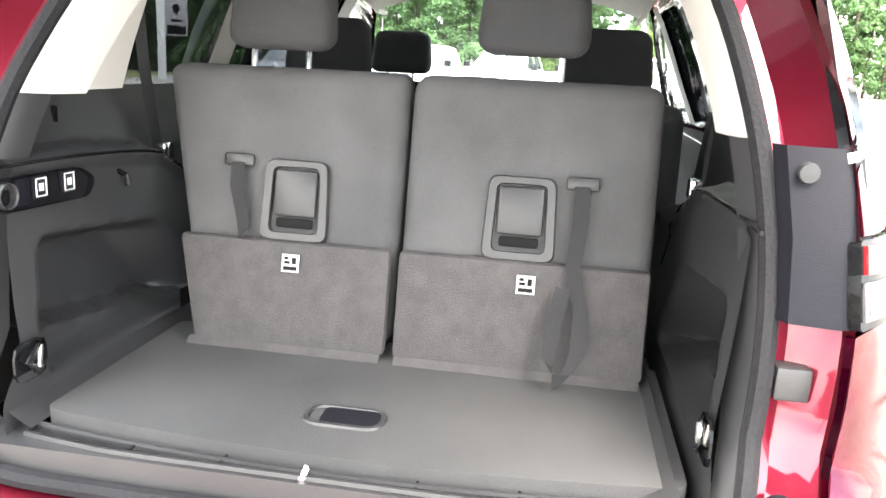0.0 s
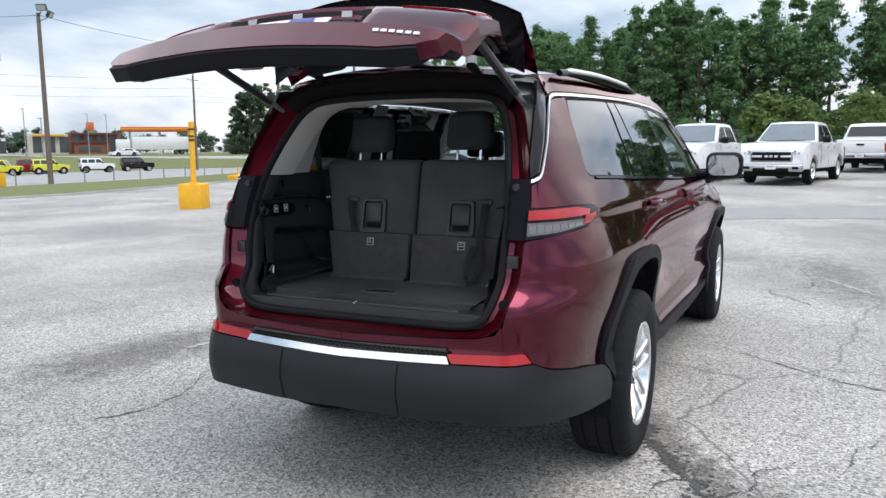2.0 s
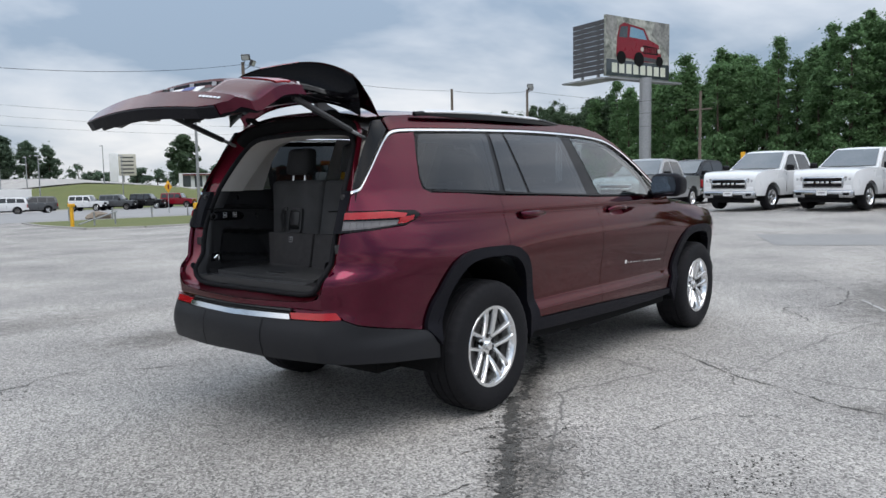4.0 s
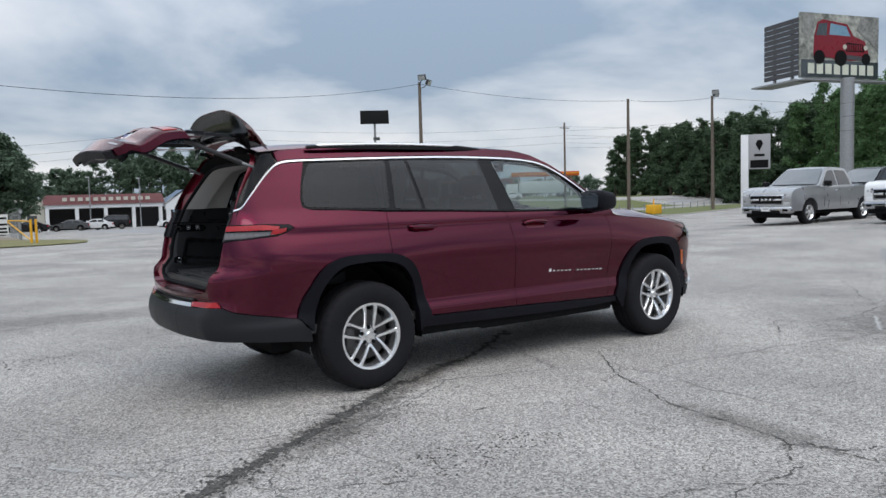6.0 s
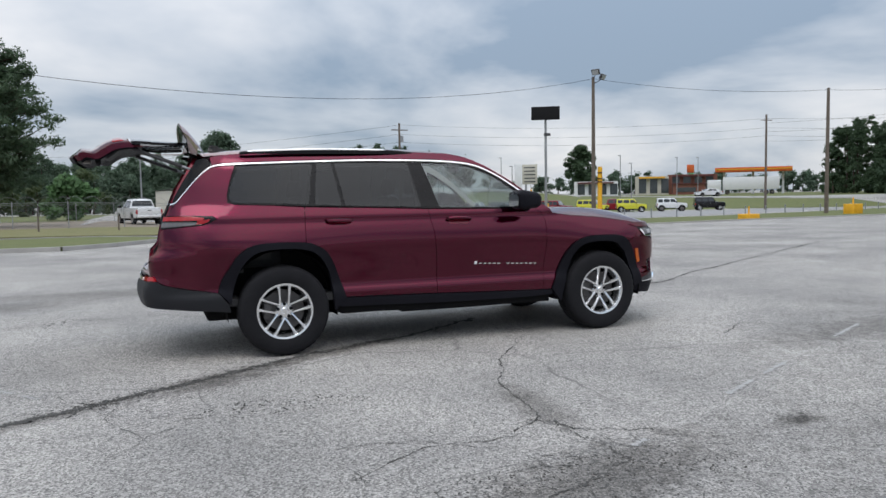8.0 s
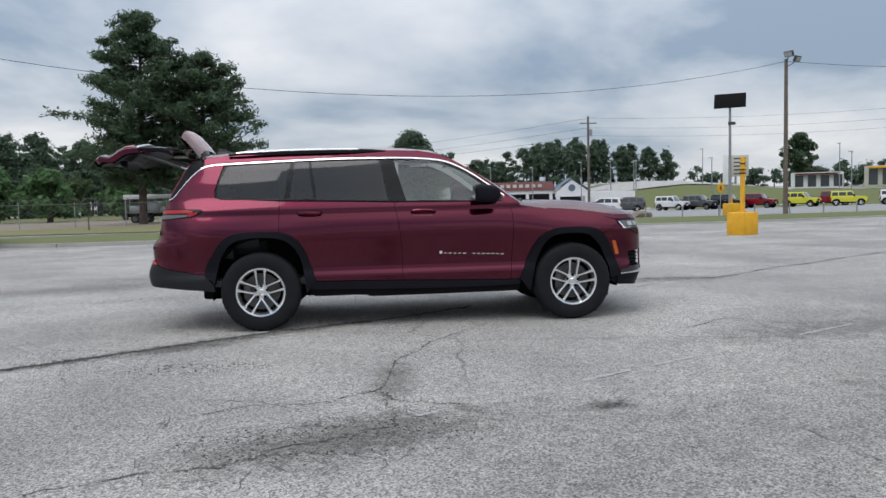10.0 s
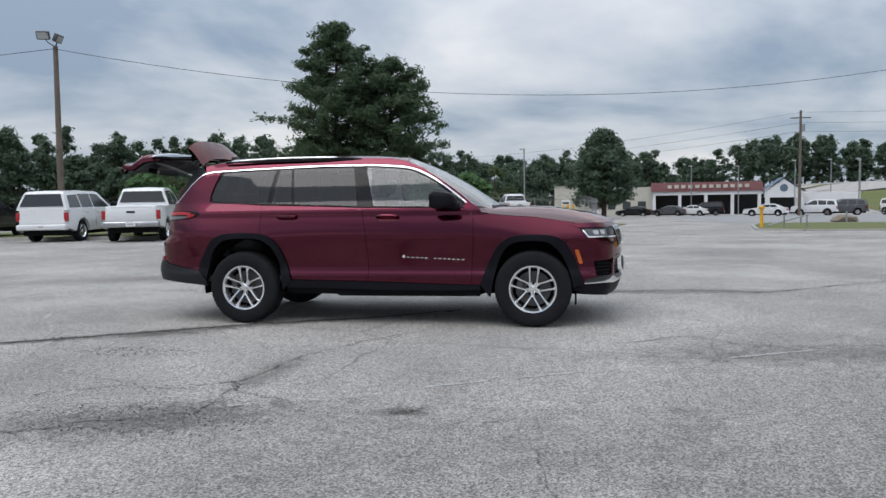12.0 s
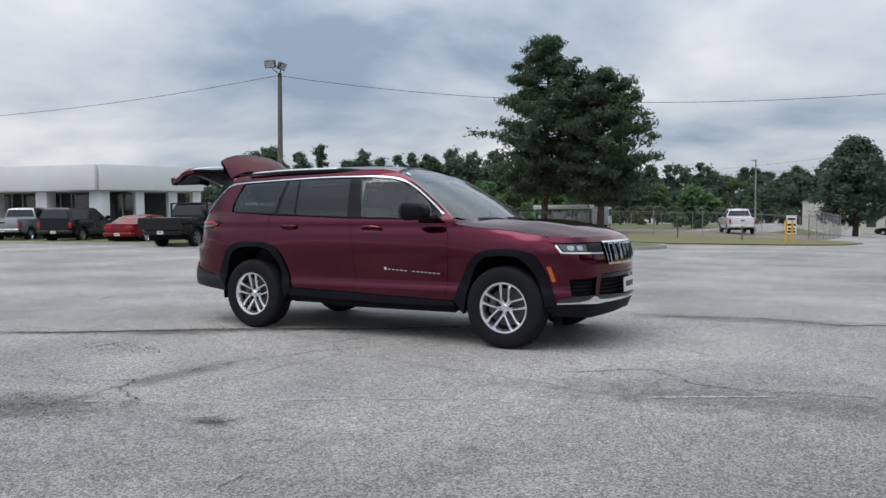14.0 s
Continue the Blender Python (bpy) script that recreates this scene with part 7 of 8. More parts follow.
for x, y, tz in ((74, 104, 7.5), (92, 112, 7.6), (60, 122, 8.0), (20, 110, 5.2), (26.5, 109, 5.0), (40, 112, 5.8), (46, 118, 5.8), (34, 108, 5.6), (110, 128, 8.5), (-2, 70, 6.0), (38.5, 96, 5.2), (51, 99, 5.5), (70, 95, 5.8)):
    p = pole("street_lamp", x, y, tz, .09, .06, GALV, "slim grey street lamp", "street lamp")
    part("lamp_head", box_bm(-.45, .1, -.14, .14, tz - gz(x, y) - .02, tz - gz(x, y) + .12, r=.03), CLEARLENS, p)


def wire(a, b, sag, name="overhead_wire", r=.012):
    A, B = Vector(a), Vector(b)
    pts = [A.lerp(B, t) - Vector((0, 0, sag * 4 * t * (1 - t))) for t in [k / 24 for k in range(25)]]
    tagged(part(name, tube_bm(pts, r, 5), DARK, None), "thin dark overhead cable", "cable")


T1, TB, T2, T3 = (29.16, 40.84, 9.55), (-21.65, 25.19, 8.85), (59.9, 37.46, 9.8), (48.2, 37.6, 8.95)
wire(TB, T1, 2.6)
wire(T1, T3, .45)
wire(T3, T2, .2)
wire(TB, (-75, 10, 9.5), 2.0)
wire(T2, (110, 20, 11), 1.0)
for h in (10.4, 9.2, 8.2):
    wire((28.9, 86.5, h), (72.8, 69.6, h), .8, r=.011)
    wire((28.9, 86.5, h), (-60, 190, h + 2), 2.5, r=.014)
    wire((72.8, 69.6, h), (120, 20, h + 2), 1.8, r=.011)

# yellow post on a concrete block
post = new("yellow_post")
post.matrix_world = pose(11.95, 13.0, gz(11.95, 13.0), 0, 0, 22)
tagged(post, "yellow painted steel post standing in a yellow concrete block", "bollard")
part("block", box_bm(-.31, .31, -.31, .31, -.12, .66, r=.03), YELLOW, post, "yellow painted concrete block")
part("shaft", tube_bm([(0, 0, .64), (.02, 0, 2.27)], .070, 16), YELLOW, post, "yellow steel pipe")
part("collar", box_bm(-.11, .11, -.11, .11, .66, .70, r=.015), YELLOW, post)
for z in (1.80, 1.90, 2.08):
    part("dark_band", tube_bm([(0, 0, z - .018), (0, 0, z + .018)], .078, 16), AUTO["maroon"], post)
for x, y, s, h in ((32.5, 28.9, .5, .35), (45.7, 33.0, .55, .75), (25.1, 40.3, .44, .85)):
    b = new("yellow_block")
    b.matrix_world = pose(x, y, gz(x, y), 0, 0, 10)
    tagged(b, "yellow painted concrete block on the verge", "bollard")
    part("block", box_bm(-s, s, -.4, .4, -.05, h, r=.03), YELLOW, b)
    part("pipe", tube_bm([(0, 0, h), (0, 0, h + .45)], .05, 10), YELLOW, b)
# fire-hydrant-yellow sign across the lot
sg = pole("warning_sign", 30.6, 53.5, 2.1, .03, .03, GALV, "yellow warning sign with a red mark on a thin post", "sign")
part("sign_plate", box_bm(-.38, .38, -.01, .01, -.38, .38, r=.005), YELLOW, sg, "", pose_m=pose(0, -.04, 2.15, 0, 45, 25))
part("sign_mark", box_bm(-.10, .10, -.018, -.012, -.18, .18, r=.003), AUTO["red"], sg, "", pose_m=pose(0, -.045, 2.15, 0, 0, 25))
# yellow pipes of the gate
for dx in (0, .35):
    pp = new("gate_post")
    pp.matrix_world = pose(2.9 + dx * .8, 37.2 + dx, gz(2.9, 37.2), 0, 0, 0)
    tagged(pp, "yellow steel pipe gate post by the fenced yard", "bollard")
    part("pipe", tube_bm([(0, 0, -.1), (0, 0, 1.25)], .06, 10), YELLOW, pp)
gt = new("pipe_gate")
gt.matrix_world = pose(2.9, 37.2, gz(2.9, 37.2) + .05)
tagged(gt, "open yellow pipe gate beside the verge", "gate")
for a, b in (((0, 0, 1.1), (-.42, 5.2, 1.1)), ((0, 0, .12), (-.42, 5.2, 1.02)), ((-.42, 5.2, .95), (-.42, 5.2, 1.12))):
    part("rail", tube_bm([a, b], .035, 8), YELLOW, gt)
for k in range(26):
    x = 17 + k * 2.6
    y = 41.5 + .0030 * (x - 20) ** 2
    pb = pole("guard_post", x, y, gz(x, y) + .75, .05, .05, GALV, "short grey guard post along the lane", "post")
    tagged(pb, group="guard posts along the lane")
for x, y in ((-14.5, 35.5), (-10.5, 36.2), (-6.6, 36.8), (-2.8, 37.4), (.6, 38.0)):
    vp = pole("verge_post", x, y, gz(x, y) + .85, .045, .04, WOODPOLE, "short weathered post on the dry verge", "post")
    tagged(vp, group="posts on the dry verge")
hb = new("pipe_barrier")
hb.matrix_world = pose(12.4, 31.2, gz(12.4, 31.2) + .03, 0, 0, 8)
tagged(hb, "low grey pipe barrier with a yellow end post on the island", "barrier")
part("end_post", tube_bm([(0, 0, 0), (0, 0, 1.0)], .08, 10), YELLOW, hb, "yellow end post")
part("post_cap", box_bm(-.12, .12, -.12, .12, .92, 1.06, r=.02), YELLOW, hb)
for x in (1.1, 2.2):
    part("barrier_post", tube_bm([(x, 0, 0), (x, 0, .62)], .04, 8), GALV, hb)
part("barrier_rail", tube_bm([(.3, 0, .10), (2.3, 0, .62)], .035, 8), GALV, hb)
rk = bmesh.new()
bmesh.ops.create_icosphere(rk, subdivisions=2, radius=.55)
r3 = random.Random(8)
for v in rk.verts:
    v.co *= r3.uniform(.8, 1.15)
    v.co.x *= 1.6
    v.co.z = max(-.1, v.co.z * .75)
tagged(part("boulder", rk, DIRT, None, pose_m=pose(20.8, 45.6, gz(20.8, 45.6) + .1)), "brown weathered boulder beside the lane", "rock")
p = pole("utility_pole", 62.0, 21.2, 8.6, .15, .11, WOODPOLE, "weathered utility pole before the wood")
part("cross_arm", box_bm(-.06, .06, -1.0, 1.0, 7.3, 7.42), WOODPOLE, p)
for h in (8.3, 7.2, 6.0):
    wire((62.0, 21.2, h), (72.8, 69.6, h + 1.5), .5, r=.011)
    wire((62.0, 21.2, h), (58, -40, h + 1.0), .7, r=.011)
yp = pole("lot_banner", 48.8, 13.3, 2.8, .04, .04, GALV, "narrow yellow and orange banner on a post", "banner")
part("banner_cloth", box_bm(-.04, .0, -.14, .14, 1.7, 2.85, r=.01), YELLOW, yp, "yellow banner cloth")
part("banner_band", box_bm(-.05, .01, -.143, .143, 2.0, 2.2), AUTO["red"], yp)

# ---------------------------------------------------------------- wire fence of the yard
MESHWIRE = mat("fence_wire", (.26, .27, .27), (.20, .21, .21), 4, 60, .6, metal=.5)


def fence(pts, h=1.6, barbs=True):
    f = new("wire_fence")
    tagged(f, "chain-link fence with coiled barbed wire on top", "fence")
    bm = bmesh.new()
    for a, b in zip(pts, pts[1:]):
        a, b = Vector(a), Vector(b)
        n = max(1, int((b - a).length / 3))
        for k in range(n):
            p, q = a.lerp(b, k / n), a.lerp(b, (k + 1) / n)
            zp, zq = gz(p.x, p.y), gz(q.x, q.y)
            part("fence_post", tube_bm([(p.x, p.y, zp - .1), (p.x, p.y, zp + h + .1)], .028, 6), GALV, f)
            m = int((q - p).length / .34)
            for i in range(m):
                s, e = p.lerp(q, i / m), p.lerp(q, (i + 1) / m)
                for j in range(6):
                    z0, z1 = zp + h * j / 6, zp + h * (j + 1) / 6
                    for c, d in (((s, z0), (e, z1)), ((e, z0), (s, z1))):
                        add_tube(bm, [(c[0].x, c[0].y, c[1]), (d[0].x, d[0].y, d[1])], .0035, 3, caps=False)
            add_tube(bm, [(p.x, p.y, zp + h), (q.x, q.y, zq + h)], .02, 4, caps=False)
    part("chain_link", bm, MESHWIRE, f, "grey chain-link mesh")
    if barbs:
        bm = bmesh.new()
        for a, b in zip(pts, pts[1:]):
            a, b = Vector(a), Vector(b)
            n = int((b - a).length * 7)
            add_tube(bm, [(*(a.lerp(b, k / n) + Vector((.14 * math.cos(k * .9), .14 * math.cos(k * .9)))), gz(*a.lerp(b, k / n)) + h + .2 + .17 * math.sin(k * .9)) for k in range(n + 1)], .012, 3)
        part("barbed_coil", bm, MESHWIRE, f, "coil of barbed wire")


fence([(3.6, 46.5), (-6, 45.5), (-18, 43.0), (-34, 40)])
fence([(3.6, 46.5), (4.6, 56), (5.2, 66)])
fence([(5.2, 66), (-14, 71), (-34, 76)], barbs=False)
sb2 = new("fence_sign")
sb2.matrix_world = pose(2.6, 46.2, gz(2.6, 46.2) + .95, 0, 0, 5)
tagged(sb2, "white sign board with dark bars wired to the fence", "sign")
part("board", box_bm(-.30, .30, -.02, .02, -.55, .65), WHITE, sb2)
for z, w in ((.42, .22), (.05, .26), (-.2, .2), (-.4, .24)):
    part("sign_bar", box_bm(-w, w, -.026, -.021, z - .06, z + .06), DARK, sb2)

# ---------------------------------------------------------------- buildings
WALLW = mat("white_stucco", (.76, .77, .78), (.68, .69, .70), .7, 30, .85, bump=.15)
WALLC = mat("cream_metal_siding", (.55, .53, .46), (.47, .45, .39), .8, 40, .7)
ROOFRED = mat("rust_red_metal_roof", (.115, .030, .028), (.085, .024, .022), .8, 30, .7)
ROOFBLUE = mat("slate_blue_roof", (.12, .17, .24), (.09, .13, .19), .8, 30, .7)
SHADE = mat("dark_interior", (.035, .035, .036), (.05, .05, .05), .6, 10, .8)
ORANGE = mat("orange_canopy", (.65, .13, .02), (.50, .10, .02), 1, 20, .5)
BRICKRED = mat("brick_wall", (.22, .09, .065), (.16, .07, .05), 1, 30, .9)
SHOPGLASS = mat("shop_glass", (.03, .04, .045), (.06, .07, .075), 1, 8, .08, coat=.6)


def showroom():
    b = new("showroom")
    b.matrix_world = pose(-33.0, 22.6, gz(-33, 22.6))
    tagged(b, "low white showroom with a deep fascia on square columns", "building")
    for (x0, y0), (x1, y1), name in (((0, 0), (-22, -5.5), "w"), ((0, 0), (2.68, 5.24), "e")):
        d = Vector((x1 - x0, y1 - y0, 0))
        L = d.length
        ang = math.degrees(math.atan2(d.y, d.x))
        base = Matrix.Translation((x0, y0, 0)) @ pose(0, 0, 0, 0, 0, ang)
        s = -1 if name == "e" else 1
        part("fascia", box_bm(-.02 if name == "w" else -.12, L, min(0, s * .5), max(0, s * .5), 2.95, 4.45, r=.02), WALLW, b, "white fascia", pose_m=base)
        part("soffit", box_bm(0, L, min(0, s * -3.0), max(0, s * -3.0), 2.9, 3.02), WALLW, b, "", pose_m=base)
        part("back_wall", box_bm(0, L, s * -3.4 - .1, s * -3.4 + .1, 0, 4.2), SHOPGLASS, b, "dark shop glazing", pose_m=base)
        n, cw, panes = (3, .50, 1) if name == "e" else (int(L / 3.6), .80, 3)
        for k in range(n + 1):
            c = min(L - cw, k * L / n)
            part("column", box_bm(c, c + cw, min(0, s * -.75), max(0, s * -.75), -.1, 2.95, r=.01), WALLW, b, "square white column", pose_m=base)
            for j in range(panes):
                part("mullion", box_bm(c + .9 + j * .85, c + .96 + j * .85, s * -3.22 - .04, s * -3.22 + .04, 0, 2.9), WALLW, b, "", pose_m=base)
        part("flat_roof", box_bm(0, L, min(0, s * -9), max(0, s * -9), 4.1, 4.3), WALLW, b, "", pose_m=base)


showroom()


def shop():
    b = new("service_shop")
    x0, y0 = 14.6, 112.0
    b.matrix_world = pose(x0, y0, gz(x0, y0), 0, 0, -5)
    tagged(b, "long white shop with a rust-red roof and dark open bays", "building")
    # near-black wall colour stands in for the shade inside the open bays
    part("back_wall", box_bm(0, 21, 5.0, 5.3, 0, 3.4), SHADE, b)
    part("beam", box_bm(0, 15.8, -.3, .3, 3.05, 3.6, r=.02), WALLW, b, "white beam over the bays")
    part("roof", loft([[(x, y, z) for x in (-.2, 15.8)] for y, z in ((-.5, 3.6), (1.5, 5.0), (6, 5.0))]), ROOFRED, b, "rust-red mansard roof")
    for k in range(12):
        part("sign_bar", box_bm(2.2 + k * 1.0, 2.8 + k * 1.0, -.1, .02, 4.1, 4.6), WALLC, b, "", pose_m=None)
    for k in range(5):
        part("column", box_bm(k * 3.75, k * 3.75 + .45, -.3, .3, -.1, 3.05), WALLW, b, "square white column")
    part("gable", solid([(15.9, 2.5), (21.2, 2.5), (21.2, 3.3), (18.5, 5.2), (15.9, 3.3)], lambda x, z: .5), WALLW, b, "white entrance gable")
    part("gable_disc", tube_bm([(18.5, -.56, 3.9), (18.5, -.50, 3.9)], .55, 20), ROOFBLUE, b)
    for s in (0, 1):
        part("gable_roof", loft([[(x, y, z) for y in (-.7, 4)] for x, z in (((15.5, 3.35), (18.5, 5.45)) if s == 0 else ((18.5, 5.45), (21.6, 3.35)))]), ROOFBLUE, b, "slate blue gable roof")
    for x in (16.0, 20.6):
        part("column", box_bm(x, x + .6, -.5, .1, -.1, 2.6), WALLW, b, "square white column")
    part("side_wing", box_bm(-7.5, 0, 1, 5, 0, 4.4), WALLC, b, "cream side wing")
    for k in range(3):
        part("wing_window", box_bm(-6.8 + k * 2.3, -5.6 + k * 2.3, .95, 1.02, 1.0, 2.2), SHOPGLASS, b)
    part("annex", box_bm(21.4, 29.2, 2, 6, 0, 3.2), WALLW, b, "low white annex")


shop()
sh = new("metal_shed")
sh.matrix_world = pose(2.4, 122, gz(2.4, 122), 0, 0, -4)
tagged(sh, "cream metal shed with a low pitched roof", "building")
part("wall", box_bm(-3, 2.8, 0, 7, 0, 4.6), WALLC, sh)
part("roof", loft([[(x, y, z) for y in (-.3, 7.3)] for x, z in ((-3.2, 4.6), (-.1, 5.0), (3.0, 4.6))]), WALLW, sh)
# fuel station
fs = new("fuel_station")
fs.matrix_world = pose(142.5, 146.5, gz(142.5, 146.5), 0, 0, -44)
tagged(fs, "fuel station with a long orange canopy on posts", "building")
part("canopy", box_bm(-9, 9, -4, 4, 5.6, 6.7, r=.05), ORANGE, fs, "orange canopy")
part("canopy_stripe", box_bm(-9.05, 9.05, -4.05, 4.05, 6.1, 6.3), YELLOW, fs)
for x in (-7, 0, 7):
    part("canopy_post", box_bm(x - .25, x + .25, -.25, .25, 0, 5.6), WALLW, fs)
part("kiosk", box_bm(-20, -12, 2, 9, 0, 2.8), BRICKRED, fs, "brick kiosk")
part("kiosk_roof", box_bm(-20.3, -11.7, 1.7, 9.3, 2.8, 3.1), ROOFRED, fs)
part("kiosk_window", box_bm(-19, -14, 1.93, 2.0, .7, 1.9), SHOPGLASS, fs)
st = pole("price_sign", 149.5, 179.5, 7.0, .2, .2, GALV, "tall orange and green roadside sign", "sign")
part("sign_box", box_bm(-1.3, 1.3, -.2, .2, 6.4, 8.8, r=.25), ORANGE, st)
part("sign_box_low", box_bm(-.6, 1.1, -.2, .2, 4.4, 6.3, r=.2), mat("green_sign", (.03, .30, .08), None, 2, 20, .5), st)
for x, y, L, m, hh in ((128.9, 170.2, 9, WALLC, 5.2), (116, 178.5, 12, WALLW, 4.2), (140.6, 167.5, 13, BRICKRED, 5.6)):
    b = new("roadside_shop")
    b.matrix_world = pose(x, y, gz(x, y), 0, 0, -35)
    tagged(b, "low roadside shop with a flat roof", "building")
    part("wall", box_bm(-L / 2, L / 2, 0, 9, 0, hh), m, b)
    part("awning", box_bm(-L / 2 + 1, L / 2 - 1, -1.2, 0, hh - .6, hh - .2), YELLOW if m is WALLC else ROOFRED, b)
    for k in range(int(L / 3)):
        part("window", box_bm(-L / 2 + 1 + k * 3, -L / 2 + 3 + k * 3, -.05, .02, .5, hh - .7), SHOPGLASS, b)
# white lorry on the highway side
lr = new("lorry")
lr.matrix_world = pose(126, 132.5, gz(126, 132.5) + .03, 0, 0, 138)
tagged(lr, "white box lorry standing by the highway", "lorry")
part("box", box_bm(-8, 4, -1.25, 1.25, 1.1, 4.0, r=.04), AUTO["white"], lr, "long white trailer")
part("cab", box_bm(4.4, 7.4, -1.2, 1.2, .8, 3.4, r=.15), AUTO["white"], lr)
part("cab_glass", box_bm(7.30, 7.42, -1.0, 1.0, 2.1, 3.0, r=.02), BACKGLASS, lr)
for x in (-6.5, -5.3, 3.0, 6.2):
    for s in (1, -1):
        far_wheel(lr, x, s * 1.08, .5, False)
lr2 = new("work_lorry")
lr2.matrix_world = pose(-16.0, 57.5, gz(-16.0, 57.5), 0, 0, 5) @ Matrix.Scale(.72, 4)
tagged(lr2, "pale lorry with grey machinery under a white roof", "lorry")
part("roof_slab", box_bm(-4.4, 2.7, -1.2, 1.2, 2.75, 3.25, r=.06), AUTO["white"], lr2, "white roof over the load")
for x in (-4.2, -2.0, .3, 2.4):
    for s in (1, -1):
        part("stake", box_bm(x - .06, x + .06, s * 1.1 - .06, s * 1.1 + .06, 1.1, 2.8), GALV, lr2)
for x0, x1, z1 in ((-3.9, -2.3, 2.0), (-2.1, -.6, 2.45), (-.3, .9, 1.8), (1.1, 2.2, 2.3)):
    part("load_unit", box_bm(x0, x1, -.9, .9, 1.1, z1, r=.12), AUTO["silver"], lr2, "grey machinery on the bed")
part("frame", box_bm(-4.2, 4.6, -.5, .5, .7, 1.1), DARK, lr2)
part("cab", box_bm(2.9, 4.9, -1.15, 1.15, .8, 3.0, r=.12), AUTO["white"], lr2)
part("cab_glass", box_bm(4.86, 4.93, -1.0, 1.0, 1.9, 2.7, r=.02), BACKGLASS, lr2)
for x in (-3.2, -2.0, 3.8):
    for s in (1, -1):
        far_wheel(lr2, x, s * 1.02, .5, False)

# ---------------------------------------------------------------- billboard and dealer sign
bb = new("billboard")
bb.matrix_world = pose(64.8, 27.5, gz(64.8, 27.5))
tagged(bb, "two-sided billboard on a thick grey pole, one face dark slats", "billboard")
part("pole", tube_bm([(0, 0, -.3), (0, 0, 11.0)], .55, 20), GALV, bb, "thick grey steel pole")
P0, P1, P2 = Vector((-1.0, 7.1, 0)), Vector((-2.43, 2.96, 0)), Vector((6.4, .55, 0))
d1 = (P2 - P1)
a1 = math.degrees(math.atan2(d1.y, d1.x))
face = Matrix.Translation((P1.x, P1.y, 0)) @ pose(0, 0, 0, 0, 0, a1)
Lf = d1.length
BBGREY = mat("billboard_picture_grey", (.085, .095, .08), (.46, .47, .42), .55, 2.5, .6, spread=.5)
part("front_face", box_bm(0, Lf, -.15, .15, 11.3, 16.9), BBGREY, bb, "printed billboard face", pose_m=face)
RED2 = AUTO["red"]
LIME = mat("poster_cream", (.62, .64, .54), (.52, .54, .44), 1, 10, .6)
fs_ = -.17


def poster_shape(name, pts, depth, material, label=""):
    bm = bmesh.new()
    bm.faces.new([bm.verts.new((x, fs_ - depth, z)) for x, z in pts])
    part(name, bm, material, bb, label, smooth=False, pose_m=face)


W = Lf / 6.0
BLUEPIC, ROCK = mat("poster_blue", (.10, .22, .34), (.20, .34, .42), 1.5, 5, .6), mat("poster_rock", (.30, .30, .28), (.10, .105, .10), .9, 4, .6, spread=.5)
for pts, depth, material in (([(0, 15.2), (0, 16.9), (.9, 16.9), (1.0, 15.6), (.6, 14.6)], .004, ROCK), ([(4.2, 15.6), (4.6, 16.9), (6.0, 16.9), (6.0, 13.6), (5.4, 14.6)], .004, ROCK),
                             ([(.9, 13.2), (.95, 14.9), (1.2, 16.1), (1.6, 16.4), (3.5, 16.1), (4.0, 15.1), (4.9, 14.7), (5.2, 13.6), (4.9, 13.0), (3.7, 12.9), (2.0, 13.1)], .012, RED2), ([(2.1, 15.1), (2.2, 16.1), (3.4, 15.9), (3.75, 15.05)], .018, BLUEPIC), ([(1.1, 15.0), (1.3, 16.0), (1.95, 16.1), (1.9, 15.0)], .018, SHOPGLASS),
                             ([(3.4, 13.7), (3.4, 14.5), (4.75, 14.4), (4.85, 13.7)], .018, DARK), ([(3.3, 13.0), (3.3, 13.4), (5.1, 13.3), (5.0, 12.95)], .018, LAMPHEAD), ([(0, 11.35), (0, 12.85), (6.0, 12.85), (6.0, 11.35)], .008, SHOPGLASS)):
    poster_shape("picture_block", [(x * W, z) for x, z in pts], depth, material)
for k in range(7):
    poster_shape("grille_slot", [((3.5 + .18 * k) * W, 13.8), ((3.6 + .18 * k) * W, 13.8), ((3.6 + .18 * k) * W, 14.35), ((3.5 + .18 * k) * W, 14.35)], .024, RED2)
for x in (3.3, 4.95):
    part("picture_lamp", tube_bm([(x * W, fs_ - .04, 14.1), (x * W, fs_, 14.1)], .22, 14), WALLC, bb, "", pose_m=face)
for x, r in ((1.35, .62), (3.0, .70), (5.0, .5)):
    part("picture_wheel", tube_bm([(x * W, fs_ - .05, 13.1), (x * W, fs_, 13.1)], r, 18), DARK, bb, "", pose_m=face)
for k in range(8):
    part("poster_bar", box_bm((.5 + k * .66) * W, (.98 + k * .66) * W, fs_ - .02, fs_, 11.65, 12.55), LIME, bb, "", pose_m=face)
d0 = P0 - P1
a0 = math.degrees(math.atan2(d0.y, d0.x))
back = Matrix.Translation((P1.x, P1.y, 0)) @ pose(0, 0, 0, 0, 0, a0)
for k in range(11):
    part("slat", box_bm(.1, d0.length, -.06, .06, 11.5 + k * .46, 11.5 + k * .46 + .40), LAMPHEAD, bb, "dark back slat", pose_m=back)
for t in (.25, .75):
    part("back_post", box_bm(d0.length * t - .1, d0.length * t + .1, -.30, -.08, 11.0, 16.4), GALV, bb, "", pose_m=back)
part("catwalk", box_bm(-.6, Lf + .6, -1.3, -.2, 10.9, 11.05), GALV, bb, "", pose_m=face)
part("catwalk", box_bm(-.6, d0.length + .6, -1.3, 1.0, 10.9, 11.05), GALV, bb, "", pose_m=back)
rs = new("dealer_sign")
rs.matrix_world = pose(56.5, 31.0, gz(56.5, 31), 0, 0, -60)
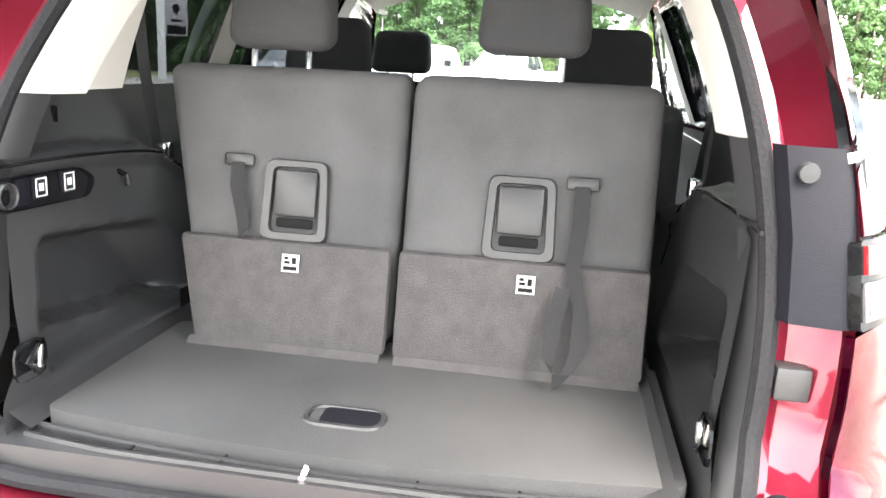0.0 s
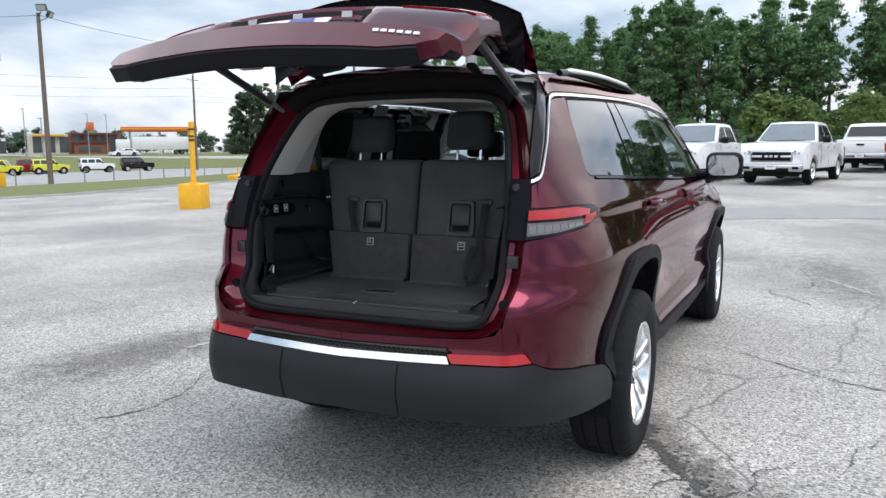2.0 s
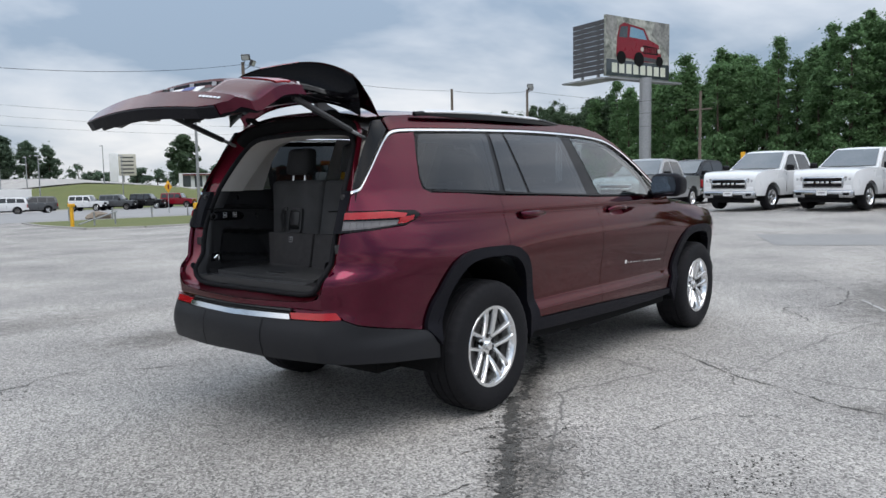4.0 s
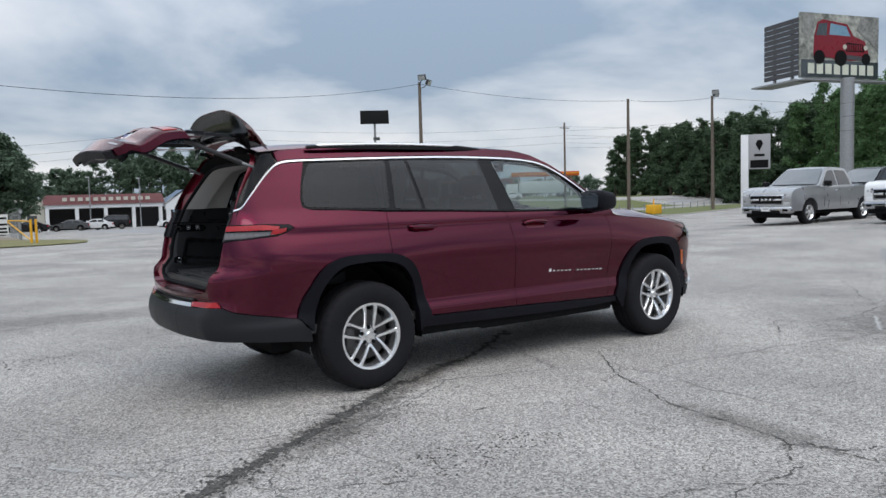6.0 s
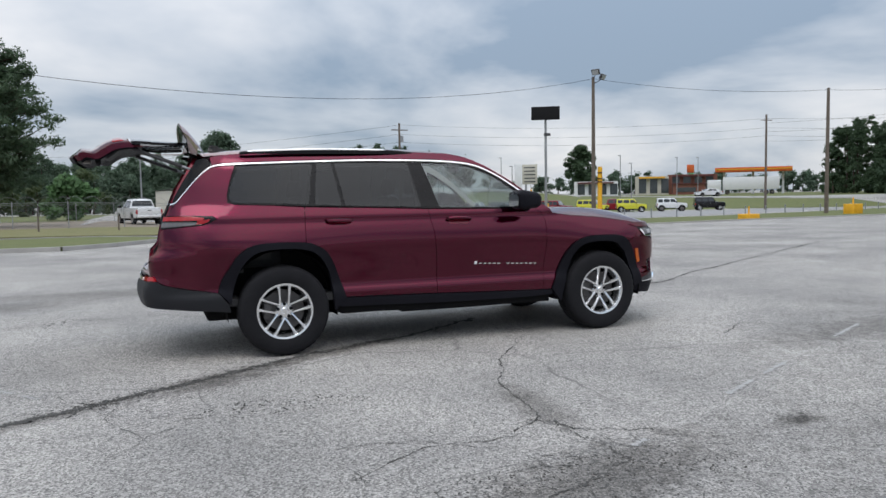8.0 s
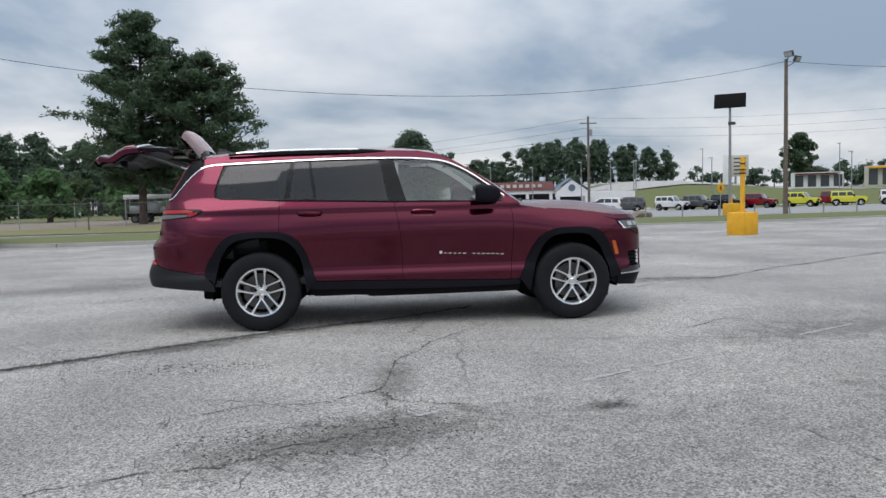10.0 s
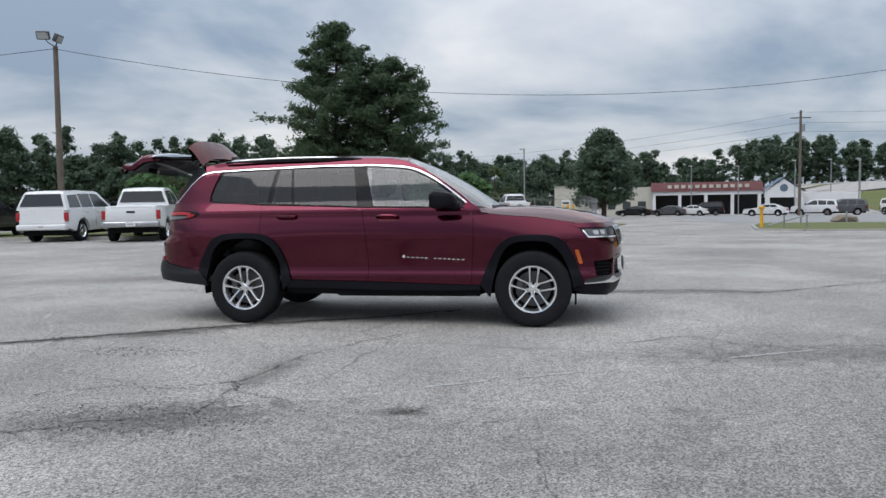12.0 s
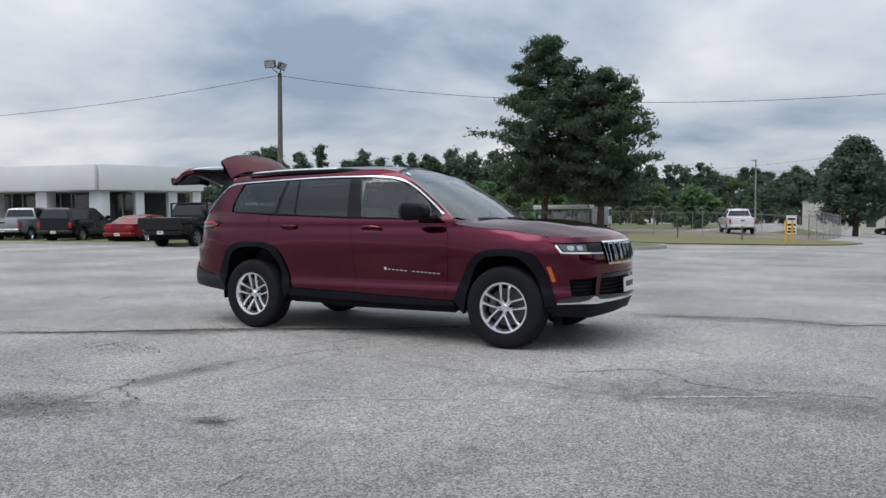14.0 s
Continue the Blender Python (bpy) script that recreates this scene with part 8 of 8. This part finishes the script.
tagged(rs, "pale grey dealer pylon sign with a dark emblem shape", "sign")
part("column", box_bm(-1.15, -.55, -.3, .3, -.1, 6.3, r=.02), WALLW, rs, "white column")
part("sign_box", box_bm(-.55, 1.15, -.3, .3, 3.4, 6.3, r=.02), LABELGREY, rs, "pale grey sign box")
part("emblem", solid([(.0, 5.5), (.15, 5.8), (.45, 5.8), (.60, 5.5), (.3, 4.9)], lambda x, z: .32), DARK, rs)
part("sign_bar", box_bm(-.1, .7, -.32, .32, 4.45, 4.65), DARK, rs)
part("sign_panel", box_bm(-.4, 1.0, -.31, .31, 3.5, 4.15), DARK, rs, "dark lower panel")
pw = pole("dealer_pylon", 103.9, 197.8, 9.8, .3, .3, GALV, "pale pylon sign across the lane", "sign")
part("sign_column", box_bm(-3.4, -1.3, -.4, .4, -.1, 10.1, r=.05), WALLW, pw, "white sign column", pose_m=pose(0, 0, 0, 0, 0, -30))
part("sign_box", box_bm(-1.1, 3.4, -.3, .3, 4.0, 9.9, r=.05), WALLC, pw, "pale sign box", pose_m=pose(0, 0, 0, 0, 0, -30))
for k in range(5):
    part("sign_bar", box_bm(-.5, 2.8, -.34, -.3, 4.6 + k * 1.05, 4.95 + k * 1.05), LAMPHEAD, pw, "", pose_m=pose(0, 0, 0, 0, 0, -30))

# ---------------------------------------------------------------- trees
def leaf_material(name, dark, light):
    m = mat(name, dark, light, .35, 3.0, .75, spread=1.0)
    n, l = m.node_tree.nodes, m.node_tree.links
    b = n["Principled BSDF"]
    geo, hsv, mr = n.new("ShaderNodeNewGeometry"), n.new("ShaderNodeHueSaturation"), n.new("ShaderNodeMapRange")
    mr.inputs["To Min"].default_value, mr.inputs["To Max"].default_value = .75, 1.3
    l.new(geo.outputs["Random Per Island"], mr.inputs[0])
    l.new(mr.outputs[0], hsv.inputs["Value"])
    src = b.inputs["Base Color"].links[0].from_socket
    l.new(src, hsv.inputs["Color"])
    l.new(hsv.outputs[0], b.inputs["Base Color"])
    # thin leaves let some light through
    tl, ms, out = n.new("ShaderNodeBsdfTranslucent"), n.new("ShaderNodeMixShader"), n["Material Output"]
    l.new(hsv.outputs[0], tl.inputs[0])
    ms.inputs[0].default_value = .5
    l.new(b.outputs[0], ms.inputs[1])
    l.new(tl.outputs[0], ms.inputs[2])
    l.new(ms.outputs[0], out.inputs[0])
    return m


LEAF = leaf_material("broadleaf_foliage", (.086, .168, .068), (.128, .226, .094))
LEAFY = leaf_material("bright_foliage", (.105, .165, .045), (.150, .215, .068))
OLIVE = leaf_material("olive_foliage", (.080, .112, .050), (.112, .148, .070))
NEEDLE = leaf_material("pine_needles", (.062, .104, .060), (.100, .148, .082))
# pine green darkened further to stand in for the shade on the far wood
PINEWOOD = leaf_material("shaded_pine_foliage", (.050, .088, .046), (.078, .122, .062))
# distance haze is mixed into this leaf colour: greyer and bluer than LEAF
FARLEAF = leaf_material("haze_tinted_foliage", (.082, .130, .086), (.120, .172, .114))
BARK = mat("pine_bark", (.085, .06, .045), (.05, .037, .03), 6, 40, .9, bump=.5)


def quads_mesh(name, centres, along, across):
    """Small four-cornered leaves: centre, half length and half width vectors, as one mesh."""
    n = len(centres)
    co = np.empty((n, 4, 3))
    co[:, 0], co[:, 1], co[:, 2], co[:, 3] = centres - along, centres + across, centres + along, centres - across
    me = bpy.data.meshes.new(name)
    me.vertices.add(n * 4)
    me.vertices.foreach_set("co", co.reshape(-1))
    me.loops.add(n * 4)
    me.loops.foreach_set("vertex_index", np.arange(n * 4, dtype=np.int32))
    me.polygons.add(n)
    me.polygons.foreach_set("loop_start", np.arange(0, n * 4, 4, dtype=np.int32))
    me.update(calc_edges=True)
    return me


def chips_mesh(name, centres, along, across):
    """Small three-cornered leaves of woods further off, as one mesh."""
    n = len(centres)
    co = np.empty((n, 3, 3))
    co[:, 0], co[:, 1], co[:, 2] = centres + along, centres - along * .6 + across * 1.15, centres - along * .6 - across * 1.15
    me = bpy.data.meshes.new(name)
    me.vertices.add(n * 3)
    me.vertices.foreach_set("co", co.reshape(-1))
    me.loops.add(n * 3)
    me.loops.foreach_set("vertex_index", np.arange(n * 3, dtype=np.int32))
    me.polygons.add(n)
    me.polygons.foreach_set("loop_start", np.arange(0, n * 3, 3, dtype=np.int32))
    me.update(calc_edges=True)
    return me


def leaves(rng, clumps, per, size, squash=.75, slim=.55, loose=False):
    """Leaves strewn round clump centres (x, y, z, radius), denser towards the rim."""
    c = np.repeat(clumps, per, axis=0)
    d = rng.normal(size=(len(c), 3))
    d /= np.linalg.norm(d, axis=1)[:, None]
    r = c[:, 3:4] * (np.abs(rng.normal(size=(len(c), 1))) * .70 + .15 if loose else .25 + 1.1 * rng.random((len(c), 1)))
    p = c[:, :3] + d * r * np.array([1, 1, squash])
    # leaves turn their faces outwards and to the sky
    face = d * .8 + np.array([0, 0, .7]) + rng.normal(size=(len(c), 3)) * .55
    a = np.cross(face, rng.normal(size=(len(c), 3)))
    a /= np.linalg.norm(a, axis=1)[:, None]
    b = np.cross(face, a)
    b /= np.linalg.norm(b, axis=1)[:, None]
    s = size * (.6 + .8 * rng.random((len(c), 1)))
    return p, a * s, b * s * slim


def broad_clumps(rng, x, y, z0, h, w, n, low=.12, cone=False):
    """Clump centres of a broadleaf crown standing at (x, y)."""
    out = []
    for _ in range(n):
        t = rng.random() ** .8
        prof = math.sin(math.pi * min(1, .12 + .86 * t) ** .75) ** .6 if not cone else (1.02 - t) ** .55
        a, r = rng.random() * 6.283, w * prof * math.sqrt(rng.random()) * (.75 + .4 * rng.random())
        out.append((x + r * math.cos(a), y + r * math.sin(a), z0 + h * (low + (1 - low) * t * .94), w * (.13 + .13 * rng.random())))
    return np.array(out)


def trunk_bm(bm, x, y, z0, h, r):
    add_tube(bm, [(x, y, z0 - .2), (x + .1, y, z0 + h * .4), (x - .05, y + .1, z0 + h * .85)], [r, r * .7, r * .2], 7)


def woods(name, line, depth, gap, hs, ws, per, size, material, label, seed, clumps=26):
    rng = np.random.default_rng(seed)
    P, A, B = [], [], []
    bm = bmesh.new()
    for (a, b) in zip(line, line[1:]):
        a2, b2 = Vector(a), Vector(b)
        n = max(1, int((b2 - a2).length / gap))
        d = (b2 - a2).normalized()
        nn = Vector((-d.y, d.x))
        for k in range(n):
            for rowi in range(depth):
                q = a2.lerp(b2, (k + rng.random()) / n) + nn * (rowi * 5 + rng.random() * 4) * (1 if nn.dot(a2) > 0 else -1)
                h = hs[0] + (hs[1] - hs[0]) * rng.random() + rowi * .8
                w = ws[0] + (ws[1] - ws[0]) * rng.random()
                z0 = gz(q.x, q.y)
                c = broad_clumps(rng, q.x, q.y, z0, h, w, clumps if rowi == 0 else int(clumps * .62), .02 if rowi == 0 else .28, rng.random() < .6)
                p, al, ac = leaves(rng, c, per, size * (.75 + .5 * rng.random()), loose=True)
                P.append(p), A.append(al), B.append(ac)
                trunk_bm(bm, q.x, q.y, z0, h, .22)
    me = chips_mesh(name, np.concatenate(P), np.concatenate(A), np.concatenate(B))
    me.materials.append(material)
    top = tagged(new(name, me), label, "trees", kind="stuff")
    part("trunks", bm, BARK, top)
    return top


woods("woods", [(86, -40), (84, -22), (82, -5), (80, 14), (88, 34), (100, 52)], 3, 2.6, (13.0, 17.4), (2.0, 3.3), 112, 0.175, LEAF, "tall green broadleaf wood behind the lot", 1, 84)
woods("woods_far", [(100, 52), (112, 72), (128, 98), (130, 114)], 3, 2.6, (11.0, 15.6), (2.4, 3.8), 90, 0.26, PINEWOOD, "dark wood beyond the dealer sign", 2, 54)
woods("undergrowth", [(84, -40), (81.5, -22), (79.5, -5), (77.5, 14), (85, 34), (97, 52)], 2, 2.3, (3.5, 7.0), (2.0, 3.0), 110, 0.18, LEAF, "dense green undergrowth at the foot of the wood", 16, 26)
woods("thicket", [(66, 1.5), (68, -9)], 1, 2.6, (4.0, 5.4), (2.6, 3.4), 130, .20, LEAFY, "low bright green thicket before the wood", 3, 30)
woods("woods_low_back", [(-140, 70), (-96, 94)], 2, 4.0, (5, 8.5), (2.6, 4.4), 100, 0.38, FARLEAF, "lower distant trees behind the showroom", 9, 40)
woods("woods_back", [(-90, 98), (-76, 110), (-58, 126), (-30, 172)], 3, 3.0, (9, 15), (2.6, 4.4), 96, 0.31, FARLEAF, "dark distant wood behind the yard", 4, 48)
woods("woods_behind_shop", [(-30, 172), (4, 178), (26, 183)], 3, 3.2, (9.6, 13.8), (2.8, 4.6), 104, 0.33, FARLEAF, "wood rising behind the long shop, haze in its leaf colour", 14, 46)
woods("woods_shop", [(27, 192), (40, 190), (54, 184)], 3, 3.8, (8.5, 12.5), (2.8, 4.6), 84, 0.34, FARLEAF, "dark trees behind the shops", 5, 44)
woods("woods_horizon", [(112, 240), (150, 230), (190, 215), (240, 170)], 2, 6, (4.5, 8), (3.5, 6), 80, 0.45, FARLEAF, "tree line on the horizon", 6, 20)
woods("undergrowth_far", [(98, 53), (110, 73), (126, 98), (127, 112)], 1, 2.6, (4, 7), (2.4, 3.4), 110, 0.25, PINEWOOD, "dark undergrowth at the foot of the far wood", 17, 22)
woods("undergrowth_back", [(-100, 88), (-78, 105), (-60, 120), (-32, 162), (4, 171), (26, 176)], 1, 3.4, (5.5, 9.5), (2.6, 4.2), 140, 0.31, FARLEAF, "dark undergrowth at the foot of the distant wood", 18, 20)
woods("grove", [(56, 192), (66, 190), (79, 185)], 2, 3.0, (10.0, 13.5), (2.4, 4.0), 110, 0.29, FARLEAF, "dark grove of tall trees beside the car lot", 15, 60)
woods("woods_low", [(-66, 100), (-44, 112), (-22, 120), (-8, 126)], 1, 5.5, (5, 8), (3, 4.5), 130, 0.3, OLIVE, "lower olive green bushes before the distant wood", 7, 20)


def pine(x, y, h, w, seed, name="pine_tree", label="", lean=0.0):
    rng = np.random.default_rng(seed)
    z0 = gz(x, y)
    top = new(name)
    top.matrix_world = pose(x, y, z0)
    tagged(top, label, "tree")
    bm = bmesh.new()
    add_tube(bm, [(0, 0, -.3), (lean * .3, .1, h * .35), (lean * .7, 0, h * .7), (lean, .05, h * .97)], [.30, .24, .14, .04], 10)
    clumps = []
    lv = 36
    for k in range(lv):
        t = k / (lv - 1)
        z = h * (.20 + .78 * t)
        reach = w * (.55 + .75 * min(1, t * 3.0)) * (1 - t) ** .62 * (.72 + .5 * rng.random()) + .35
        for j in range(5 if t < .85 else 3):
            a = rng.random() * 6.283
            r = reach * (.55 + .5 * rng.random())
            cx, cy = lean * t, 0
            e = Vector((cx + r * math.cos(a), cy + r * math.sin(a), z + r * (.10 + .15 * rng.random())))
            m = Vector((cx + r * .5 * math.cos(a), cy + r * .5 * math.sin(a), z + r * .02))
            add_tube(bm, [(cx, cy, z - .1), m, e], [.06 * (1.2 - t), .04, .015], 5)
            for q in (.45, .7, .88, 1.0):
                if rng.random() < .86:
                    s = Vector((cx, cy, z)).lerp(e, q)
                    clumps.append((s.x + rng.normal() * .25, s.y + rng.normal() * .25, s.z + .12 + rng.normal() * .12, (.36 + .38 * rng.random()) * (.8 + .35 * (1 - t))))
    part("trunk", bm, BARK, top, "brown tapering trunk with limbs")
    p, al, ac = leaves(rng, np.array(clumps), 64, .19, .66, .30)
    me = quads_mesh("crown", p, al, ac)
    me.materials.append(NEEDLE)
    cr = new("crown", me)
    cr.parent = top
    cr["label"] = "dark green needle tufts with gaps"
    return top


pine(-15.9, 50.6, 15.4, 5.1, 11, label="tall dark pine with an open uneven crown", lean=.5)
pine(-11.6, 51.8, 12.6, 4.9, 12, label="second dark pine standing close beside the first", lean=.3)


def broad_tree(x, y, h, w, seed, material, label, per=120, size=.2, n=70, low=.16):
    rng = np.random.default_rng(seed)
    z0 = gz(x, y)
    top = new("oak_tree")
    top.matrix_world = pose(x, y, z0)
    tagged(top, label, "tree")
    bm = bmesh.new()
    add_tube(bm, [(0, 0, -.3), (.1, 0, h * .25), (0, .1, h * .55), (.1, 0, h * .85)], [.32, .26, .15, .04], 9)
    c = broad_clumps(rng, 0, 0, 0, h, w, int(n * 1.5), low)
    for q in c[::5]:
        add_tube(bm, [(0, 0, q[2] * .6), (q[0] * .5, q[1] * .5, q[2] * .85), (q[0], q[1], q[2])], [.09, .05, .02], 5)
    part("trunk", bm, BARK, top, "grey-brown trunk with limbs")
    p, al, ac = leaves(rng, c, per, size)
    me = quads_mesh("crown", p, al, ac)
    me.materials.append(material)
    cr = new("crown", me)
    cr.parent = top
    cr["label"] = "dense green leaves"
    return top


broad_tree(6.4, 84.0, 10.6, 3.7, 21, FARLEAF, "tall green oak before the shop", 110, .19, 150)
broad_tree(123, 198, 15.8, 5.2, 22, PINEWOOD, "dark tall tree clump beyond the highway", 80, .5)
for i, (x, y, h, w) in enumerate([(-32, 74, 5.5, 3.0), (-38, 74, 6.0, 3.2), (-25, 76, 6.0, 2.8), (-48, 76, 5.5, 3.2), (-9, 78, 4.5, 2.6)]):
    broad_tree(x, y, h, w, 30 + i, LEAF, "young green tree at the edge of the yard", 90, .28, 40, .1)
